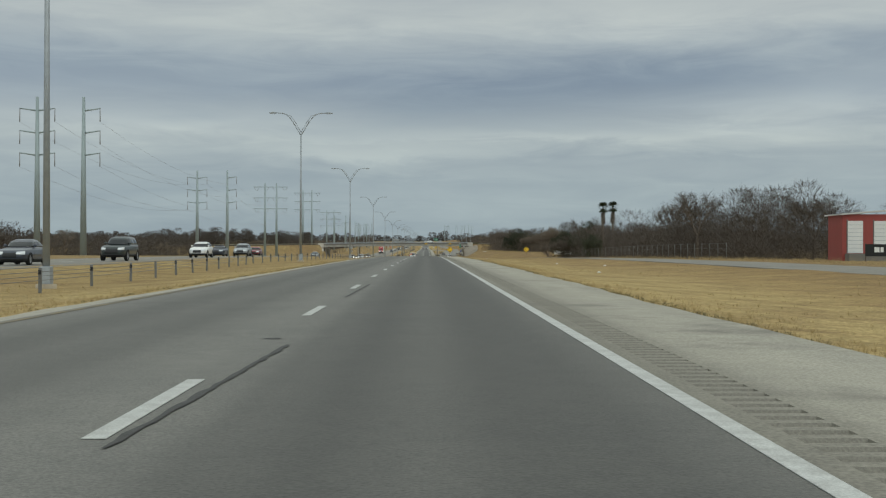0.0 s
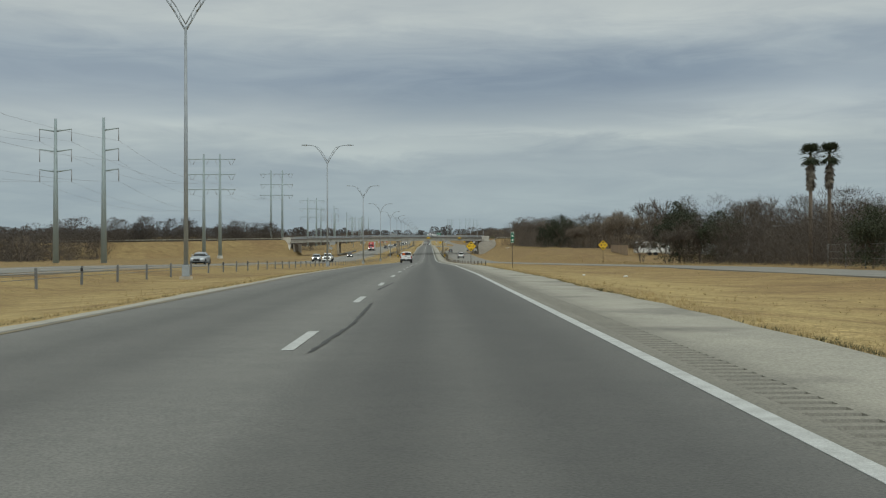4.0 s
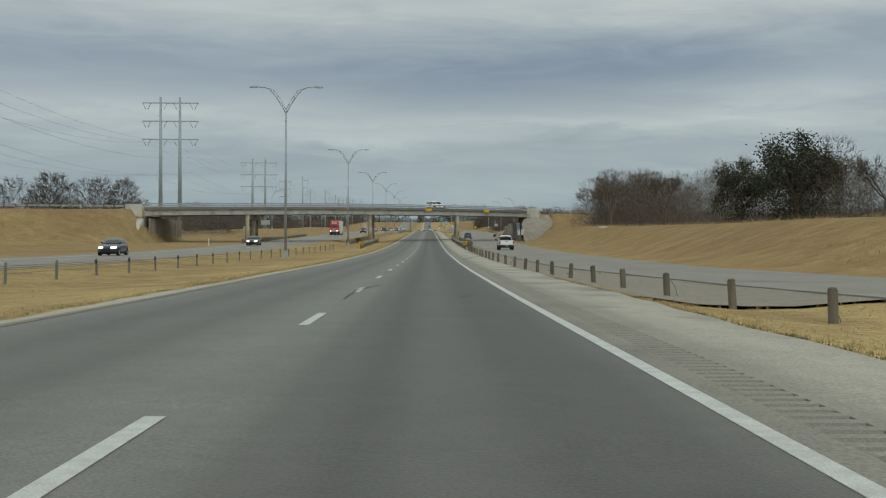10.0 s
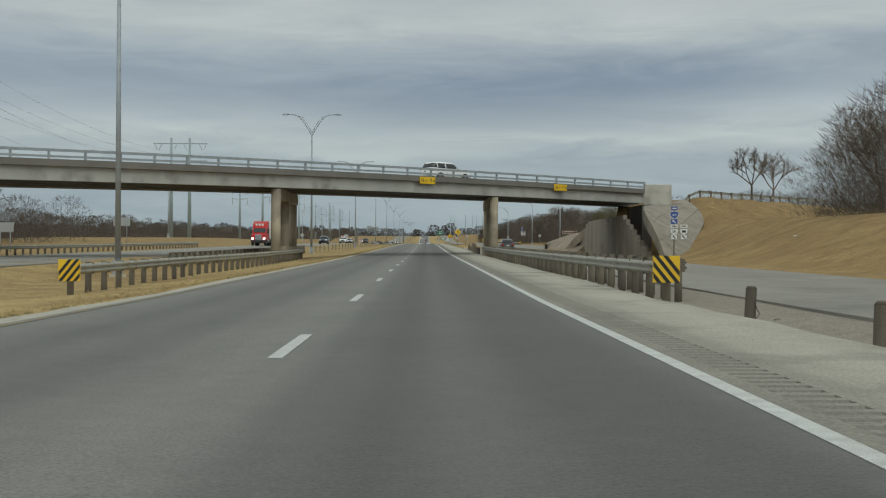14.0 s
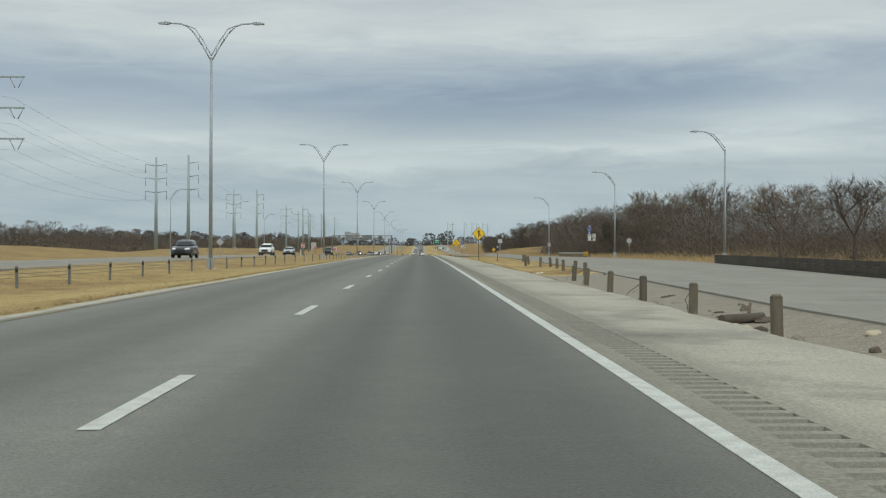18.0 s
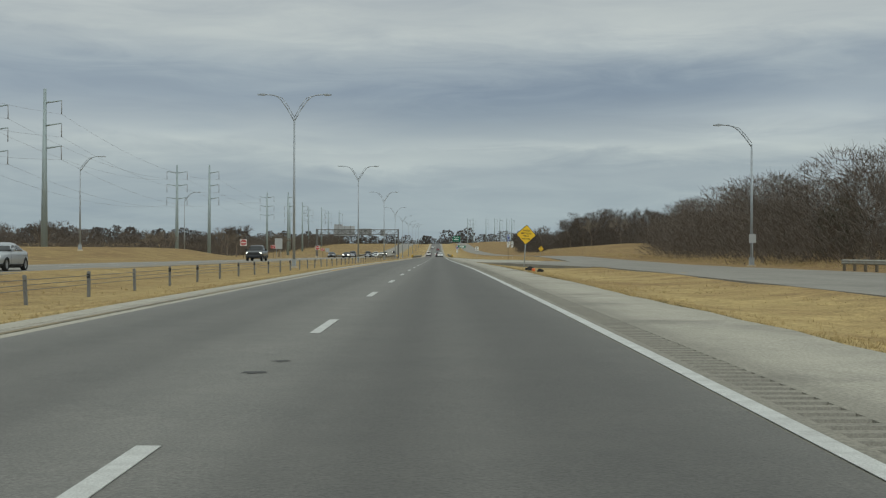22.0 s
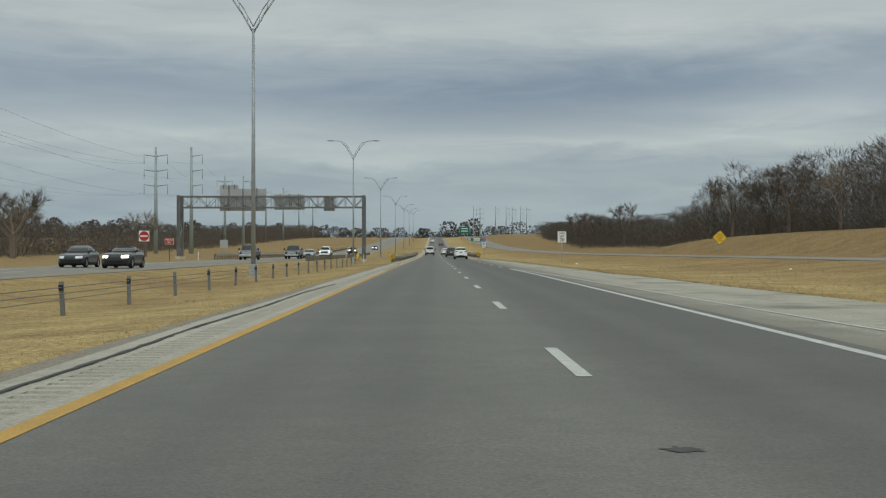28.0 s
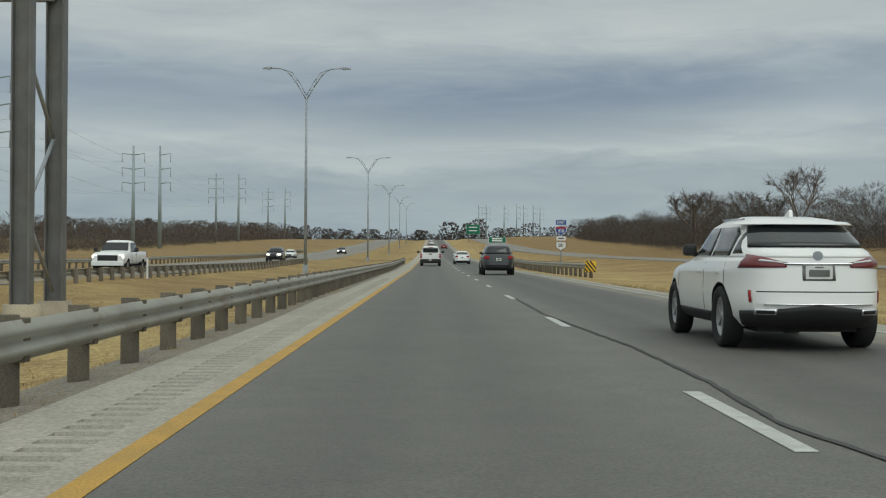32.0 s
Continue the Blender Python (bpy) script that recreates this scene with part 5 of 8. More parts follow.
paving([(19.75, 636, 1.7), (21.0, 645, 2.9), (23.6, 650.5, 3.3), (27.0, 654, 4.0)], [(19.75, 626.5, -2.3), (22.6, 630.5, -1.7), (25.2, 639.5, -0.2), (28.0, 648, 1.8)], WALL_CONCRETE, "cracked tan concrete slope paving round the abutment")
paving([(19.8, 671, 2.0), (22.0, 673, 2.3), (24.5, 676, 2.4)], [(18.2, 689, -1.45), (21.5, 698, -1.1), (25.0, 702, 0.3)], SLOPE_CONCRETE, "brown stained concrete slope paving")
paving([(-50.2, 588, 2.2), (-52.0, 585, 2.9), (-56.0, 582, 3.0)], [(-49.6, 577, -2.5), (-54.0, 570, -2.4), (-60.5, 566, -1.4)], CONCRETE_PALE, "pale cracked concrete slope paving round the abutment")
paving([(24.5, 676, 2.4), (25.0, 690, 2.2), (24.4, 701, 1.5), (22.2, 715, 1.15), (19.2, 724, -0.35)], [(18.2, 676, -1.75), (17.9, 690, -1.5), (17.7, 700, -1.35), (17.9, 709, -1.2), (18.8, 717.5, -0.98)], SLOPE_CONCRETE, "long brown stained concrete slope paving beside the frontage road")
lw = tagged(new("retaining_wall"), "concrete retaining wall under the far end of the overpass", "wall")
for k in range(14):
    y = 587.5 + 1.9 * k
    part("wall_panel", box(-49.4, -49.0, y, y + 1.85, -3.6, 1.9, 0.02), WALL_CONCRETE, lw)
# low dark timber wall past the overpass
tw = tagged(new("timber_wall"), "low dark railway-sleeper retaining wall", "wall")
for k in range(34):
    u0, u1 = k / 34, (k + 1) / 34
    xa, ya = 17.6 + 7.2 * u0, 708 + 69 * u0
    xb, yb = 17.6 + 7.2 * u1, 708 + 69 * u1
    for j in range(3):
        z = grade(ya) - 0.25 + 0.27 * j
        bm = box(-0.12, 0.12, 0, math.dist((xa, ya), (xb, yb)) - 0.02, 0, 0.26, 0.015)
        o = part("sleeper", bm, SLEEPER, tw)
        o.matrix_basis = pose(xa, ya, z, 0, 0, -math.degrees(math.atan2(xb - xa, yb - ya)))

# ---- barriers and posts ----
WBEAM = [(0.0, 0.00), (0.02, 0.03), (0.08, 0.06), (0.08, 0.10), (0.01, 0.155), (0.08, 0.21), (0.08, 0.25), (0.02, 0.28), (0.0, 0.31)]


def guard_rail(pts, face=1, base=None, spacing=1.9, post_mat=TIMBER, panel=True, label="galvanised W-beam guardrail on dark timber posts"):
    """A W-beam rail through the given plan points, bulging towards face * x."""
    t = thing("guard_rail", label, "guardrail")
    length = sum(math.dist(a, b) for a, b in zip(pts, pts[1:]))
    n = max(2, int(length / spacing))
    xs, ys, acc = [], [], [0.0]
    for a, b in zip(pts, pts[1:]):
        acc.append(acc[-1] + math.dist(a, b))
    spots = []
    for k in range(n + 1):
        d = length * k / n
        spots.append((float(np.interp(d, acc, [p[0] for p in pts])), float(np.interp(d, acc, [p[1] for p in pts]))))
    vs, fs = [], []
    m = len(WBEAM)
    for x, y in spots:
        z = (base or grade)(y) + 0.42
        for thick in (0.0, -0.012):
            vs += [(x + face * (u + 0.12 + thick), y, z + v) for u, v in WBEAM]
    for k in range(len(spots) - 1):
        for layer in (0, m):
            a, b = 2 * m * k + layer, 2 * m * (k + 1) + layer
            fs += [(a + i, a + i + 1, b + i + 1, b + i) for i in range(m - 1)]
        a, b = 2 * m * k, 2 * m * (k + 1)
        fs += [(a + m - 1, a + 2 * m - 1, b + 2 * m - 1, b + m - 1), (a, b, b + m, a + m)]
    link_mesh("rail", vs, fs, RAIL_STEEL, t, smooth_shade=True)
    pm = bpy.data.meshes.new("post")
    bm = tube((0, 0, -0.6), (0, 0, 0.76), 0.105, 0.098, 12)
    bm.to_mesh(pm)
    bm.free()
    pm.materials.append(post_mat)
    bk = bpy.data.meshes.new("block")
    bm = box(-0.06, 0.06, -0.07, 0.07, 0.40, 0.74, 0.01)
    bm.to_mesh(bk)
    bm.free()
    bk.materials.append(post_mat)
    for x, y in spots:
        z = (base or grade)(y)
        o = new("post", pm)
        o.parent = t
        o.location = (x - face * 0.02, y, z)
        o = new("block", bk)
        o.parent = t
        o.location = (x + face * 0.085, y, z)
    if panel:
        x, y = spots[0]
        end_panel(t, x + face * 0.05, y - 0.35, (base or grade)(y), face)
    return t


def end_panel(t, x, y, z, face, wide=0.62, high=0.62, low=0.25):
    """Yellow object marker with slanting black bars."""
    p = part("end_marker", box(x - wide / 2, x + wide / 2, y - 0.02, y + 0.02, z + low, z + low + high, 0.008), SIGN_YELLOW, t, "yellow and black striped end marker")
    for k in range(-1, 3):
        a = x - wide / 2 + k * wide / 3
        bm = bmesh.new()
        o = []
        for u, v in ((a, 0), (a + wide / 6, 0), (a + wide / 6 + high * 0.8, high), (a + high * 0.8, high)):
            o.append((u, v))
        lo, hi = x - wide / 2 + 0.01, x + wide / 2 - 0.01
        clipped = clip_band(o, lo, hi)
        if len(clipped) > 2:
            if face < 0:
                clipped = [(2 * x - u, v) for u, v in clipped]
            add_prism(bm, [(u, z + low + v) for u, v in clipped], y - 0.026, y - 0.021)
            part("stripe", bm, SIGN_BLACK, p)
        else:
            bm.free()


def clip_band(poly, lo, hi):
    """Keep the part of an outline between two upright lines."""
    for bound, keep in ((lo, 1), (hi, -1)):
        out = []
        for a, b in zip(poly, poly[1:] + poly[:1]):
            ia, ib = (a[0] - bound) * keep >= 0, (b[0] - bound) * keep >= 0
            if ia:
                out.append(a)
            if ia != ib:
                u = (bound - a[0]) / (b[0] - a[0])
                out.append((bound, a[1] + (b[1] - a[1]) * u))
        poly = out
        if len(poly) < 3:
            return []
    return poly


def lowered(y):
    return grade(y) - 0.25


guard_rail([(5.15, 553), (4.9, 570), (4.85, 632)], face=-1)
guard_rail([(6.3, 557), (6.35, 600), (6.3, 632)], face=1, panel=False)
guard_rail([(-10.6, 560), (-10.9, 580), (-10.9, 628)], face=1, base=lowered)
guard_rail([(-15.2, 596), (-15.2, 650), (-15.0, 671)], face=-1, base=lowered, panel=False)
guard_rail([(-32.6, 585), (-32.9, 640), (-33.2, 700)], face=1, panel=False)
guard_rail([(-7.85, 1190.3), (-7.12, 1203), (-7.12, 1345)], face=1, base=lambda y: grade(y) - 0.13)
guard_rail([(-18.6, 1199), (-18.7, 1215), (-18.7, 1345)], face=-1, base=lowered, panel=False)
guard_rail([(-32.6, 1215), (-32.6, 1350), (-33.5, 1480)], face=1, panel=False)
guard_rail([(5.0, 1268), (4.5, 1284), (4.4, 1400)], face=-1)
guard_rail([(26.2, 868), (26.2, 905)], face=-1, base=lambda y: grade(y) - 0.15)
# rails along the overpass's approaches
for x0, x1 in ((BRIDGE_R + 3, BRIDGE_R + 60), (BRIDGE_L - 70, BRIDGE_L - 3)):
    guard_rail([(x0, BRIDGE_Y + BRIDGE_K * x0 + 0.8), (x1, BRIDGE_Y + BRIDGE_K * x1 + 0.8)], face=-1, panel=False,
               base=lambda y: land((y - 0.8 - BRIDGE_Y) / BRIDGE_K, y))


# cable barrier in the median
CABLE_X = [(-60, -12.8), (45, -12.6), (100, -15.2), (480, -15.6), (545, -14.2), (690, -14.6), (760, -13.6), (790, -13.0), (822, -11.3), (893, -11.7), (967, -11.6), (1190, -11.6)]
cable = thing("cable_barrier", "median cable barrier of slim dark steel posts and three wires", "barrier")
cpost = bpy.data.meshes.new("post")
bm = box(-0.05, 0.05, -0.035, 0.035, -0.5, 0.78, 0.01)
bm.to_mesh(cpost)
bm.free()
cpost.materials.append(GALV_DARK)
ccap = bpy.data.meshes.new("reflector")
bm = box(-0.055, 0.055, -0.05, -0.036, 0.56, 0.70)
bm.to_mesh(ccap)
bm.free()
ccap.materials.append(BLACK_PLASTIC)
rng = random.Random(11)
for lo, hi in ((-40, 556), (676, 1186)):
    wires, y = [], lo
    while y <= hi:
        x = lerp(CABLE_X, y)
        z = land(x, y)
        o = new("post", cpost)
        o.parent = cable
        o.matrix_basis = pose(x, y, z, rng.uniform(-2.5, 2.5), rng.uniform(-2.5, 2.5), rng.uniform(-8, 8))
        if rng.random() < 0.7:
            r = new("reflector", ccap)
            r.parent = o
        wires.append((x, y, z))
        y += 6.1
    for h in (0.36, 0.50, 0.64):
        bm = bmesh.new()
        for a, b in zip(wires, wires[1:]):
            add_tube(bm, (a[0], a[1], a[2] + h), (b[0], b[1], b[2] + h), 0.010, 0.010, 4, cap=False)
        part("wire", bm, GALV_DARK, cable)


def timber_post(seed):
    rng = random.Random(seed)
    bm = bmesh.new()
    h = 0.72
    add_tube(bm, (0, 0, -0.5), (0, 0, h - 0.05), 0.105, 0.10, 12, cap=False)
    add_tube(bm, (0, 0, h - 0.05), (0, 0, h), 0.10, 0.07, 12)
    for v in bm.verts:
        v.co += Vector((rng.uniform(-1, 1), rng.uniform(-1, 1), 0)) * 0.006
    me = bpy.data.meshes.new("timber_post")
    bm.to_mesh(me)
    bm.free()
    me.materials.append(TIMBER)
    return me


POSTS = [timber_post(k) for k in range(3)]
POST_X = [(366, 10.0), (380, 9.0), (414, 6.9), (470, 5.2), (520, 5.1), (548, 5.4), (643, 4.95), (657, 5.1), (685, 5.75), (728, 6.6), (735, 8.2), (741, 8.4), (748, 8.55), (754, 8.9), (761, 9.2), (767, 9.1), (774, 8.5), (780, 9.35), (787, 9.65), (795, 10.1)]
rng = random.Random(5)
wire_seed = random.Random(9)
for lo, hi, gap in ((365.1, 548, 6.48), (647.9, 730, 6.77), (734.6, 795, 6.5)):
    y = lo
    while y < hi:
        x = lerp(POST_X, y)
        o = tagged(new("timber_post", POSTS[rng.randrange(3)]), "short weathered round timber post beside the frontage road", "post", "timber roadside posts")
        o.matrix_basis = pose(x, y, land(x, y) - 0.02, rng.uniform(-5, 5), rng.uniform(-5, 5), rng.uniform(0, 360))
        if wire_seed.random() < 0.35:
            # loose broken wire hanging from the post
            bm = bmesh.new()
            pts = [Vector((0.1, 0, 0.5))]
            for k in range(6):
                pts.append(pts[-1] + Vector((wire_seed.uniform(0.0, 0.12), wire_seed.uniform(-0.12, 0.12), -0.09)))
            add_path(bm, pts, 0.009, 4)
            part("loose_wire", bm, RUST, o)
        y += gap
        
# rough verge between shoulder and frontage road
gv, gf = [], []
rows = axis([(404, 738, 4)])
for y in rows:
    a, b = lerp(RIGHT_EDGE, y) - 0.1, lerp(FRONT_NEAR, y) + 0.1
    for k in range(7):
        x = a + (b - a) * k / 6
        gv.append((x, y, land(x, y) + 0.012 * math.sin(3 * x + 1.3 * y) - (0.04 if k in (0, 6) else 0.0)))
gf = [(7 * j + i, 7 * j + i + 1, 7 * j + i + 8, 7 * j + i + 7) for j in range(len(rows) - 1) for i in range(6)]
tagged(link_mesh("verge_gravel", gv, gf, GRAVEL), "stony bare dirt verge with litter", "verge", kind="structure")
# grey gravel along the median edge, spreading under the barrier
gv, rows = [], axis([(1010, 1340, 2)])
for y in rows:
    a = -6.95 - 0.38 * smooth(1010, 1060, y) - 0.35 * smooth(1180, 1195, y) + 0.16 * noise.noise(Vector((3.0, y * 0.35, 0)))
    for k in range(6):
        x = a + (-6.50 - a) * k / 5
        gv.append((x, y, land(x, y) - (0.045 if k == 0 else 0.005) + 0.012 * noise.noise(Vector((x * 4, y * 2, 5)))))
gf = [(6 * j + i, 6 * j + i + 1, 6 * j + i + 7, 6 * j + i + 6) for j in range(len(rows) - 1) for i in range(5)]
tagged(link_mesh("verge_gravel", gv, gf, GRAVEL), "grey gravel and dirt along the median shoulder", "verge", kind="structure")


# ---- signs ----
def sign_post(t, h, r=0.035, mat=GALV, z0=-0.4):
    part("post", tube((0, 0.04, z0), (0, 0.04, h), r, r, 8), mat, t)


def plate(t, outline, z, mat, label="", border=None, name="panel", rim=0.03):
    """A flat sign panel with an optional inset border line."""
    p = part(name, prism([(u, z + v) for u, v in outline], -0.012, 0.004, "xz"), border or mat, t, label)
    if border:
        cx = sum(u for u, _ in outline) / len(outline)
        cz = sum(v for _, v in outline) / len(outline)
        size = max(abs(u - cx) + abs(v - cz) for u, v in outline)
        f = 1 - rim / (size * 0.6)
        part("face", prism([(cx + (u - cx) * f, z + cz + (v - cz) * f) for u, v in outline], -0.017, -0.0125, "xz"), mat, p)
    return p


def rect(w, h):
    return [(-w / 2, -h / 2), (w / 2, -h / 2), (w / 2, h / 2), (-w / 2, h / 2)]


def rhomb(d):
    c = 0.06
    return [(0, -d), (c, -d + c * 0.3), (d - c * 0.3, -c), (d, 0), (d - c * 0.3, c), (c, d - c * 0.3), (0, d), (-c, d - c * 0.3), (-d + c * 0.3, c), (-d, 0), (-d + c * 0.3, -c), (-c, -d + c * 0.3)]


def text_on(p, body, x, z, size, mat, wide=0.85, off=-0.022):
    lettering("lettering", body, size, mat, p, pose(x, off, z, 90, 0, 0), 0.003, wide)


def bars(p, x, z, w, h, mat, rows=1, gap=0.1, off=-0.02):
    for k in range(rows):
        part("text_bar", box(x - w / 2, x + w / 2, off - 0.003, off, z - k * gap - h / 2, z - k * gap + h / 2), mat, p)


def shape(p, outline, mat, name="symbol", off=-0.02):
    part(name, prism(outline, off - 0.004, off, "xz"), mat, p)


def at(x, y, turn=0, sink=0.0):
    return pose(x, y, land(x, y) - sink, 0, 0, turn)


# mile marker
t = thing("mile_marker", "green mile marker sign on a thin steel post", "road sign", at(7.2, 254.2, 4))
sign_post(t, 2.6, 0.03, RUST)
p = plate(t, rect(0.30, 0.96), 2.70, SIGN_GREEN, border=SIGN_WHITE, rim=0.015)
text_on(p, "MILE", 0, 3.09, 0.13, SIGN_WHITE)
text_on(p, "4", 0, 2.81, 0.36, SIGN_WHITE, 0.95)
text_on(p, "4", 0, 2.44, 0.36, SIGN_WHITE, 0.95)


def clearance_diamond(x, y, left, right, z):
    t = thing("clearance_sign", "yellow diamond low clearance sign on a steel post", "road sign", at(x, y, 3), "clearance diamonds")
    sign_post(t, z + 0.3, 0.04, RUST)
    p = plate(t, rhomb(0.86), z, SIGN_YELLOW, border=SIGN_BLACK)
    text_on(p, left, -0.34, z, 0.44, SIGN_BLACK, 0.8)
    text_on(p, right, 0.34, z, 0.44, SIGN_BLACK, 0.8)
    for s in (1, -1):
        shape(p, [(u, z + s * v) for u, v in ((-0.22, 0.38), (0.22, 0.38), (0.05, 0.60), (0.05, 0.66), (-0.05, 0.66), (-0.05, 0.60))][::s], SIGN_BLACK, "arrow")
    shape(p, [(-0.03, z + 0.03), (0.03, z + 0.03), (0.02, z + 0.16), (-0.02, z + 0.16)], SIGN_BLACK)
    shape(p, [(-0.05, z - 0.04), (0.05, z - 0.04), (0.05, z), (-0.05, z)], SIGN_BLACK)


clearance_diamond(6.75, 347, "16", "2", 3.0)
clearance_diamond(29.4, 352, "16", "11", 3.1)

# merge
t = thing("merge_sign", "yellow diamond merge sign with black arrow", "road sign", at(7.8, 838.3, 2))
sign_post(t, 3.2, 0.045, RUST)
p = plate(t, rhomb(0.86), 3.45, SIGN_YELLOW, border=SIGN_BLACK)
zc = 3.45
shape(p, [(-0.07, zc - 0.50), (0.07, zc - 0.50), (0.07, zc + 0.18), (0.22, zc + 0.18), (0, zc + 0.52), (-0.22, zc + 0.18), (-0.07, zc + 0.18)], SIGN_BLACK, "arrow")
shape(p, [(0.07, zc - 0.08), (0.07, zc + 0.06), (0.30, zc - 0.24), (0.30, zc - 0.42), (0.24, zc - 0.32)], SIGN_BLACK, "side_arrow")


def ice_sign(x, y, turn, z=3.0, group="ice warnings"):
    t = thing("ice_warning_sign", "yellow diamond bridge ice warning sign on a leaning steel post", "road sign", at(x, y, turn) @ pose(0, 0, 0, 0, 4, 0), group)
    sign_post(t, z + 0.2, 0.045, GALV)
    p = plate(t, rhomb(0.86), z, SIGN_YELLOW, border=SIGN_BLACK)
    for body, dz, s in (("BRIDGE", 0.36, 0.19), ("MAY ICE IN", 0.11, 0.185), ("COLD", -0.13, 0.19), ("WEATHER", -0.37, 0.18)):
        text_on(p, body, 0, z + dz, s, SIGN_BLACK, 0.95)


ice_sign(7.35, 933.7, 2, 2.95)
ice_sign(31.0, 1196, 3, 2.0)


def route_shields(x, y, turn, z):
    """Stacked route marker panels on one post."""
    t = thing("route_marker", "stack of blue and white route marker panels on posts", "road sign", at(x, y, turn), "route markers")
    sign_post(t, z + 1.9, 0.04, RUST)
    part("crossbar", box(-0.45, 0.95, 0.02, 0.06, z - 0.33, z - 0.27), GALV, t)
    p = plate(t, rect(0.46, 0.24), z + 1.90, SIGN_BLUE)
    bars(p, 0, z + 1.90, 0.32, 0.07, SIGN_WHITE)
    p = plate(t, [(-0.3, 0.2), (-0.3, -0.05), (0, -0.32), (0.3, -0.05), (0.3, 0.2), (0, 0.28)], z + 1.42, SIGN_BLUE, border=SIGN_WHITE, rim=0.02)
    text_on(p, "410", 0, z + 1.42, 0.25, SIGN_WHITE, 0.8)
    p = plate(t, rect(0.46, 0.34), z + 0.95, SIGN_BLUE)
    shape(p, [(-0.12, z + 1.07), (0.02, z + 1.05), (-0.02, z + 1.0), (0.13, z + 0.86), (0.08, z + 0.82), (-0.07, z + 0.96), (-0.11, z + 0.92)], SIGN_WHITE, "arrow")
    for dx, num in ((0.0, "281"), (0.7, "")):
        p = plate(t, rect(0.52, 0.22), z + 0.62, SIGN_WHITE)
        bars(p, dx * 0, z + 0.62, 0.34, 0.07, SIGN_BLACK)
        q = plate(t, [(-0.3, 0.22), (-0.3, -0.1), (0, -0.3), (0.3, -0.1), (0.3, 0.22)], z + 0.24, SIGN_WHITE, border=SIGN_BLACK, rim=0.03)
        if num:
            text_on(q, num, 0, z + 0.24, 0.27, SIGN_BLACK, 0.8)
        else:
            bars(q, 0, z + 0.24, 0.3, 0.16, SIGN_BLACK)
        r = plate(t, rect(0.46, 0.34), z - 0.16, SIGN_WHITE, border=SIGN_BLACK, rim=0.015)
        shape(r, [(-0.12, z - 0.04), (0.02, z - 0.06), (-0.02, z - 0.11), (0.13, z - 0.25), (0.08, z - 0.29), (-0.07, z - 0.15), (-0.11, z - 0.19)], SIGN_BLACK, "arrow")
        for o in (p, q, r):
            o.location.x = dx
    return t


route_shields(26.5, 866, 3, 2.9)
route_shields(17.4, 612, 3, 1.9)
route_shields(12.7, 1050, 4, 2.6)
t = thing("route_marker", "stack of blue and white route marker panels on one post", "road sign", at(7.45, 1306.6, 2), "route markers")
sign_post(t, 4.4, 0.05, GALV)
p = plate(t, rect(0.9, 0.42), 4.15, SIGN_BLUE)
text_on(p, "EAST", 0, 4.15, 0.34, SIGN_WHITE, 0.95)
p = plate(t, [(-0.5, 0.3), (-0.5, -0.1), (0, -0.5), (0.5, -0.1), (0.5, 0.3), (0, 0.4)], 3.45, SIGN_BLUE, border=SIGN_WHITE, rim=0.03)
part("red_band", box(-0.46, 0.46, -0.03, -0.026, 3.60, 3.76), SIGN_RED, p)
text_on(p, "410", 0, 3.40, 0.42, SIGN_WHITE, 0.85)
p = plate(t, rect(0.8, 0.36), 2.75, SIGN_WHITE)
bars(p, 0, 2.75, 0.5, 0.1, SIGN_BLACK)
p = plate(t, [(-0.45, 0.34), (-0.45, -0.15), (0, -0.45), (0.45, -0.15), (0.45, 0.34)], 2.12, SIGN_WHITE, border=SIGN_BLACK, rim=0.04)
text_on(p, "281", 0, 2.12, 0.4, SIGN_BLACK, 0.85)

# small signs along the frontage road
for x, y, h, w, hh in ((9.7, 823.5, 2.3, 0.5, 0.46), (27.0, 931.2, 2.4, 0.62, 0.76)):
    t = thing("small_road_sign", "small grey road sign seen from behind on a steel post", "road sign", at(x, y, 5), "small signs")
    sign_post(t, h + hh / 2, 0.035)
    plate(t, rect(w, hh), h, SIGN_BACK)
t = thing("utility_marker", "slim steel marker post with an orange band", "post", at(9.05, 818.2))
sign_post(t, 3.1, 0.03, RUST)
part("box", box(-0.09, 0.09, -0.05, 0.05, 1.5, 1.75, 0.015), GALV, t)
part("band", tube((0, 0.04, 0.9), (0, 0.04, 1.12), 0.036, 0.036, 8), ORANGE, t)
# stop sign at the side street
t = thing("stop_sign_back", "octagonal sign seen from behind on a steel post", "road sign", at(30, 850, 3))
sign_post(t, 2.4, 0.035)
plate(t, [(0.38 * math.cos(math.radians(22.5 + 45 * k)), 0.38 * math.sin(math.radians(22.5 + 45 * k))) for k in range(8)], 2.3, SIGN_BACK)
# speed limit
t = thing("speed_limit_sign", "white speed limit 70 sign on a steel post", "road sign", at(11.4, 1188, 3))
sign_post(t, 2.2, 0.04)
p = plate(t, rect(1.02, 1.3), 2.75, SIGN_WHITE, border=SIGN_BLACK, rim=0.02)
text_on(p, "SPEED", 0, 3.15, 0.26, SIGN_BLACK)
text_on(p, "LIMIT", 0, 2.82, 0.26, SIGN_BLACK)
text_on(p, "70", 0, 2.40, 0.52, SIGN_BLACK, 1.0)
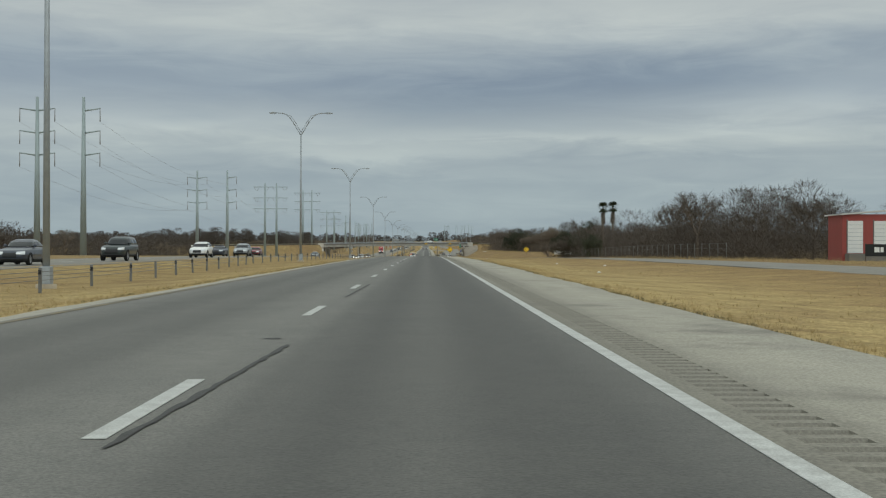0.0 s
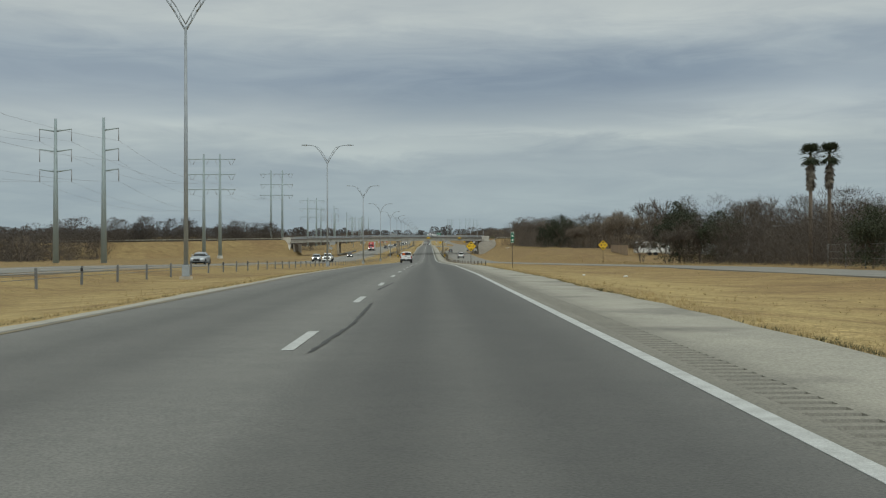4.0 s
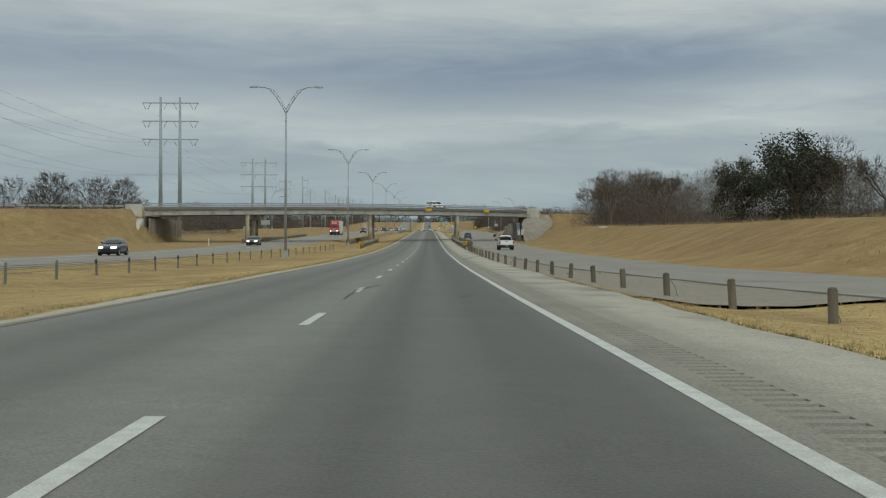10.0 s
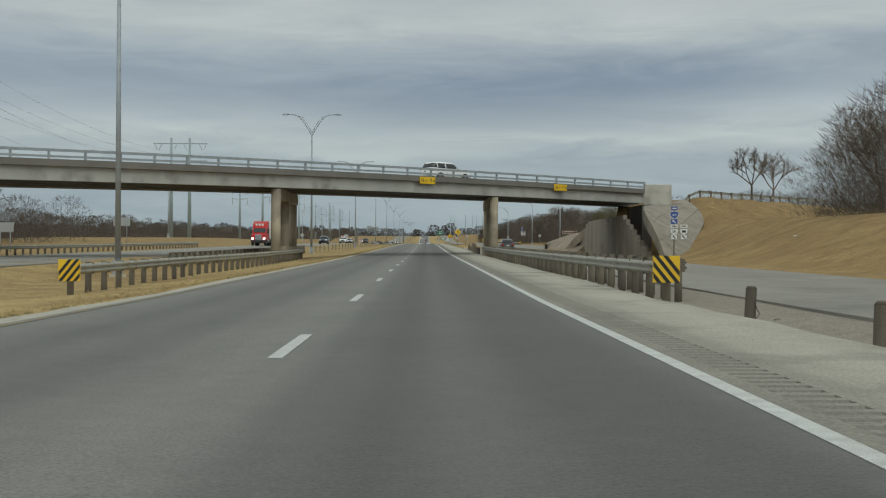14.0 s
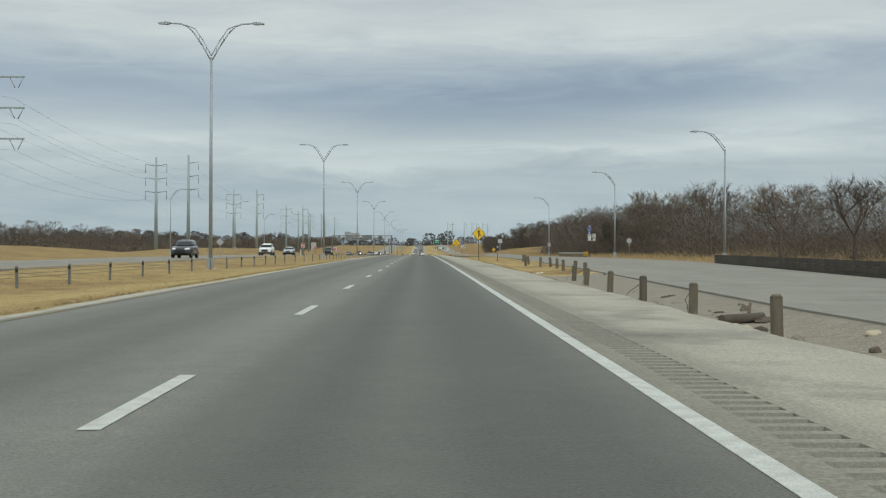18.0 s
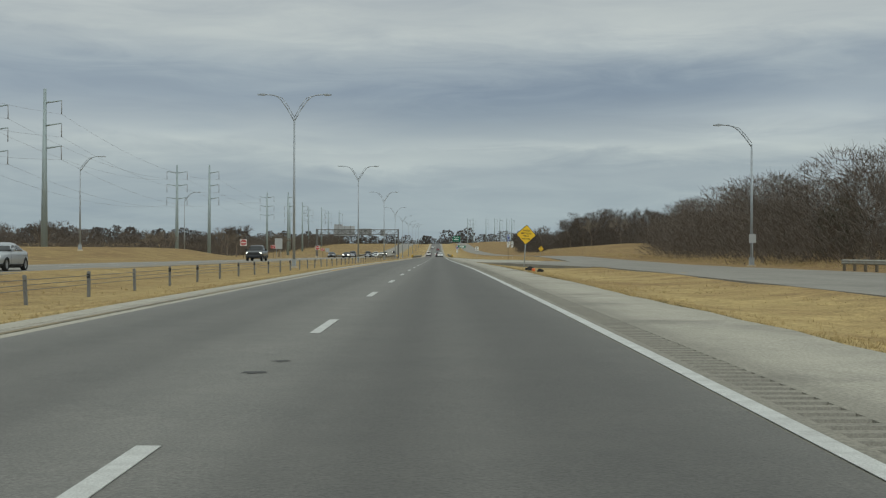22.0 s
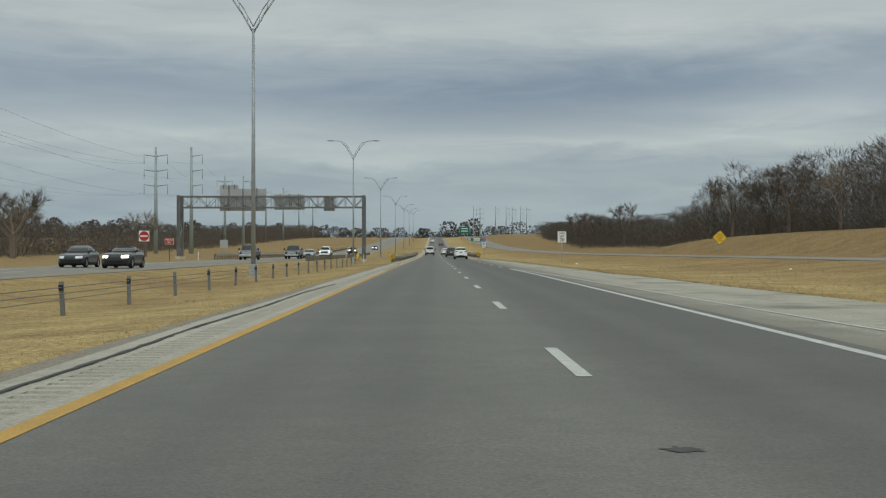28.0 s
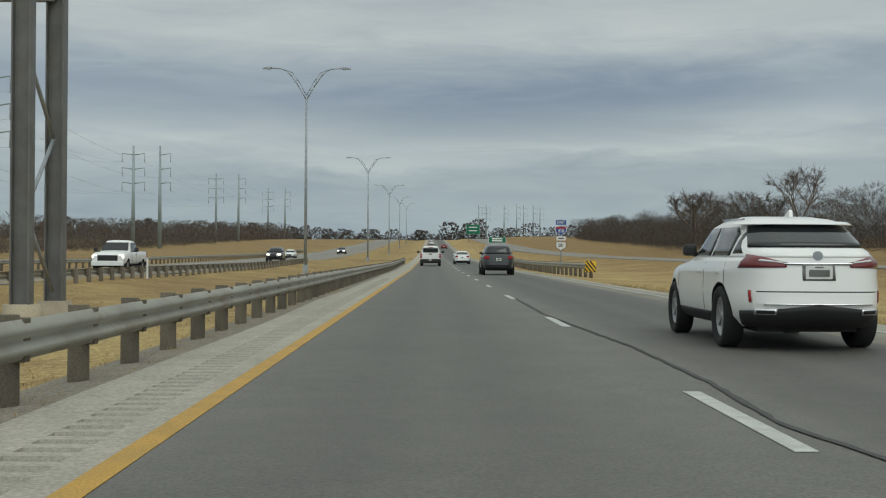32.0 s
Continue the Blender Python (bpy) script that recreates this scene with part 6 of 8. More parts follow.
# wrong-way signs on the opposite exit ramp
t = thing("do_not_enter_sign", "red and white do not enter sign on a rusty post", "road sign", at(-36.5, 1053, -4))
sign_post(t, 3.3, 0.045, RUST)
p = plate(t, rect(1.22, 1.22), 2.85, SIGN_WHITE)
shape(p, [(0.56 * math.cos(2 * math.pi * k / 28), 2.85 + 0.56 * math.sin(2 * math.pi * k / 28)) for k in range(28)], SIGN_RED, "disc")
q = part("bar", box(-0.42, 0.42, -0.03, -0.025, 2.76, 2.94), SIGN_WHITE, p)
text_on(p, "DO NOT", 0, 3.13, 0.17, SIGN_WHITE, 0.9, -0.028)
text_on(p, "ENTER", 0, 2.55, 0.17, SIGN_WHITE, 0.9, -0.028)
t = thing("wrong_way_sign", "red wrong way sign on a rusty post", "road sign", at(-35.9, 1089.6, -4))
sign_post(t, 2.8, 0.045, RUST)
p = plate(t, rect(1.07, 0.76), 2.45, SIGN_RED, border=SIGN_WHITE, rim=0.03)
text_on(p, "WRONG", 0, 2.62, 0.26, SIGN_WHITE, 0.85)
text_on(p, "WAY", 0, 2.28, 0.26, SIGN_WHITE, 0.85)
t = thing("wrong_way_sign", "red wrong way sign on a rusty post", "road sign", at(-35.7, 1201, -4))
sign_post(t, 2.8, 0.045, RUST)
p = plate(t, rect(1.07, 0.76), 2.35, SIGN_RED, border=SIGN_WHITE, rim=0.03)
text_on(p, "WRONG", 0, 2.52, 0.26, SIGN_WHITE, 0.85)
text_on(p, "WAY", 0, 2.18, 0.26, SIGN_WHITE, 0.85)
t = thing("do_not_enter_sign", "red and white do not enter sign on a rusty post", "road sign", at(-36.2, 1190, -4))
sign_post(t, 3.3, 0.045, RUST)
p = plate(t, rect(1.22, 1.22), 2.85, SIGN_WHITE)
shape(p, [(0.56 * math.cos(2 * math.pi * k / 28), 2.85 + 0.56 * math.sin(2 * math.pi * k / 28)) for k in range(28)], SIGN_RED, "disc")
part("bar", box(-0.42, 0.42, -0.03, -0.025, 2.76, 2.94), SIGN_WHITE, p)
# back of a guide sign on two posts
for x, y, w, h, z in ((-40, 1130, 1.9, 2.6, 3.5), (-44, 700, 2.4, 1.2, 2.8), (-40, 1265, 1.4, 1.4, 2.4), (-40, 640, 1.6, 0.9, 2.3)):
    t = thing("ribbed_road_sign", "grey ribbed aluminium sign back on two steel posts", "road sign", at(x, y, -3), "sign backs")
    for s in (-0.3, 0.3):
        part("post", tube((s * w, 0.05, -0.4), (s * w, 0.05, z + h / 2), 0.05, 0.05, 8), GALV, t)
    b = part("panel", box(-w / 2, w / 2, -0.01, 0.01, z - h / 2, z + h / 2), SIGN_BACK, t)
    for k in range(5):
        zz = z - h / 2 + h * (k + 0.5) / 5
        part("rib", box(-w / 2, w / 2, -0.035, -0.012, zz - 0.02, zz + 0.02), SIGN_BACK, b)
t = thing("warning_sign_back", "diamond sign seen from behind on a steel post", "road sign", at(-41, 925, -3))
sign_post(t, 2.8, 0.04)
plate(t, rhomb(0.75), 2.6, SIGN_BACK)
# brown guide sign on the bank past the overpass
t = thing("park_guide_sign", "brown guide sign with white lettering on two posts", "road sign", pose(21.7, 712.5, -0.95, 0, 0, 4))
for s in (-0.7, 0.7):
    part("post", tube((s, 0.05, -0.4), (s, 0.05, 2.6), 0.05, 0.05, 8), RUST, t)
p = plate(t, rect(2.2, 0.62), 2.3, SIGN_BROWN, border=SIGN_WHITE, rim=0.03)
text_on(p, "San Antonio Missions", 0, 2.44, 0.21, SIGN_WHITE, 0.9)
text_on(p, "Natl Historical Park", -0.1, 2.16, 0.21, SIGN_WHITE, 0.9)
# far green guide signs
for x, y, w, h, z in ((13.2, 1700, 5.6, 3.9, 5.2), (13.4, 1520, 4.6, 1.5, 2.6)):
    t = thing("guide_sign", "green highway guide sign on two posts", "road sign", at(x, y))
    for s in (-0.3, 0.3):
        part("post", tube((s * w, 0.1, -0.5), (s * w, 0.1, z + h / 2), 0.1, 0.1, 8), GALV, t)
    p = plate(t, rect(w, h), z, SIGN_GREEN, border=SIGN_WHITE, rim=0.06)
    bars(p, 0, z + h * 0.22, w * 0.6, 0.4, SIGN_WHITE, 2, h * 0.36)
# white delineator stakes
for x, y in ((-17.0, 673), (-12.6, 1216), (-18.3, 1262), (-33.9, 135), (-33.9, 560), (-32.9, 1205), (-19.0, 869)):
    bm = box(-0.05, 0.05, -0.012, 0.012, -0.2, 1.05, 0.005)
    o = tagged(part("delineator", bm, SIGN_WHITE), "slim white plastic delineator stake", "marker", "delineators")
    o.matrix_basis = at(x, y)
# striped object marker by the median barrier
t = thing("object_marker", "striped yellow and black object marker on a short post", "road sign", at(-12.9, 1208))
sign_post(t, 1.2, 0.03)
end_panel(t, 0, 0, 0, 1, 0.32, 0.9, 0.3)


# ---- sign gantry over the opposite lanes ----
gantry = thing("sign_gantry", "dark steel truss sign gantry over the opposite carriageway", "gantry")
GY, GX0, GX1, GZ0, GZ1 = 1229.5, -40.3, -13.35, 9.35, 10.95
for x in (GX0, GX1):
    z = land(x, GY)
    for y in (GY - 1.25, GY + 1.25):
        web = [(-0.22, -0.2), (-0.185, -0.2), (-0.185, -0.02), (0.185, -0.02), (0.185, -0.2), (0.22, -0.2), (0.22, 0.2), (0.185, 0.2), (0.185, 0.02), (-0.185, 0.02), (-0.185, 0.2), (-0.22, 0.2)]
        part("column", prism([(x + u, y + v) for u, v in web], z, 11.1, "xy"), GALV_DARK, gantry)
        part("footing", tube((x, y, z - 0.5), (x, y, z + 0.35), 0.45, 0.42, 16), CONCRETE, gantry)
    k, lo = 0, z + 0.6
    while lo + 1.9 < 9.4:
        ya, yb = (GY - 1.05, GY + 1.05) if k % 2 else (GY + 1.05, GY - 1.05)
        part("lattice", tube((x, ya, lo), (x, yb, lo + 1.9), 0.055, 0.055, 6), GALV, gantry)
        lo += 1.9
        k += 1
for y in (GY - 1.1, GY + 1.1):
    for z in (GZ0, GZ1):
        part("chord", box(GX0, GX1, y - 0.09, y + 0.09, z - 0.09, z + 0.09), GALV_DARK, gantry)
    n = 20
    for k in range(n):
        xa, xb = GX0 + (GX1 - GX0) * k / n, GX0 + (GX1 - GX0) * (k + 1) / n
        za, zb = (GZ0, GZ1) if k % 2 else (GZ1, GZ0)
        part("diagonal", tube((xa, y, za), (xb, y, zb), 0.05, 0.05, 6), GALV_DARK, gantry)
        part("upright", tube((xb, y, GZ0), (xb, y, GZ1), 0.04, 0.04, 6), GALV_DARK, gantry)
for x0, x1, z0, z1 in ((-34.75, -27.9, 8.9, 12.2), (-34.75, -32.0, 12.2, 12.7), (-26.7, -22.2, 9.1, 11.35), (-19.4, -17.75, 8.9, 10.9)):
    t = thing("gantry_sign", "large grey ribbed aluminium sign back mounted on the gantry", "road sign", group="gantry signs")
    pn = part("panel", box(x0, x1, GY + 1.45, GY + 1.48, z0, z1), SIGN_BACK, t)
    k = z0 + 0.15
    while k < z1:
        part("rib", box(x0, x1, GY + 1.40, GY + 1.449, k - 0.03, k + 0.03), SIGN_BACK, pn)
        k += 0.32
    for u in (0.2, 0.5, 0.8):
        xx = x0 + (x1 - x0) * u
        part("stiffener", box(xx - 0.05, xx + 0.05, GY + 1.19, GY + 1.399, z0, z1 + 0.1), GALV_DARK, pn)

# ---- vehicles ----
def add_revolve(bm, profile, n=28):
    """Turn a profile of (across, radius) round the x axis."""
    rings = []
    for u, r in profile:
        rings.append([bm.verts.new((u, r * math.cos(2 * math.pi * k / n), r * math.sin(2 * math.pi * k / n))) for k in range(n)])
    for a, b in zip(rings, rings[1:]):
        for k in range(n):
            bm.faces.new((a[k], a[(k + 1) % n], b[(k + 1) % n], b[k])).smooth = True
    return rings


WHEELS = {}


def wheel(parent, x, y, r, side, width=0.24, rim_mat=None, spokes=6, rim_part=0.64):
    """Tyre with a spoked rim; side is +1 where the outer face looks to +x."""
    key = (r, side, width, (rim_mat or RIM).name, spokes)
    if key not in WHEELS:
        h = width / 2
        bm = bmesh.new()
        add_revolve(bm, [(-h * 0.7, r * rim_part), (-h, r * 0.78), (-h, r * 0.92), (-h * 0.82, r * 0.99), (h * 0.82, r * 0.99), (h, r * 0.92), (h, r * 0.78), (h * 0.7, r * rim_part)])
        tm = bpy.data.meshes.new("wheel")
        bm.to_mesh(tm)
        bm.free()
        tm.materials.append(TYRE)
        bm = bmesh.new()
        o = side * h
        add_revolve(bm, [(o * 0.7, r * rim_part), (o * 0.72, r * rim_part * 0.92), (o * 0.1, r * rim_part * 0.88), (o * 0.05, 0.02)])
        for k in range(spokes):
            a = 2 * math.pi * k / spokes
            bm2 = bmesh.new()
            add_box(bm2, o * 0.45 - 0.02, o * 0.45 + 0.02, -r * 0.055, r * 0.055, 0.03, r * rim_part * 0.93, 0.008)
            bmesh.ops.rotate(bm2, cent=(0, 0, 0), matrix=Matrix.Rotation(a, 3, "X"), verts=bm2.verts)
            me = bpy.data.meshes.new("tmp")
            bm2.to_mesh(me)
            bm2.free()
            bm.from_mesh(me)
            bpy.data.meshes.remove(me)
        add_revolve(bm, [(o * 0.68, 0.0), (o * 0.68, r * 0.13), (o * 0.3, r * 0.15)], 16)
        rm = bpy.data.meshes.new("rim")
        bm.to_mesh(rm)
        bm.free()
        rm.materials.append(rim_mat or RIM)
        WHEELS[key] = (tm, rm)
    tm, rm = WHEELS[key]
    w = new("wheel", tm)
    w.parent = parent
    w.location = (x, y, r)
    q = new("rim", rm)
    q.parent = w
    return w


def body_section(y, z0, zb, zt, w, tuck=0.06, crown=0.03):
    """Sill, bulging flank, shoulder and top of a car body at one station."""
    half = [(w - 0.14, z0), (w - 0.03, z0 + 0.06), (w, z0 + (zb - z0) * 0.45), (w - 0.015, zb - 0.10), (w - tuck, zb), (w - tuck - 0.10, zt), (w * 0.45, zt + crown)]
    return [(u, y, z) for u, z in half] + [(-u, y, z) for u, z in half[::-1]]


def cabin_section(y, zb, wb, zr, wr, crown=0.035):
    half = [(wb, zb), (wb - (wb - wr) * 0.5, zb + (zr - zb) * 0.5), (wr, zr - 0.10 * min(1, (zr - zb) * 2)), (wr - 0.09, zr), (wr * 0.4, zr + crown)]
    return [(u, y, z) for u, z in half] + [(-u, y, z) for u, z in half[::-1]]


def flank_x(z, zb, wb, zr, wr):
    return wb + (wr - wb) * (z - zb) / (zr - zb)


def side_glass(parent, outline, zb, wb, zr, wr, name="side_window"):
    for s in (-1, 1):
        bm = bmesh.new()
        a = [bm.verts.new((s * (flank_x(z, zb, wb, zr, wr) + 0.008), y, z)) for y, z in outline]
        b = [bm.verts.new((s * (flank_x(z, zb, wb, zr, wr) - 0.03), y, z)) for y, z in outline]
        n = len(outline)
        bm.faces.new(a)
        for k in range(n):
            bm.faces.new((a[k], a[(k + 1) % n], b[(k + 1) % n], b[k]))
        bmesh.ops.recalc_face_normals(bm, faces=bm.faces)
        part(name, bm, CAR_GLASS, parent)


def end_glass(parent, lo, hi, name, out=0.012):
    """A pane across the car between a low edge (y, z, half width) and a high one."""
    (y0, z0, w0), (y1, z1, w1) = lo, hi
    nrm = Vector((0, z1 - z0, -(y1 - y0))).normalized()
    if (name == "rear_window") == (nrm.y > 0):
        nrm = -nrm
    bm = bmesh.new()
    vs = []
    for off in (out, -0.02):
        vs.append([bm.verts.new(Vector(p) + nrm * off) for p in ((-w0, y0, z0), (w0, y0, z0), (w1, y1, z1), (-w1, y1, z1))])
    bm.faces.new(vs[0])
    for k in range(4):
        bm.faces.new((vs[0][k], vs[0][(k + 1) % 4], vs[1][(k + 1) % 4], vs[1][k]))
    bmesh.ops.recalc_face_normals(bm, faces=bm.faces)
    part(name, bm, CAR_GLASS, parent)


WELLS = {}


def cut_wells(ob, axles, r, hw, key):
    """Cut round dark wheel wells into a body part."""
    paint, plain = ob.data.materials[0], ob.data
    if key not in WELLS:
        bm = bmesh.new()
        for y in axles:
            for s in (-1, 1):
                add_tube(bm, (s * (hw - 0.33), y, r), (s * (hw + 0.15), y, r), r * 1.13, n=40)
        bmesh.ops.recalc_face_normals(bm, faces=bm.faces)
        cutter = part("cutter", bm, BLACK_PLASTIC, ob.parent)
        mod = ob.modifiers.new("wells", "BOOLEAN")
        mod.operation, mod.object, mod.solver, mod.material_mode = "DIFFERENCE", cutter, "EXACT", "TRANSFER"
        me = bpy.data.meshes.new_from_object(ob.evaluated_get(bpy.context.evaluated_depsgraph_get()))
        ob.modifiers.clear()
        bpy.data.meshes.remove(cutter.data)
        bm = bmesh.new()
        bm.from_mesh(me)
        for e in bm.edges:
            if len(e.link_faces) == 2 and e.link_faces[0].material_index != e.link_faces[1].material_index:
                e.smooth = False
        bm.to_mesh(me)
        bm.free()
        WELLS[key] = me
    else:
        me = WELLS[key].copy()
        me.materials[0] = paint
    ob.data = me
    bpy.data.meshes.remove(plain)


def arch_lips(t, axles, r, w, mat):
    """Raised trim round the wheel openings."""
    for y in axles:
        for s in (-1, 1):
            rows = []
            for k in range(21):
                a = math.radians(-12 + 204 * k / 20)
                rows.append([(s * u, y + q * math.cos(a), r + q * math.sin(a)) for u, q in ((w - 0.06, r * 1.12), (w + 0.004, r * 1.12), (w - 0.002, r * 1.24), (w - 0.06, r * 1.25))])
            part("arch_trim", loft(rows), mat, t)


def plate_bars(t, y, z, face, w=0.31, h=0.155):
    s = -1 if face < 0 else 1
    p = part("number_plate", box(-w / 2, w / 2, y - 0.008, y + 0.008, z - h / 2, z + h / 2, 0.004), SIGN_WHITE, t, "pale number plate with dark bars")
    yy = y + s * 0.011
    part("plate_bar", box(-0.12, 0.12, min(yy, y), max(yy, y), z - 0.05, z + 0.03), GALV_DARK, p)
    part("plate_bar", box(-0.05, 0.05, min(yy, y), max(yy, y), z + 0.05, z + 0.065), GALV_DARK, p)


CARS = {
    # length, width, sill, shoulder, hood, deck, roof, axles, tyre, foot and top of the screens
    "sedan": dict(L=4.75, W=1.83, sill=0.20, belt=0.95, hood=0.92, deck=1.04, roof=1.45, fa=1.42, ra=-1.38, r=0.325, cowl=0.95, rf=0.25, rr=-0.95, tail=-1.72),
    "hatch": dict(L=4.45, W=1.76, sill=0.20, belt=0.95, hood=0.94, deck=1.12, roof=1.49, fa=1.38, ra=-1.32, r=0.315, cowl=1.15, rf=0.25, rr=-1.0, tail=-2.05),
    "coupe": dict(L=4.78, W=1.91, sill=0.18, belt=0.94, hood=0.98, deck=1.04, roof=1.38, fa=1.45, ra=-1.27, r=0.345, cowl=0.65, rf=-0.1, rr=-0.8, tail=-1.75),
    "crossover": dict(L=4.89, W=1.86, sill=0.28, belt=1.06, hood=1.02, deck=1.18, roof=1.61, fa=1.42, ra=-1.37, r=0.375, cowl=1.15, rf=0.35, rr=-1.55, tail=-2.16),
    "wagon": dict(L=4.68, W=1.75, sill=0.28, belt=0.98, hood=0.98, deck=1.05, roof=1.56, fa=1.33, ra=-1.30, r=0.335, cowl=0.95, rf=0.25, rr=-1.85, tail=-2.20),
    "suv": dict(L=5.15, W=1.98, sill=0.32, belt=1.16, hood=1.14, deck=1.22, roof=1.80, fa=1.55, ra=-1.45, r=0.39, cowl=1.1, rf=0.50, rr=-2.08, tail=-2.40),
}
PLAN_N = 4.6      # squareness of the body seen from above


class Shell:
    """A car skin as a stack of rounded outlines; gives places on its tail, nose and flanks."""

    def __init__(self, c):
        f, b, hw = c["L"] / 2, -c["L"] / 2, c["W"] / 2
        z0, zb, hood, deck, roof = c["sill"], c["belt"], c["hood"], c["deck"], c["roof"]
        mid = (c["rf"] + c["rr"]) / 2
        self.nose = [(z0, f - 0.22), (z0 + 0.12, f - 0.04), (z0 + 0.30, f), (hood - 0.28, f - 0.04), (hood - 0.12, f - 0.18), (hood - 0.04, f - 0.55), (hood + 0.03, c["cowl"]),
                     (roof - 0.12, c["rf"] + 0.10), (roof - 0.045, c["rf"] - 0.20), (roof + 0.012, mid + 0.25)]
        self.tail = [(z0, b + 0.24), (z0 + 0.12, b + 0.06), (z0 + 0.28, b), (z0 + 0.40, b + 0.02), (deck - 0.22, b + 0.07), (deck - 0.05, b + 0.11), (deck - 0.01, b + 0.15), (deck + 0.03, c["tail"]),
                     (roof - 0.12, c["rr"] - 0.08), (roof - 0.045, c["rr"] + 0.10), (roof + 0.012, mid - 0.25)]
        self.wide = [(z0, hw - 0.12), (z0 + 0.12, hw - 0.03), ((z0 + zb) / 2, hw), (zb - 0.10, hw - 0.015), (zb, hw - 0.055), (zb + 0.04, hw - 0.11), (roof - 0.12, hw - 0.27),
                     (roof - 0.045, hw - 0.36), (roof + 0.012, hw - 0.52)]
        self.levels = sorted({z for tab in (self.nose, self.tail, self.wide) for z, _ in tab})
        self.split = max(zb + 0.04, hood + 0.03)

    def at(self, z):
        return lerp(self.tail, z), lerp(self.nose, z), lerp(self.wide, z)

    def ring(self, z, n=128, out=0.0):
        y0, y1, w = self.at(z)
        m, h = (y0 + y1) / 2, (y1 - y0) / 2
        pts = []
        for k in range(n):
            a = 2 * math.pi * (k + 0.5) / n
            e = 2 / PLAN_N
            pts.append((math.copysign(abs(math.cos(a)) ** e, math.cos(a)) * w, m + math.copysign(abs(math.sin(a)) ** e, math.sin(a)) * h, z))
        return pts

    def end_y(self, z, x, rear):
        y0, y1, w = self.at(z)
        m, h = (y0 + y1) / 2, (y1 - y0) / 2
        d = h * max(1 - min(abs(x) / w, 0.999) ** PLAN_N, 0.0) ** (1 / PLAN_N)
        return m - d if rear else m + d

    def flank(self, z, y):
        y0, y1, w = self.at(z)
        m, h = (y0 + y1) / 2, (y1 - y0) / 2
        return w * max(1 - min(abs(y - m) / h, 0.999) ** PLAN_N, 0.0) ** (1 / PLAN_N)

    def skin(self, zs):
        bm = loft([self.ring(z) for z in zs])
        return bm

    def end_patch(self, x0, x1, lo, hi, rear, out=0.008, nx=12, nz=4):
        """A piece of skin on the tail or nose; lo and hi give its edges at a place across."""
        s = -1 if rear else 1
        e = 2 / PLAN_N
        zm = ((lo((x0 + x1) / 2) if callable(lo) else lo) + (hi((x0 + x1) / 2) if callable(hi) else hi)) / 2
        w0 = self.at(zm)[2]
        # angles round the outline, so that the piece hugs the rounded corners
        turn = [math.acos(math.copysign(min(abs(x) / w0, 0.9995) ** (1 / e), x)) for x in (x0, x1)]
        rows = []
        for k in range(nx * 2 + 1):
            g = turn[0] + (turn[1] - turn[0]) * k / (nx * 2)
            cx, sy = math.copysign(abs(math.cos(g)) ** e, math.cos(g)), abs(math.sin(g)) ** e
            x = cx * w0
            a, b = lo(x) if callable(lo) else lo, hi(x) if callable(hi) else hi
            row = []
            for j in range(nz + 1):
                z = a + (b - a) * j / nz
                y0, y1, w = self.at(z)
                row.append((cx * w + out * math.cos(g), (y0 + y1) / 2 + s * (sy * (y1 - y0) / 2 + out * max(math.sin(g), 0.3)), z))
            rows.append(row)
        return self.patch(rows, (0, -s * (out + 0.015), 0))

    def side_patch(self, side, z0, z1, back, front, out=0.008, ny=8, nz=4):
        rows = []
        for j in range(nz + 1):
            z = z0 + (z1 - z0) * j / nz
            a, b = back(z) if callable(back) else back, front(z) if callable(front) else front
            rows.append([(side * (self.flank(z, a + (b - a) * k / ny) + out), a + (b - a) * k / ny, z) for k in range(ny + 1)])
        return self.patch(rows, (-side * (out + 0.015), 0, 0))

    def patch(self, rows, inward):
        bm = bmesh.new()
        top = [[bm.verts.new(p) for p in r] for r in rows]
        low = [[bm.verts.new((p[0] + inward[0], p[1] + inward[1], p[2])) for p in r] for r in rows]
        n, m = len(rows), len(rows[0])
        for i in range(n - 1):
            for j in range(m - 1):
                bm.faces.new((top[i][j], top[i + 1][j], top[i + 1][j + 1], top[i][j + 1])).smooth = True
        edge = [(i, 0) for i in range(n)] + [(n - 1, j) for j in range(1, m)] + [(i, m - 1) for i in range(n - 2, -1, -1)] + [(0, j) for j in range(m - 2, 0, -1)]
        for (i, j), (k, l) in zip(edge, edge[1:] + edge[:1]):
            bm.faces.new((top[i][j], top[k][l], low[k][l], low[i][j]))
        bmesh.ops.recalc_face_normals(bm, faces=bm.faces)
        # outer face must look away from the car
        f = bm.faces[:][0]
        bm.normal_update()
        out = -Vector(inward)
        if f.normal.dot(out) < 0:
            bmesh.ops.reverse_faces(bm, faces=bm.faces[:])
        return bm


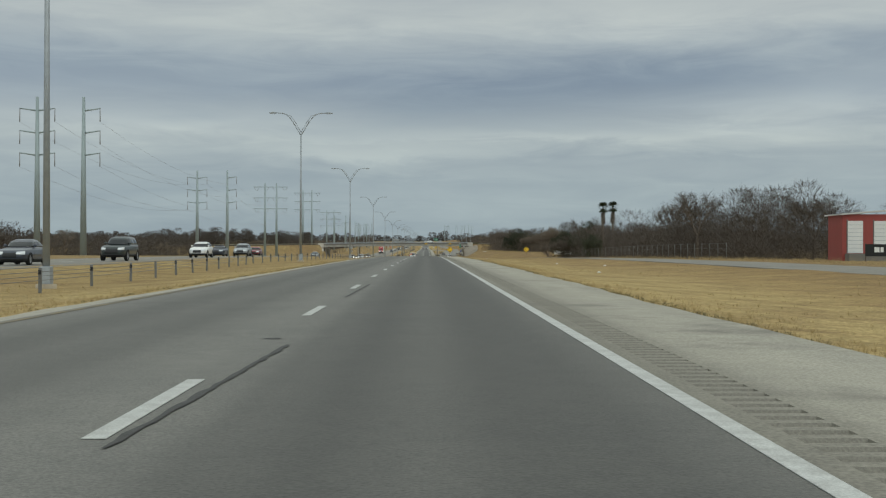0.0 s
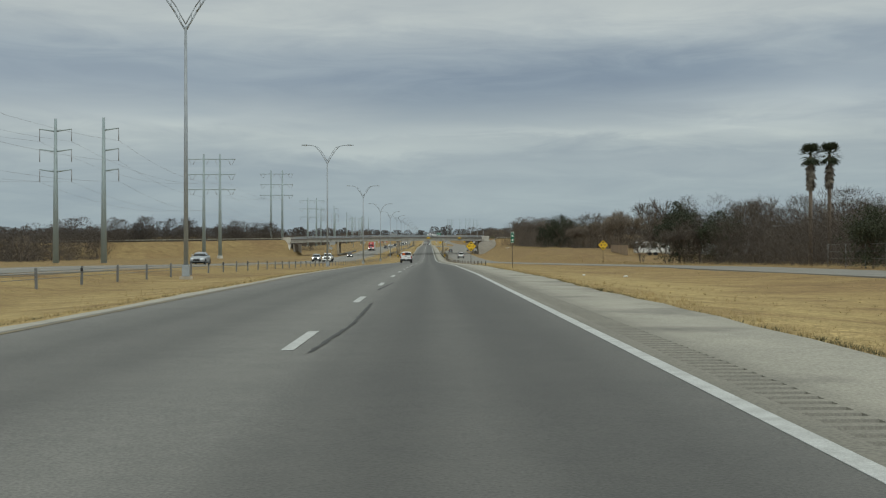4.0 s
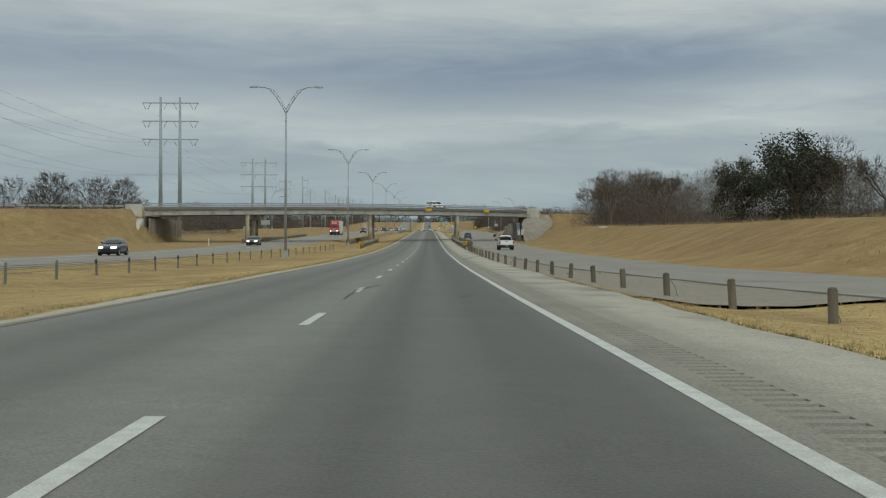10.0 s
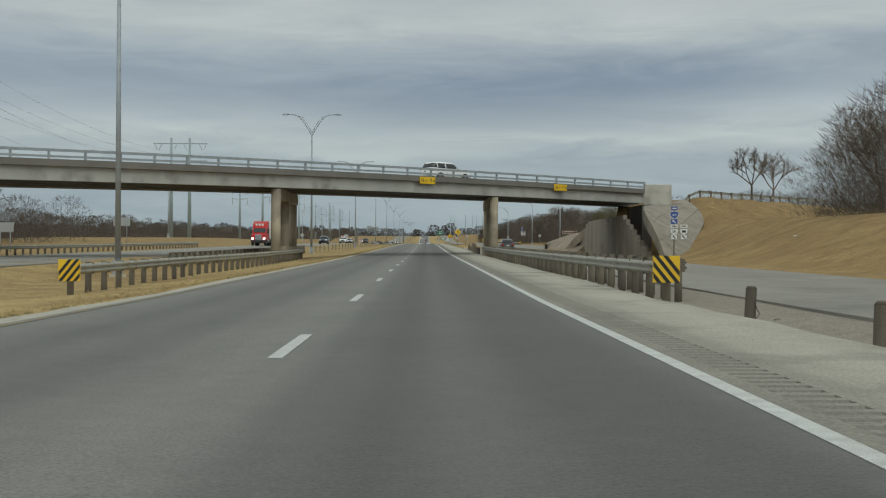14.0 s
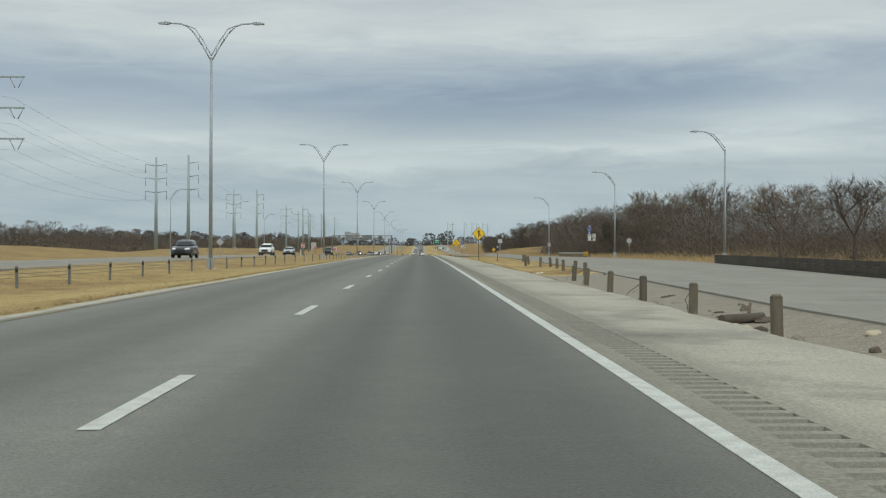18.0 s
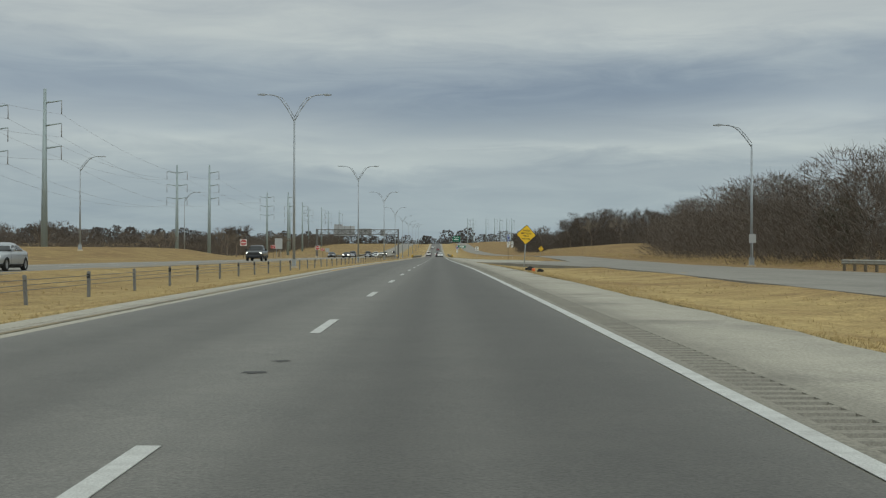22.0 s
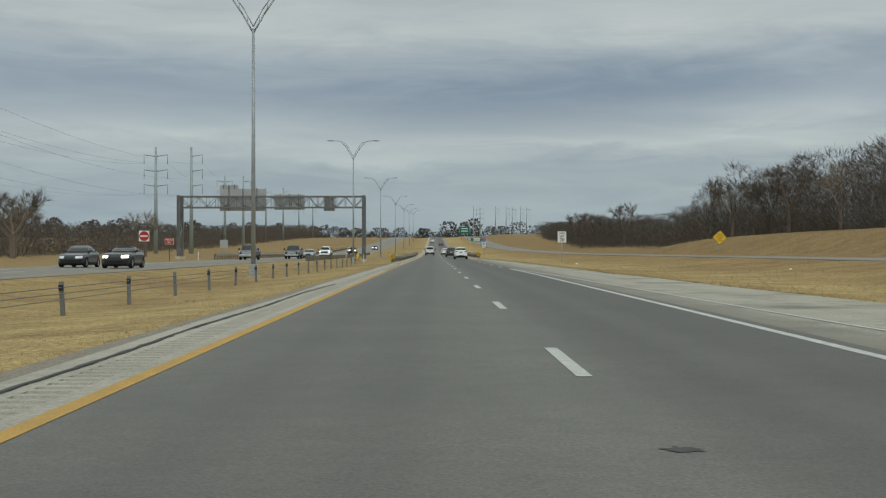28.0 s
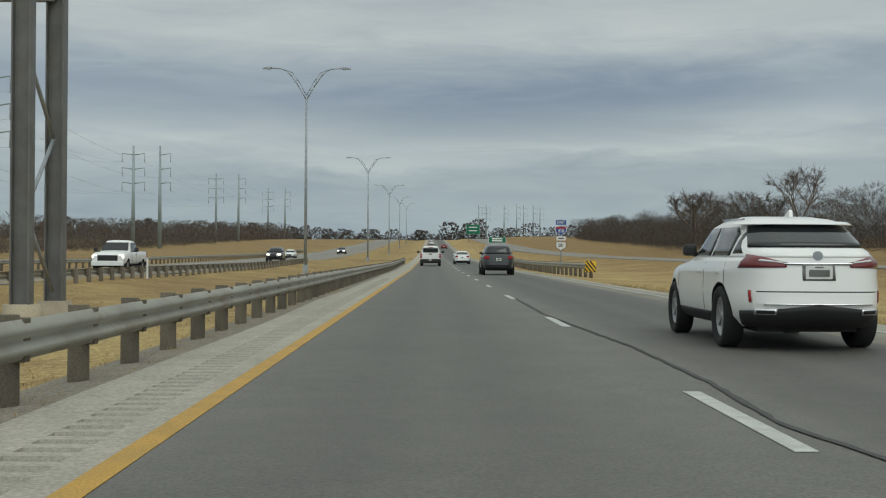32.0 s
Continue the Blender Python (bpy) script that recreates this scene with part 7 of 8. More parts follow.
def car(kind, paint, label, m, lit=False, rack=False, plate=True, cladding=None, hero=False):
    c = CARS[kind]
    hw = c["W"] / 2
    t = thing("car", label, "car", m, "traffic")
    f, b = c["L"] / 2, -c["L"] / 2
    z0, zb, zr, dk, hood = c["sill"], c["belt"], c["roof"], c["deck"], c["hood"]
    sh = Shell(c)
    body_zs = [z for z in sh.levels if z <= sh.split + 0.001]
    cabin_zs = [sh.split - 0.002] + [z for z in sh.levels if z > sh.split + 0.001]
    cut_wells(part("body", sh.skin(body_zs), paint, t), (c["fa"], c["ra"]), c["r"], hw, kind)
    part("cabin", sh.skin(cabin_zs), paint, t)
    part("floor_pan", box(-hw + 0.34, hw - 0.34, b + 0.5, f - 0.5, z0 - 0.06, z0 + 0.02), BLACK_PLASTIC, t)
    lo, hi = max(zb, sh.split) + 0.02, zr - 0.13

    def slope(tab, z):
        return lerp(tab, z)
    mid = (c["rf"] + c["rr"]) / 2 + 0.05
    low_r = max(dk + 0.04, lo)
    part("rear_window", sh.end_patch(-(hw - 0.30), hw - 0.30, low_r, lambda x: hi + 0.03 - 0.05 * (x / hw) ** 2, True, 0.012, 14), CAR_GLASS, t)
    part("windscreen", sh.end_patch(-(hw - 0.26), hw - 0.26, max(hood + 0.05, lo - 0.02), hi + 0.04, False, 0.012, 14), CAR_GLASS, t)
    for s in (-1, 1):
        part("side_window", sh.side_patch(s, lo, hi, mid + 0.05, lambda z: slope(sh.nose, z) - 0.30, 0.006), CAR_GLASS, t)
        part("side_window", sh.side_patch(s, lo, hi, lambda z: max(mid - 0.92, slope(sh.tail, z) + 0.34), mid - 0.03, 0.006), CAR_GLASS, t)
        if kind in ("crossover", "wagon", "suv"):
            part("quarter_window", sh.side_patch(s, lo + 0.03, hi - 0.02, lambda z: min(slope(sh.tail, z) + 0.22 + (0.20 if kind == "crossover" else 0.0), mid - 1.08), mid - 1.0, 0.006), CAR_GLASS, t)
        if not hero:
            part("tail_lamp", sh.end_patch(s * (hw - 0.44), s * (hw - 0.13), dk - 0.27, dk - 0.08, True, 0.012, 8), LAMP_RED, t)
        part("head_lamp", sh.end_patch(s * (hw - 0.55), s * (hw - 0.15), hood - 0.34, lambda x: hood - 0.20 + 0.06 * abs(x), False, 0.012, 8), LAMP_LIT if lit else LAMP_WHITE, t)
        mx = sh.flank(lo + 0.05, c["cowl"] - 0.5)
        mirror = part("mirror", box(s * (mx + 0.04), s * (mx + 0.22), c["cowl"] - 0.58, c["cowl"] - 0.42, lo + 0.0, lo + 0.16, 0.045), BLACK_PLASTIC if (hero or cladding) else paint, t)
        part("mirror_foot", box(s * (mx - 0.05), s * (mx + 0.08), c["cowl"] - 0.54, c["cowl"] - 0.46, lo - 0.01, lo + 0.05, 0.01), BLACK_PLASTIC, mirror)
        part("sill_trim", sh.side_patch(s, z0, z0 + 0.14, c["ra"] + 0.45, c["fa"] - 0.45, 0.010), cladding or BLACK_PLASTIC, t)
        for y in (mid + 0.22, mid - 0.72):
            x = sh.flank(zb - 0.14, y)
            part("door_handle", box(s * (x - 0.02), s * (x + 0.022), y - 0.09, y + 0.09, zb - 0.155, zb - 0.125, 0.01), paint, t)
        for y in (mid + 0.0, c["cowl"] - 0.12, mid - 0.98):
            part("door_seam", sh.side_patch(s, z0 + 0.16, zb - 0.02, y - 0.006, y + 0.006, 0.002, 1, 6), DARK, t)
    part("grille", sh.end_patch(-(hw - 0.52), hw - 0.52, z0 + 0.22, hood - 0.24, False, 0.014, 8), BLACK_PLASTIC, t)
    part("front_bumper", sh.end_patch(-(hw - 0.12), hw - 0.12, z0, z0 + 0.16, False, 0.012, 12), cladding or BLACK_PLASTIC, t)
    part("rear_bumper", sh.end_patch(-(hw - 0.16), hw - 0.16, z0, lambda x: z0 + 0.20 - 0.06 * abs(x), True, 0.012, 14), cladding or BLACK_PLASTIC, t)
    part("gate_seam", sh.end_patch(-(hw - 0.24), hw - 0.24, z0 + 0.42, z0 + 0.432, True, 0.003, 12, 1), DARK, t)
    if cladding:
        arch_lips(t, (c["fa"], c["ra"]), c["r"], hw - 0.012, cladding)
    for y in (c["fa"], c["ra"]):
        for s in (-1, 1):
            wheel(t, s * (hw - 0.125), y, c["r"], s)
    if plate:
        plate_bars(t, sh.end_y(dk - 0.30, 0, True) - 0.012, dk - 0.30, -1)
    if rack:
        for s in (-1, 1):
            part("roof_rail", tube((s * (hw - 0.40), c["rr"] + 0.25, zr + 0.04), (s * (hw - 0.40), c["rf"] - 0.30, zr + 0.05), 0.022, 0.022, 8), BLACK_PLASTIC, t)
    return (t, sh) if hero else t


def pickup(paint, label, m, bed_load=False, rack=False, hero=False, lit=False, trim=None):
    """Full-size pickup with an extended cab."""
    L, W, hw = 5.81, 2.03, 1.015
    t = thing("pickup_truck", label, "pickup truck", m, "traffic")
    f, b = L / 2, -L / 2
    z0, zb, zr = 0.52, 1.24, 1.93
    ra, fa, r = -1.72, 1.98, 0.405
    cb = -0.62          # back of the cab
    secs = [body_section(cb, z0, zb, zb + 0.01, hw), body_section(0.9, z0, zb, zb + 0.01, hw), body_section(1.25, z0, zb - 0.01, zb + 0.02, hw), body_section(f - 0.6, z0, zb - 0.06, zb - 0.02, hw),
            body_section(f - 0.15, z0 + 0.02, zb - 0.12, zb - 0.10, hw - 0.06), body_section(f, z0 + 0.1, zb - 0.25, zb - 0.26, hw - 0.18)]
    cut_wells(part("body", loft(secs), paint, t), (fa, ra), r, hw, "pickup_body")
    wb, wr = hw - 0.07, hw - 0.24
    cab = [cabin_section(cb + 0.02, zb - 0.02, wb, zr - 0.10, wr - 0.02), cabin_section(cb + 0.16, zb, wb, zr - 0.01, wr), cabin_section(0.1, zb, wb, zr + 0.02, wr),
           cabin_section(0.45, zb, wb, zr - 0.01, wr), cabin_section(0.62, zb, wb, zr - 0.09, wr - 0.03), cabin_section(1.28, zb - 0.02, wb - 0.02, zb + 0.03, wb - 0.1, 0.02)]
    part("cab", loft(cab), paint, t)
    lo, hi = zb + 0.05, zr - 0.11
    side_glass(t, [(0.02, lo), (1.02, lo - 0.02), (0.55, hi), (0.02, hi)], zb, wb, zr, wr)
    side_glass(t, [(cb + 0.22, lo + 0.05), (-0.06, lo), (-0.06, hi), (cb + 0.27, hi)], zb, wb, zr, wr)
    end_glass(t, (1.22, zb + 0.09, wb - 0.14), (0.68, zr - 0.12, wr - 0.08), "windscreen", 0.03)
    part("rear_window", box(-wr + 0.02, wr - 0.02, cb - 0.012, cb + 0.03, zb + 0.06, zr - 0.16, 0.01), CAR_GLASS, t)
    part("cab_lamp", box(-0.22, 0.22, cb - 0.02, cb + 0.05, zr - 0.13, zr - 0.075, 0.008), LAMP_RED, t, "red high brake lamp")
    # load bed: two walls, floor, tailgate
    wall_top = 1.31
    for s in (-1, 1):
        secs = []
        for y, w, top in ((b + 0.05, hw - 0.05, wall_top), (b + 0.35, hw, wall_top), (ra, hw + 0.015, wall_top), (cb - 0.05, hw, wall_top)):
            pts = [(w - 0.12, z0 + 0.1), (w - 0.02, z0 + 0.16), (w, 0.95), (w - 0.02, top - 0.10), (w - 0.05, top), (w - 0.14, top), (w - 0.16, top - 0.05), (w - 0.18, z0 + 0.3)]
            secs.append([(s * u, y, z) for u, z in pts])
        cut_wells(part("bed_wall", loft(secs), paint, t), (fa, ra), r, hw, ("bed_wall", s))
        part("wheel_liner", box(s * (hw - 0.50), s * (hw - 0.30), ra - 0.5, ra + 0.5, 0.45, 0.86), BLACK_PLASTIC, t)
        part("bed_rail_cap", box(s * (hw - 0.17), s * (hw - 0.04), b + 0.12, cb - 0.08, wall_top, wall_top + 0.02, 0.006), BLACK_PLASTIC, t)
    part("bed_floor", box(-hw + 0.15, hw - 0.15, b + 0.1, cb - 0.04, 0.78, 0.84), BLACK_PLASTIC, t)
    part("bed_front", box(-hw + 0.15, hw - 0.15, cb - 0.10, cb - 0.06, 0.78, wall_top - 0.02), paint, t)
    gate = part("tailgate", box(-hw + 0.19, hw - 0.19, b + 0.02, b + 0.10, 0.70, wall_top, 0.02), paint, t)
    part("gate_cap", box(-hw + 0.19, hw - 0.19, b + 0.0, b + 0.12, wall_top, wall_top + 0.025, 0.008), paint, gate)
    part("gate_crease", box(-hw + 0.30, hw - 0.30, b + 0.008, b + 0.03, 0.86, 0.885, 0.008), paint, gate)
    part("gate_handle", box(-0.16, 0.16, b + 0.005, b + 0.03, 1.13, 1.22, 0.012), BLACK_PLASTIC, gate)
    bump = BLACK_PLASTIC if trim is None else trim
    part("rear_bumper", prism([(-hw + 0.03, 0.44), (-hw + 0.03, 0.70), (hw - 0.03, 0.70), (hw - 0.03, 0.44), (hw - 0.3, 0.40), (-hw + 0.3, 0.40)], b - 0.16, b + 0.08, "xz", 0.02), bump, t)
    plate_bars(t, b - 0.17, 0.60, -1)
    for s in (-1, 1):
        part("tail_lamp", box(s * (hw - 0.19), s * (hw - 0.015), b + 0.01, b + 0.20, 0.80, 1.22, 0.03), LAMP_RED, t)
        part("reverse_lamp", box(s * (hw - 0.16), s * (hw - 0.05), b - 0.004, b + 0.02, 0.98, 1.06, 0.01), LAMP_WHITE, t)
        part("head_lamp", box(s * (hw - 0.40), s * (hw - 0.08), f - 0.18, f - 0.05, 0.88, 1.06, 0.03), LAMP_LIT if lit else LAMP_WHITE, t)
        mirror = part("mirror", box(s * (hw + 0.10), s * (hw + 0.34), 0.86, 1.0, zb + 0.02, zb + 0.27, 0.05), BLACK_PLASTIC, t)
        part("mirror_arm", box(s * (hw - 0.04), s * (hw + 0.14), 0.90, 0.96, zb + 0.03, zb + 0.09, 0.01), BLACK_PLASTIC, mirror)
        part("door_handle", box(s * (hw - 0.02), s * (hw + 0.02), 0.02, 0.22, zb - 0.16, zb - 0.10, 0.015), BLACK_PLASTIC, t)
        part("side_step", box(s * (hw - 0.10), s * (hw + 0.07), -0.65, 1.15, 0.36, 0.43, 0.02), BLACK_PLASTIC, t)
        part("mud_flap", box(s * (hw - 0.30), s * (hw - 0.02), ra - 0.52, ra - 0.49, 0.22, 0.62), BLACK_PLASTIC, t)
        part("door_seam", box(s * (hw - 0.005), s * (hw + 0.003), -0.045, -0.03, z0 + 0.1, zb - 0.02), DARK, t)
        part("door_seam", box(s * (hw - 0.005), s * (hw + 0.003), 1.12, 1.135, z0 + 0.1, zb - 0.04), DARK, t)
    for y in (fa, ra):
        for s in (-1, 1):
            wheel(t, s * (hw - 0.14), y, r, s, 0.27, spokes=5)
    part("chassis", box(-0.5, 0.5, b + 0.1, f - 0.4, 0.34, 0.60), BLACK_PLASTIC, t)
    part("axle", tube((-hw + 0.2, ra, 0.38), (hw - 0.2, ra, 0.38), 0.09, 0.09, 10), BLACK_PLASTIC, t)
    part("grille", box(-hw + 0.42, hw - 0.42, f - 0.05, f + 0.03, 0.72, 1.05, 0.03), CHROME if trim else BLACK_PLASTIC, t)
    part("front_bumper", box(-hw + 0.06, hw - 0.06, f - 0.12, f + 0.10, 0.42, 0.70, 0.05), trim or paint, t)
    if hero:
        part("tow_hitch", box(-0.05, 0.05, b - 0.28, b + 0.1, 0.36, 0.44, 0.01), CHROME, t)
        part("exhaust", tube((0.45, b - 0.05, 0.36), (0.35, b + 0.8, 0.36), 0.04, 0.04, 10), RUST, t)
        # plain block letters pressed into the gate
        for k in range(6):
            x = 0.22 + k * 0.088
            part("badge_bar", box(x, x + 0.062, b + 0.012, b + 0.021, 0.945, 0.995), RUST, gate)
    if rack:
        for y in (cb - 0.10,):
            for s in (-1, 1):
                part("rack_post", tube((s * 0.86, y, 1.2), (s * 0.86, y, 2.02), 0.035, 0.035, 8), BLACK_PLASTIC, t)
            for z in (2.02, 1.72):
                part("rack_bar", tube((-0.88, y, z), (0.88, y, z), 0.035, 0.035, 8), BLACK_PLASTIC, t)
    return t


def tractor_trailer(m):
    t = thing("semi_truck", "red tractor with lit lamps pulling a long white box trailer", "truck", m, "traffic")
    hw = 1.25
    cabm = bmesh.new()
    add_prism(cabm, [(9.6, 0.7), (9.6, 1.3), (9.45, 1.75), (8.2, 2.05), (7.75, 2.9), (7.3, 3.6), (6.3, 4.0), (5.0, 4.0), (5.0, 0.9), (7.6, 0.9), (8.0, 0.7)], -hw + 0.1, hw - 0.1, "yz")
    bmesh.ops.bevel(cabm, geom=list(cabm.edges), offset=0.09, segments=2, profile=0.6, affect="EDGES")
    part("cab", cabm, TRUCK_RED, t)
    end_glass(t, (8.18, 2.1, 1.0), (7.80, 2.82, 0.95), "windscreen", 0.03)
    for s in (-1, 1):
        part("side_window", box(s * (hw - 0.12), s * (hw - 0.085), 6.7, 7.7, 2.0, 2.75, 0.01), CAR_GLASS, t)
        part("head_lamp", box(s * 0.75, s * 1.12, 9.45, 9.62, 1.0, 1.25, 0.03), LAMP_LIT, t)
        part("mirror", box(s * (hw + 0.05), s * (hw + 0.22), 8.0, 8.1, 2.0, 2.8, 0.03), BLACK_PLASTIC, t)
        part("exhaust_stack", tube((s * (hw - 0.15), 4.9, 1.0), (s * (hw - 0.15), 4.9, 3.9), 0.07, 0.07, 10), CHROME, t)
        part("fuel_tank", tube((s * (hw - 0.3), 5.4, 0.75), (s * (hw - 0.3), 7.2, 0.75), 0.32, 0.32, 16), CHROME, t)
    part("grille", box(-0.55, 0.55, 9.5, 9.66, 0.85, 1.75, 0.04), CHROME, t)
    part("front_bumper", box(-hw + 0.08, hw - 0.08, 9.45, 9.8, 0.4, 0.85, 0.06), BLACK_PLASTIC, t)
    for x in (-0.62, -0.12, 0.38):
        part("logo_shape", prism([(x, 3.22), (x + 0.30, 3.22), (x + 0.40, 3.56), (x + 0.10, 3.56)], 7.36, 7.58, "xz"), SIGN_WHITE, t)
    for y in (8.6,):
        for s in (-1, 1):
            wheel(t, s * (hw - 0.2), y, 0.5, s, 0.3, CHROME)
    for y in (4.6, 3.3, -7.3, -8.5):
        for s in (-1, 1):
            wheel(t, s * (hw - 0.28), y, 0.5, s, 0.55)
    part("frame", box(-0.45, 0.45, 2.8, 8.8, 0.7, 0.95), BLACK_PLASTIC, t)
    trailer = part("trailer_box", box(-1.29, 1.29, -9.6, 4.5, 1.15, 4.05, 0.03), SIGN_WHITE, t)
    part("side_rail", box(-1.3, 1.3, -9.62, 4.52, 1.10, 1.22), GALV, trailer)
    for s in (-1, 1):
        part("side_skirt", box(s * 1.22, s * 1.26, -6.2, 1.8, 0.4, 1.12), SIGN_WHITE, trailer)
        part("logo_shape", box(s * 1.288, s * 1.295, -8.6, -6.9, 2.4, 3.3), SIGN_RED, trailer)
    part("rear_guard", box(-1.1, 1.1, -9.62, -9.5, 0.5, 0.62), BLACK_PLASTIC, t)
    return t


def on_road(x, y, z=None, turn=0.0):
    gz = grade(y) if z is None else z
    rise = math.degrees(math.atan((grade(y + 2) - grade(y - 2)) / 4))
    return pose(x, y, gz, rise if turn == 0 else 0, 0, turn)


# the white pickup in the left lane
hero = pickup(CAR_WHITE, "white extended-cab pickup with orange drum and tarp in its bed", on_road(-4.17, 358.45), hero=True)
blower = thing("orange_blower", "round orange leaf blower with black hose in the truck bed", "tool", on_road(-4.55, 357.25))
bm = bmesh.new()
add_revolve(bm, [(-0.18, 0.0), (-0.18, 0.22), (-0.12, 0.29), (0.12, 0.29), (0.18, 0.22), (0.18, 0.0)], 20)
bmesh.ops.rotate(bm, cent=(0, 0, 0), matrix=Matrix.Rotation(math.pi / 2, 3, "Z"), verts=bm.verts)
bmesh.ops.translate(bm, vec=(-0.05, 0, 1.42), verts=bm.verts)
part("housing", bm, ORANGE, blower)
for a in (30, 150, 260):
    u = math.radians(a)
    part("clamp", box(-0.05 + 0.26 * math.cos(u) - 0.05, -0.05 + 0.26 * math.cos(u) + 0.05, -0.22, 0.22, 1.42 + 0.26 * math.sin(u) - 0.05, 1.42 + 0.26 * math.sin(u) + 0.05, 0.012), BLACK_PLASTIC, blower)
bm = bmesh.new()
add_path(bm, [(-0.1, 0.1, 1.55), (0.05, 0.15, 1.72), (0.18, 0.15, 1.66), (0.34, 0.12, 1.42), (0.45, 0.1, 1.2), (0.5, 0.1, 0.87)], 0.055, 10)
part("hose", bm, BLACK_PLASTIC, blower)
part("stand", box(-0.25, 0.2, -0.15, 0.15, 0.84, 1.16, 0.02), BLACK_PLASTIC, blower)
tarp = tagged(part("canvas_tarp", prism([(0.28, 0.85), (0.98 - 0.2, 0.85), (0.80, 1.62), (0.66, 1.50), (0.44, 1.44), (0.40, 1.60), (0.30, 1.40)], -0.5, 0.25, "xz", 0.03), TAN_TARP), "grey-brown canvas tarp standing in the truck bed", "tarp")
tarp.matrix_basis = on_road(-4.17, 357.6)

# the white crossover in the right lane
rx, sh = car("crossover", CAR_WHITE, "white crossover with dark glass, black trim and twin exhausts", on_road(0.56, 1216.4), plate=False, hero=True)
part("spoiler", sh.end_patch(-0.60, 0.60, 1.50, 1.54, True, 0.13, 12), CAR_WHITE, rx)
for s in (-1, 1):
    lamp = part("tail_lamp", sh.end_patch(s * 0.36, s * 0.80, lambda x: 0.995 - 0.02 * abs(x), lambda x: 1.03 + 0.22 * (abs(x) - 0.30), True, 0.014, 12), LAMP_DEEP, rx, "dark red blade-shaped tail lamp")
    # a thin white strip on the lamp stands in for its highlight
    part("lamp_glint", sh.end_patch(s * 0.40, s * 0.66, lambda x: 1.035 + 0.10 * (abs(x) - 0.40), lambda x: 1.052 + 0.12 * (abs(x) - 0.40), True, 0.019, 6, 1), LAMP_WHITE, lamp)
    part("exhaust_tip", sh.end_patch(s * 0.48, s * 0.70, 0.435, lambda x: 0.505, True, 0.03, 6, 2), CHROME, rx)
    part("exhaust_bore", sh.end_patch(s * 0.505, s * 0.675, 0.45, 0.49, True, 0.034, 6, 2), DARK, rx)
    part("bumper_reflector", sh.end_patch(s * 0.735, s * 0.755, 0.58, 0.72, True, 0.012, 2, 3), LAMP_RED, rx)
    part("roof_rail", tube((s * 0.54, -1.10, 1.575), (s * 0.54, -0.05, 1.585), 0.016, 0.018, 8), CHROME, rx)
part("diffuser", sh.end_patch(-0.80, 0.80, 0.29, lambda x: 0.555 - 0.10 * abs(x), True, 0.018, 16), BLACK_PLASTIC, rx, "black lower bumper panel")
part("diffuser_edge", sh.end_patch(-0.62, 0.62, 0.555, 0.568, True, 0.022, 10, 1), CHROME, rx)
part("chrome_strip", sh.end_patch(-0.40, 0.40, 1.02, 1.04, True, 0.02, 10, 1), CHROME, rx)
ey = sh.end_y(1.12, 0, True)
part("emblem", tube((0, ey - 0.02, 1.12), (0, ey + 0.03, 1.12), 0.055, 0.055, 18), GALV, rx)
part("shark_fin", prism([(-1.30, 1.605), (-1.05, 1.615), (-1.27, 1.695)], -0.02, 0.02, "yz"), CAR_WHITE, rx)
plate_bars(rx, sh.end_y(0.93, 0, True) - 0.012, 0.93, -1)
part("plate_frame", sh.end_patch(-0.19, 0.19, 0.835, 1.01, True, 0.005, 4, 2), GALV_DARK, rx)

car("suv", CAR_BLACK, "glossy black sport utility vehicle", on_road(0.08, 1274.5), plate=True)
pickup(CAR_WHITE, "white pickup climbing the long grade", on_road(-3.97, 1322))
car("sedan", CAR_WHITE, "white four-door sedan on the highway", on_road(-0.47, 1337.5))
car("sedan", CAR_RED, "red sedan far ahead on the climb", on_road(-0.2, 1560))
car("crossover", CAR_WHITE, "white crossover far ahead on the climb", on_road(-3.8, 1640))
# opposite carriageway
back = 180
car("suv", CAR_GREEN, "grey-green sport utility vehicle", on_road(-23, 85, turn=back))
car("sedan", CAR_DARKBLUE, "dark blue sedan on the opposite carriageway", on_road(-23, 63, turn=back))
car("crossover", CAR_WHITE, "white crossover on the opposite carriageway", on_road(-23, 118, turn=back))
car("crossover", CAR_SILVER, "silver crossover on the opposite carriageway", on_road(-23, 146, turn=back))
car("coupe", CAR_DARKBLUE, "slate coupe with a long bonnet", on_road(-27, 152, turn=back))
car("sedan", CAR_RED, "maroon sedan on the opposite carriageway", on_road(-27, 186, turn=back))
car("sedan", CAR_SILVER, "silver sedan on the opposite carriageway", on_road(-27, 288, turn=back))
pickup(CAR_WHITE, "white pickup coming towards the camera", on_road(-23, 420, turn=back), lit=True)
car("suv", CAR_SILVER, "silver sport utility vehicle", on_road(-27, 436, turn=back), lit=True)
car("hatch", CAR_DARKBLUE, "dark slate hatchback with lit lamps", on_road(-27, 477, turn=back), lit=True)
car("sedan", CAR_BLACK, "black sedan on the opposite carriageway", on_road(-27, 560, turn=back), lit=True)
tractor_trailer(on_road(-27.4, 731, turn=back))
car("suv", CAR_DARKBLUE, "dark slate sport utility vehicle", on_road(-23, 795, turn=back))
car("suv", CAR_WHITE, "white sport utility vehicle with chrome grille", on_road(-23, 858, turn=back))
car("sedan", CAR_SILVER, "silver sedan on the opposite carriageway", on_road(-23, 889, turn=back))
pickup(CAR_BLACK, "dark pickup with lit lamps", on_road(-23, 979, turn=back), lit=True)
car("sedan", CAR_BLACK, "black sedan on the opposite carriageway", on_road(-27, 1133, turn=back))
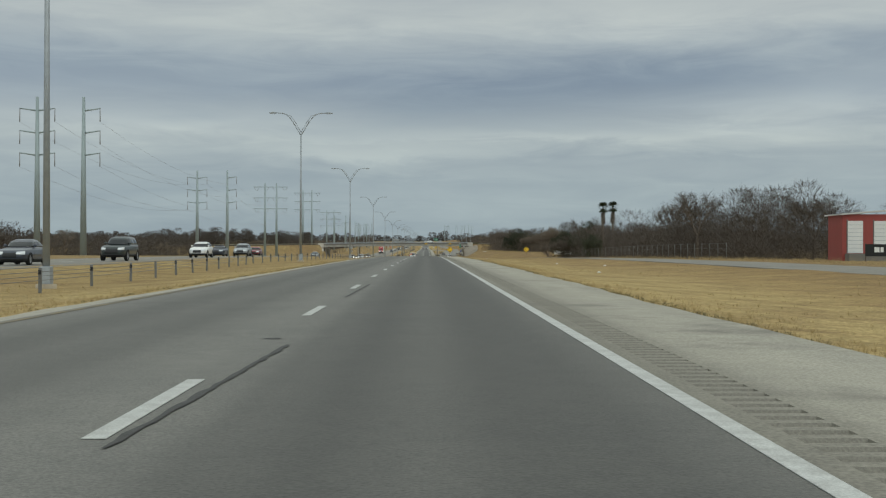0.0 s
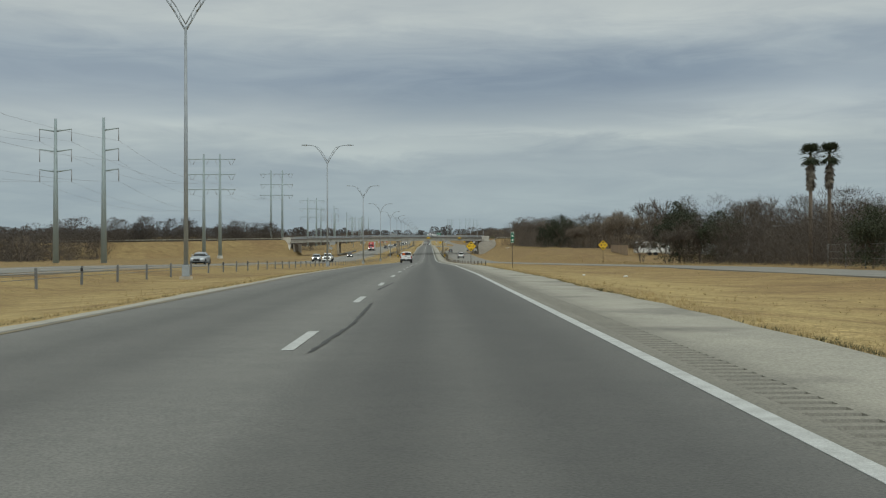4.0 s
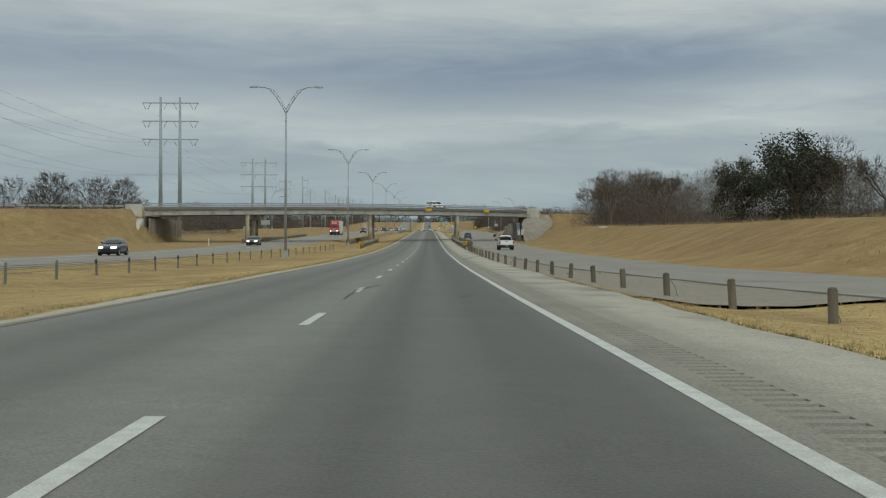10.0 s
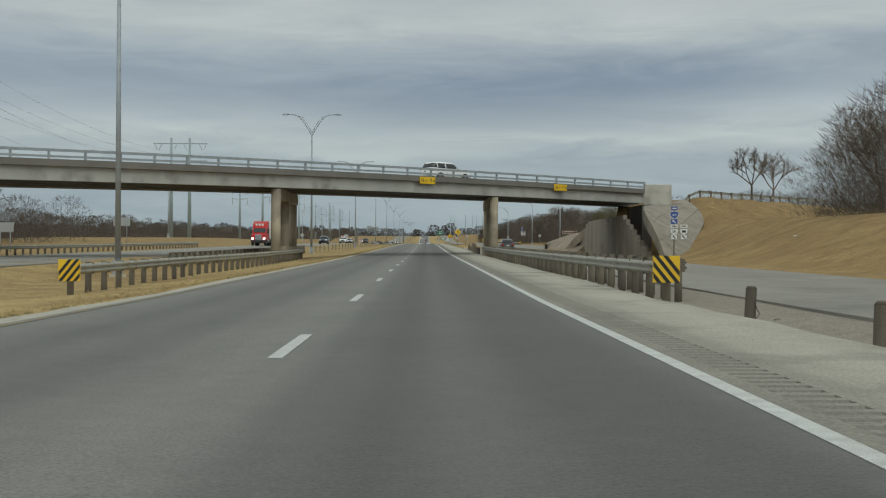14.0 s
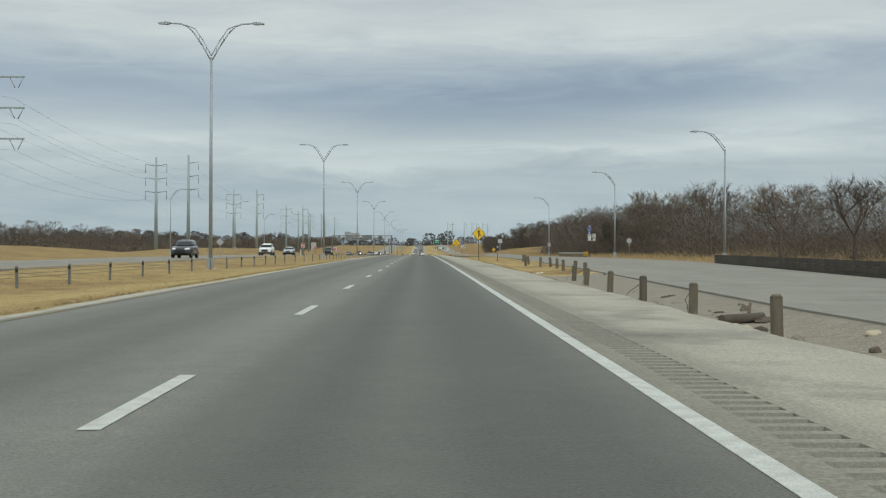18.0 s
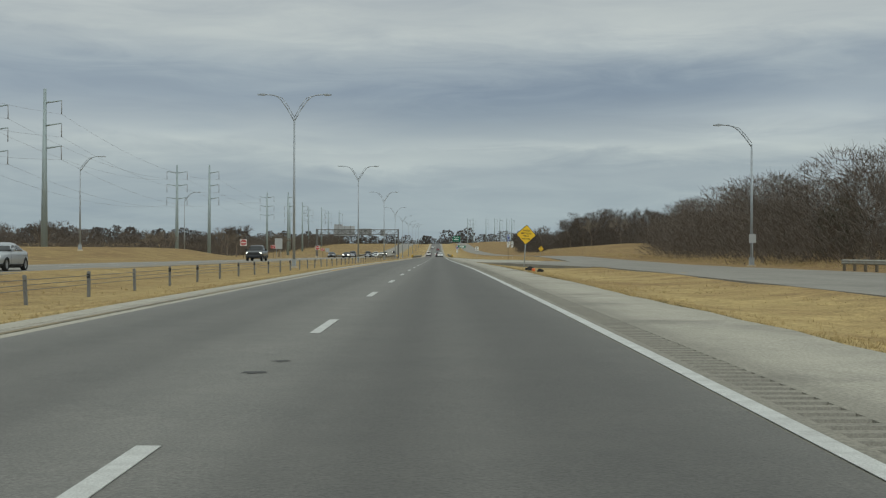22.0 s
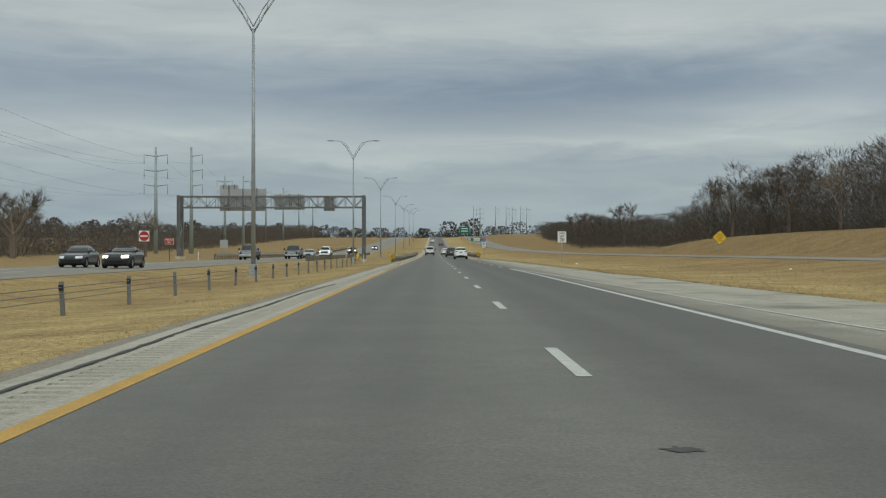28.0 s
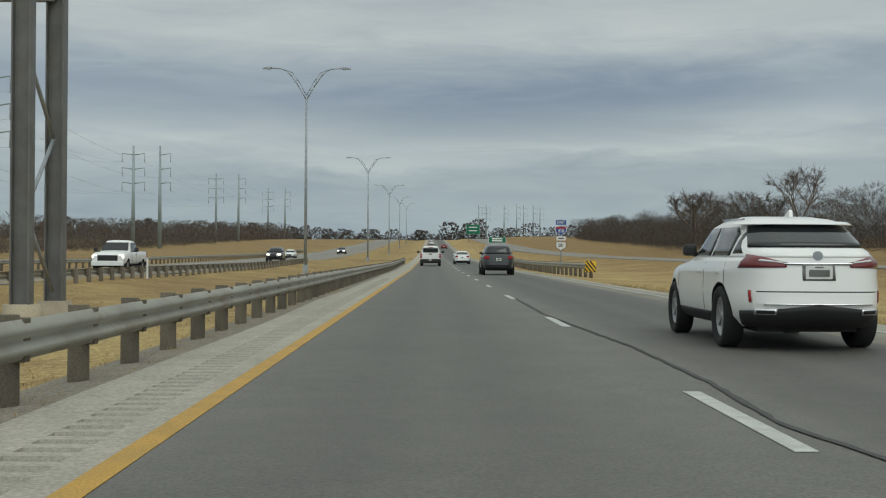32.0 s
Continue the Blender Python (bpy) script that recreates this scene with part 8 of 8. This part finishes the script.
car("coupe", CAR_BLACK, "black coupe with lit lamps", on_road(-23, 1129, turn=back), lit=True)
pickup(CAR_DARKBLUE, "dark blue pickup with chrome grille", on_road(-27, 1209, turn=back), trim=CHROME)
pickup(CAR_BLACK, "black pickup with chrome grille", on_road(-23, 1224, turn=back), trim=CHROME)
car("sedan", CAR_SILVER, "silver sedan on the opposite carriageway", on_road(-23, 1246, turn=back))
pickup(CAR_WHITE, "white pickup coming towards the camera", on_road(-23, 1275, turn=back), lit=True)
car("suv", CAR_BLACK, "black sport utility vehicle with lit lamps", on_road(-23, 1350, turn=back), lit=True)
car("sedan", CAR_WHITE, "white four-door sedan on the highway", on_road(-27, 1400, turn=back))
car("sedan", CAR_DARKBLUE, "dark sedan on the opposite carriageway", on_road(-23, 1460, turn=back), lit=True)
# frontage road and overpass
pickup(CAR_WHITE, "white work pickup with a black rack and rusty tailgate", on_road(10.2, 539.0, grade(539) - 0.15), rack=True)
car("wagon", CAR_GREEN, "dark green station wagon with silver lower trim and roof rack", on_road(9.3, 671.6, grade(671) - 0.15), rack=True, cladding=CAR_SILVER)
s = 3.6 / BD.x
car("suv", CAR_WHITE, "white sport utility vehicle crossing the overpass",
    pose(*(Vector((0, BRIDGE_Y, 0)) + BD * s + BQ * 3.4), 0, 0, 0) @ Matrix.Translation((0, 0, deck_low(s) + 1.22)) @ Matrix.Rotation(math.atan2(BD.y, BD.x) - math.pi / 2, 4, "Z"))

# ---- road wear, litter and grass ----
def sealant(name, pts, wide, seed, mat=TAR, label="dark crack sealant line", lift=0.009):
    """A wavering ribbon lying on the road."""
    rng = random.Random(seed)
    fine = []
    for a, b in zip(pts, pts[1:]):
        n = max(2, int(math.dist(a, b) / 0.25))
        for k in range(n):
            u = k / n
            fine.append((a[0] + (b[0] - a[0]) * u + rng.uniform(-0.012, 0.012), a[1] + (b[1] - a[1]) * u))
    fine.append(pts[-1])
    vs, fs = [], []
    for k, (x, y) in enumerate(fine):
        w = wide * rng.uniform(0.6, 1.3) * (0.35 if k in (0, len(fine) - 1) else 1)
        z = grade(y) + lift
        vs += [(x - w / 2, y, z), (x + w / 2, y, z)]
    fs = [(2 * k, 2 * k + 1, 2 * k + 3, 2 * k + 2) for k in range(len(fine) - 1)]
    return link_mesh(name, vs, fs, mat, road, label)


rng = random.Random(3)
for k, pts in enumerate((
        [(-1.70, -0.3), (-1.62, 2.2), (-1.5, 6.6)], [(-1.7, 19), (-1.66, 23), (-1.6, 28)], [(-1.84, 77.9), (-1.80, 79), (-1.74, 80.4), (-1.80, 82), (-1.76, 83.5), (-1.72, 85.6)], [(-1.6, 158), (-1.45, 163), (-1.5, 170)],
        [(-1.72, 178), (-1.5, 186)], [(-1.62, 236), (-1.5, 243), (-1.56, 250)], [(-1.95, 398.6), (-1.97, 400.7), (-1.98, 403.2), (-1.76, 405.8), (-1.5, 407.5)], [(-2.35, 640), (-2.3, 645)],
        [(-0.84, 606.6), (-0.66, 608.5), (-0.82, 610), (-0.8, 612.3), (-0.75, 615.9)], [(-0.25, 587), (0.0, 590), (-0.2, 594), (-0.05, 599)], [(-1.72, 757.6), (-1.62, 758.6), (-1.66, 759.6), (-1.5, 761), (-1.42, 763.4)],
        [(-1.37, 1206.3), (-1.6, 1208), (-1.46, 1210.8), (-1.45, 1214.8), (-1.75, 1222.8), (-1.7, 1232)], [(-1.5, 1128), (-1.25, 1140), (-1.45, 1156)],
        [(-6.15, 952), (-6.3, 956), (-6.2, 960)], [(-6.36, 1052), (-6.40, 1058), (-6.36, 1063), (-6.44, 1068), (-6.36, 1074), (-6.42, 1082), (-6.25, 1090)], [(-5.69, 1118), (-5.67, 1130), (-5.68, 1144)],
        [(-6.3, 1150), (-6.15, 1158), (-6.3, 1170)])):
    sealant("crack_sealant", pts, (0.09 if k == 2 else 0.06) if k < 13 else 0.065, 40 + k)
# tyre scrub on the shoulder
for k, pts in enumerate(([(4.33, 481), (3.4, 474), (2.81, 468), (2.36, 462.8)], [(3.05, 481), (3.3, 484)], [(0.5, 399), (0.8, 401.5)])):
    sealant("tyre_mark", pts, 0.22, 70 + k, ASPHALT_DARK, "faint dark tyre mark", 0.004)


def patch(name, x, y, a, b, seed, mat=TAR, label="small dark road repair"):
    """A thin ragged smear lying on the road."""
    rng = random.Random(seed)
    n = 30
    vs = [(x, y, grade(y) + 0.0045)]
    for k in range(n):
        u = 2 * math.pi * k / n
        r = rng.uniform(0.45, 1.15) * (1.25 if abs(math.cos(u)) > 0.9 else 1.0)
        yy = y + b * r * math.sin(u)
        vs.append((x + a * r * math.cos(u), yy, grade(yy) + 0.0045))
    link_mesh(name, vs, [(0, 1 + k, 1 + (k + 1) % n) for k in range(n)], mat, road, label)


for k, (x, y, a, b) in enumerate(((-1.9, 56.7, 0.15, 0.16), (-1.95, 349.2, 0.15, 0.18), (-1.96, 422.7, 0.16, 0.16), (-1.83, 495.4, 0.15, 0.13), (-1.86, 593.3, 0.13, 0.14), (-1.93, 836.6, 0.10, 0.14), (-1.82, 837.7, 0.08, 0.12), (-1.70, 1057.1, 0.10, 0.12), (-1.37, 944.6, 0.07, 0.10), (-1.71, 202.2, 0.10, 0.2), (-1.83, 276.6, 0.10, 0.2), (-1.84, 1177.5, 0.10, 0.15), (-1.78, 7.5, 0.12, 0.14), (-1.6, 262, 0.14, 0.3),
                                  (-1.05, 943, 0.1, 0.2), (-1.2, 1102, 0.12, 0.2), (-0.9, 1180, 0.1, 0.2), (0.3, 241, 0.05, 0.06), (-0.6, 320, 0.06, 0.08))):
    patch("road_repair", x, y, a, b, 90 + k)
# dark oil-soaked patch across the lane
for k in range(16):
    x = -0.5 + 4.4 * k / 15
    patch("oil_stain", x + rng.uniform(-0.15, 0.15), 914.5 + rng.uniform(-1.0, 1.6), rng.uniform(0.15, 0.42), rng.uniform(0.12, 0.5), 120 + k, ASPHALT_DARK if k % 3 else TAR, "dark oil stain")


# litter and debris
def scrap(name, x, y, mat, label, category, size, seed, group="litter", lift=0.0):
    rng = random.Random(seed)
    bm = bmesh.new()
    bmesh.ops.create_icosphere(bm, subdivisions=2, radius=1)
    for v in bm.verts:
        d = 1 + 0.45 * noise.noise(v.co * 1.7 + Vector((seed, 0, 0)))
        v.co = Vector((v.co.x * size[0] * d, v.co.y * size[1] * d, max(v.co.z * size[2] * d, -0.4 * size[2])))
    o = tagged(part(name, bm, mat), label, category, group)
    o.matrix_basis = pose(x, y, land(x, y) + 0.35 * size[2] + lift, 0, 0, rng.uniform(0, 360))


scrap("tyre_scrap", 5.75, 905.5, TYRE, "curled black strip of blown tyre", "debris", (0.38, 0.2, 0.2), 1)
scrap("tyre_scrap", 6.35, 904.5, TYRE, "curled black strip of blown tyre", "debris", (0.22, 0.12, 0.16), 2)
scrap("orange_scrap", 5.95, 905.0, ORANGE, "piece of broken orange plastic barrel", "debris", (0.2, 0.12, 0.14), 3)
scrap("yellow_scrap", 5.25, 505.2, SIGN_YELLOW, "flat piece of yellow plastic", "debris", (0.28, 0.10, 0.06), 4)
scrap("yellow_scrap", 5.6, 622.3, SIGN_YELLOW, "flat piece of yellow plastic", "debris", (0.42, 0.22, 0.08), 5)
scrap("yellow_scrap", 5.1, 519, SIGN_YELLOW, "flat piece of yellow plastic", "debris", (0.2, 0.09, 0.05), 6)
scrap("yellow_scrap", 5.2, 529, SIGN_YELLOW, "flat piece of yellow plastic", "debris", (0.2, 0.09, 0.05), 7)
rng = random.Random(8)
for k, (x, y) in enumerate(((9.5, 60), (12, 105), (14.5, 92), (11.0, 215), (26.5, 560), (10.5, 798), (3.7, 812), (15, 1112), (9.8, 1160), (7.0, 745), (6.5, 742), (24, 605), (8.2, 212), (16, 1090))):
    scrap("paper_litter", x, y, SIGN_WHITE, "crumpled white paper litter in the grass", "litter", (0.09 + 0.06 * rng.random(), 0.07, 0.05), 20 + k)
scrap("white_panel_scrap", 27.5, 566, SIGN_WHITE, "white foam board lying on the slope", "debris", (0.9, 0.3, 0.1), 50)
# stones and twigs on the bare verge
for k in range(60):
    y = rng.choice((rng.uniform(430, 560), rng.uniform(640, 760), rng.uniform(600, 634)))
    x = rng.uniform(lerp(RIGHT_EDGE, y) + 0.25, lerp(FRONT_NEAR, y) - 0.2)
    scrap("stone", x, y, GRAVEL if k % 3 else BARK, "small loose stone on the dirt verge" if k % 3 else "dead twig clump on the dirt verge", "stone" if k % 3 else "twigs",
          (rng.uniform(0.04, 0.10), rng.uniform(0.04, 0.12), 0.05), 200 + k, "verge stones" if k % 3 else "verge twigs", -0.02)


log = thing("fallen_log", "short weathered log lying on the dirt verge", "log", pose(6.4, 699, land(6.4, 699) + 0.08, 0, 0, 25))
part("stem", tube((-0.55, 0, 0), (0.5, 0.05, 0.05), 0.11, 0.09, 10), BARK, log)
part("stub", tube((0.1, 0, 0.05), (0.25, 0.12, 0.32), 0.04, 0.03, 8), BARK, log)
for k in range(16):
    y = rng.uniform(690, 712)
    scrap("rubble", rng.uniform(5.6, 7.4), y, (CONCRETE, BARK, GRAVEL, BARK)[k % 4], "loose broken rubble on the dirt verge", "rubble", (rng.uniform(0.08, 0.2), rng.uniform(0.06, 0.15), rng.uniform(0.05, 0.1)), 300 + k, "verge rubble", -0.02)


def tufts(name, label, seed, count, place, tall, mat=BLADE, blades=7):
    """Dry grass as many thin blades."""
    rng = random.Random(seed)
    vs, fs = [], []
    for _ in range(count):
        x, y = place(rng)
        z = land(x, y) - 0.05
        h = tall * rng.uniform(0.5, 1.3)
        for _ in range(blades):
            a = rng.uniform(0, 6.283)
            r = rng.uniform(0, 0.10)
            bx, by = x + r * math.cos(a), y + r * math.sin(a)
            lean = rng.uniform(0.1, 0.8) * h
            b = rng.uniform(0, 6.283)
            wx, wy = 0.007 * math.cos(a + 1.57), 0.007 * math.sin(a + 1.57)
            k = len(vs)
            vs += [(bx - wx, by - wy, z), (bx + wx, by + wy, z), (bx + lean * math.cos(b), by + lean * math.sin(b), z + h * rng.uniform(0.6, 1.0))]
            fs.append((k, k + 1, k + 2))
    tagged(link_mesh(name, vs, fs, mat), label, "grass", kind="stuff")


def right_edge_spot(rng):
    while True:
        y = rng.uniform(0, 1250)
        e = lerp(RIGHT_EDGE, y)
        if 425 < y < 738 and rng.random() < 0.8 or 962 < y < 1030:
            continue
        return e + 0.05 + abs(rng.gauss(0, 0.9)), y


def left_edge_spot(rng):
    y = rng.uniform(0, 1250)
    return -6.75 - abs(rng.gauss(0, 1.0)), y


tufts("verge_grass", "dry straw-coloured grass tufts along the right shoulder", 1, 24000, right_edge_spot, 0.09)
tufts("verge_grass", "dry straw-coloured grass tufts along the median edge", 2, 24000, left_edge_spot, 0.09)
tufts("verge_grass", "dry straw-coloured grass tufts in the median", 3, 12000, lambda r: (r.uniform(-19, -8), r.uniform(0, 1250)), 0.10)
tufts("verge_grass", "dry straw-coloured grass tufts on the verge and slope", 4, 16000,
      lambda r: (lambda y: (lerp(RIGHT_EDGE, y) + r.uniform(0.5, max(lerp(FRONT_NEAR, y) - lerp(RIGHT_EDGE, y) - 0.3, 0.6)), y))(r.choice((r.uniform(0, 430), r.uniform(740, 955), r.uniform(1030, 1250)))), 0.10)
def fringe_spot(rng):
    while True:
        y = rng.uniform(0, 1250)
        if 425 < y < 738 and rng.random() < 0.7 or 958 < y < 1032:
            continue
        if noise.noise(Vector((y * 0.11, 9.0, 0))) < rng.uniform(-0.5, 0.4):
            continue
        return lerp(RIGHT_EDGE, y) + 0.10 + abs(rng.gauss(0, 0.16)), y


tufts("edge_weeds", "dull green and brown weeds along the pavement edge", 6, 7000, fringe_spot, 0.075, WEED)
tufts("edge_weeds", "dull green and brown weeds along the median edge", 7, 6000, lambda r: (-6.85 - abs(r.gauss(0, 0.2)), r.uniform(0, 1010)), 0.075, WEED)
# pale tall grass against the woods
tufts("tall_dry_grass", "tall pale dry grass along the wood's edge", 5, 9000,
      lambda r: (lambda y: (lerp(FRONT_FAR, y) + (r.uniform(3, 9) if not 440 < y < 700 else r.uniform(14, 19)), y))(r.uniform(40, 1250)), 0.55, blades=6)

# slack power cables between the pylons
for name, line, offs in (("power_cable", LINE_A, ((-3.2, 16.0), (3.2, 16.0), (-3.2, 24.0), (3.2, 24.0))), ("power_cable", LINE_B, ((3.0, 16.0), (3.0, 20.0), (3.0, 24.0)))):
    for dx, z in offs:
        bm = bmesh.new()
        for (xa, ya), (xb, yb) in zip(line, line[1:]):
            za, zb = land(xa, ya) + z, land(xb, yb) + z
            pts = []
            for k in range(9):
                u = k / 8
                pts.append((xa + (xb - xa) * u + dx, ya + (yb - ya) * u, za + (zb - za) * u - 4 * 3.0 * u * (1 - u)))
            for a, b in zip(pts, pts[1:]):
                add_tube(bm, a, b, 0.018, 0.018, 4, cap=False)
        tagged(part(name, bm, WIRE), "slack grey power cable strung between the pylons", "cable", "power cables")
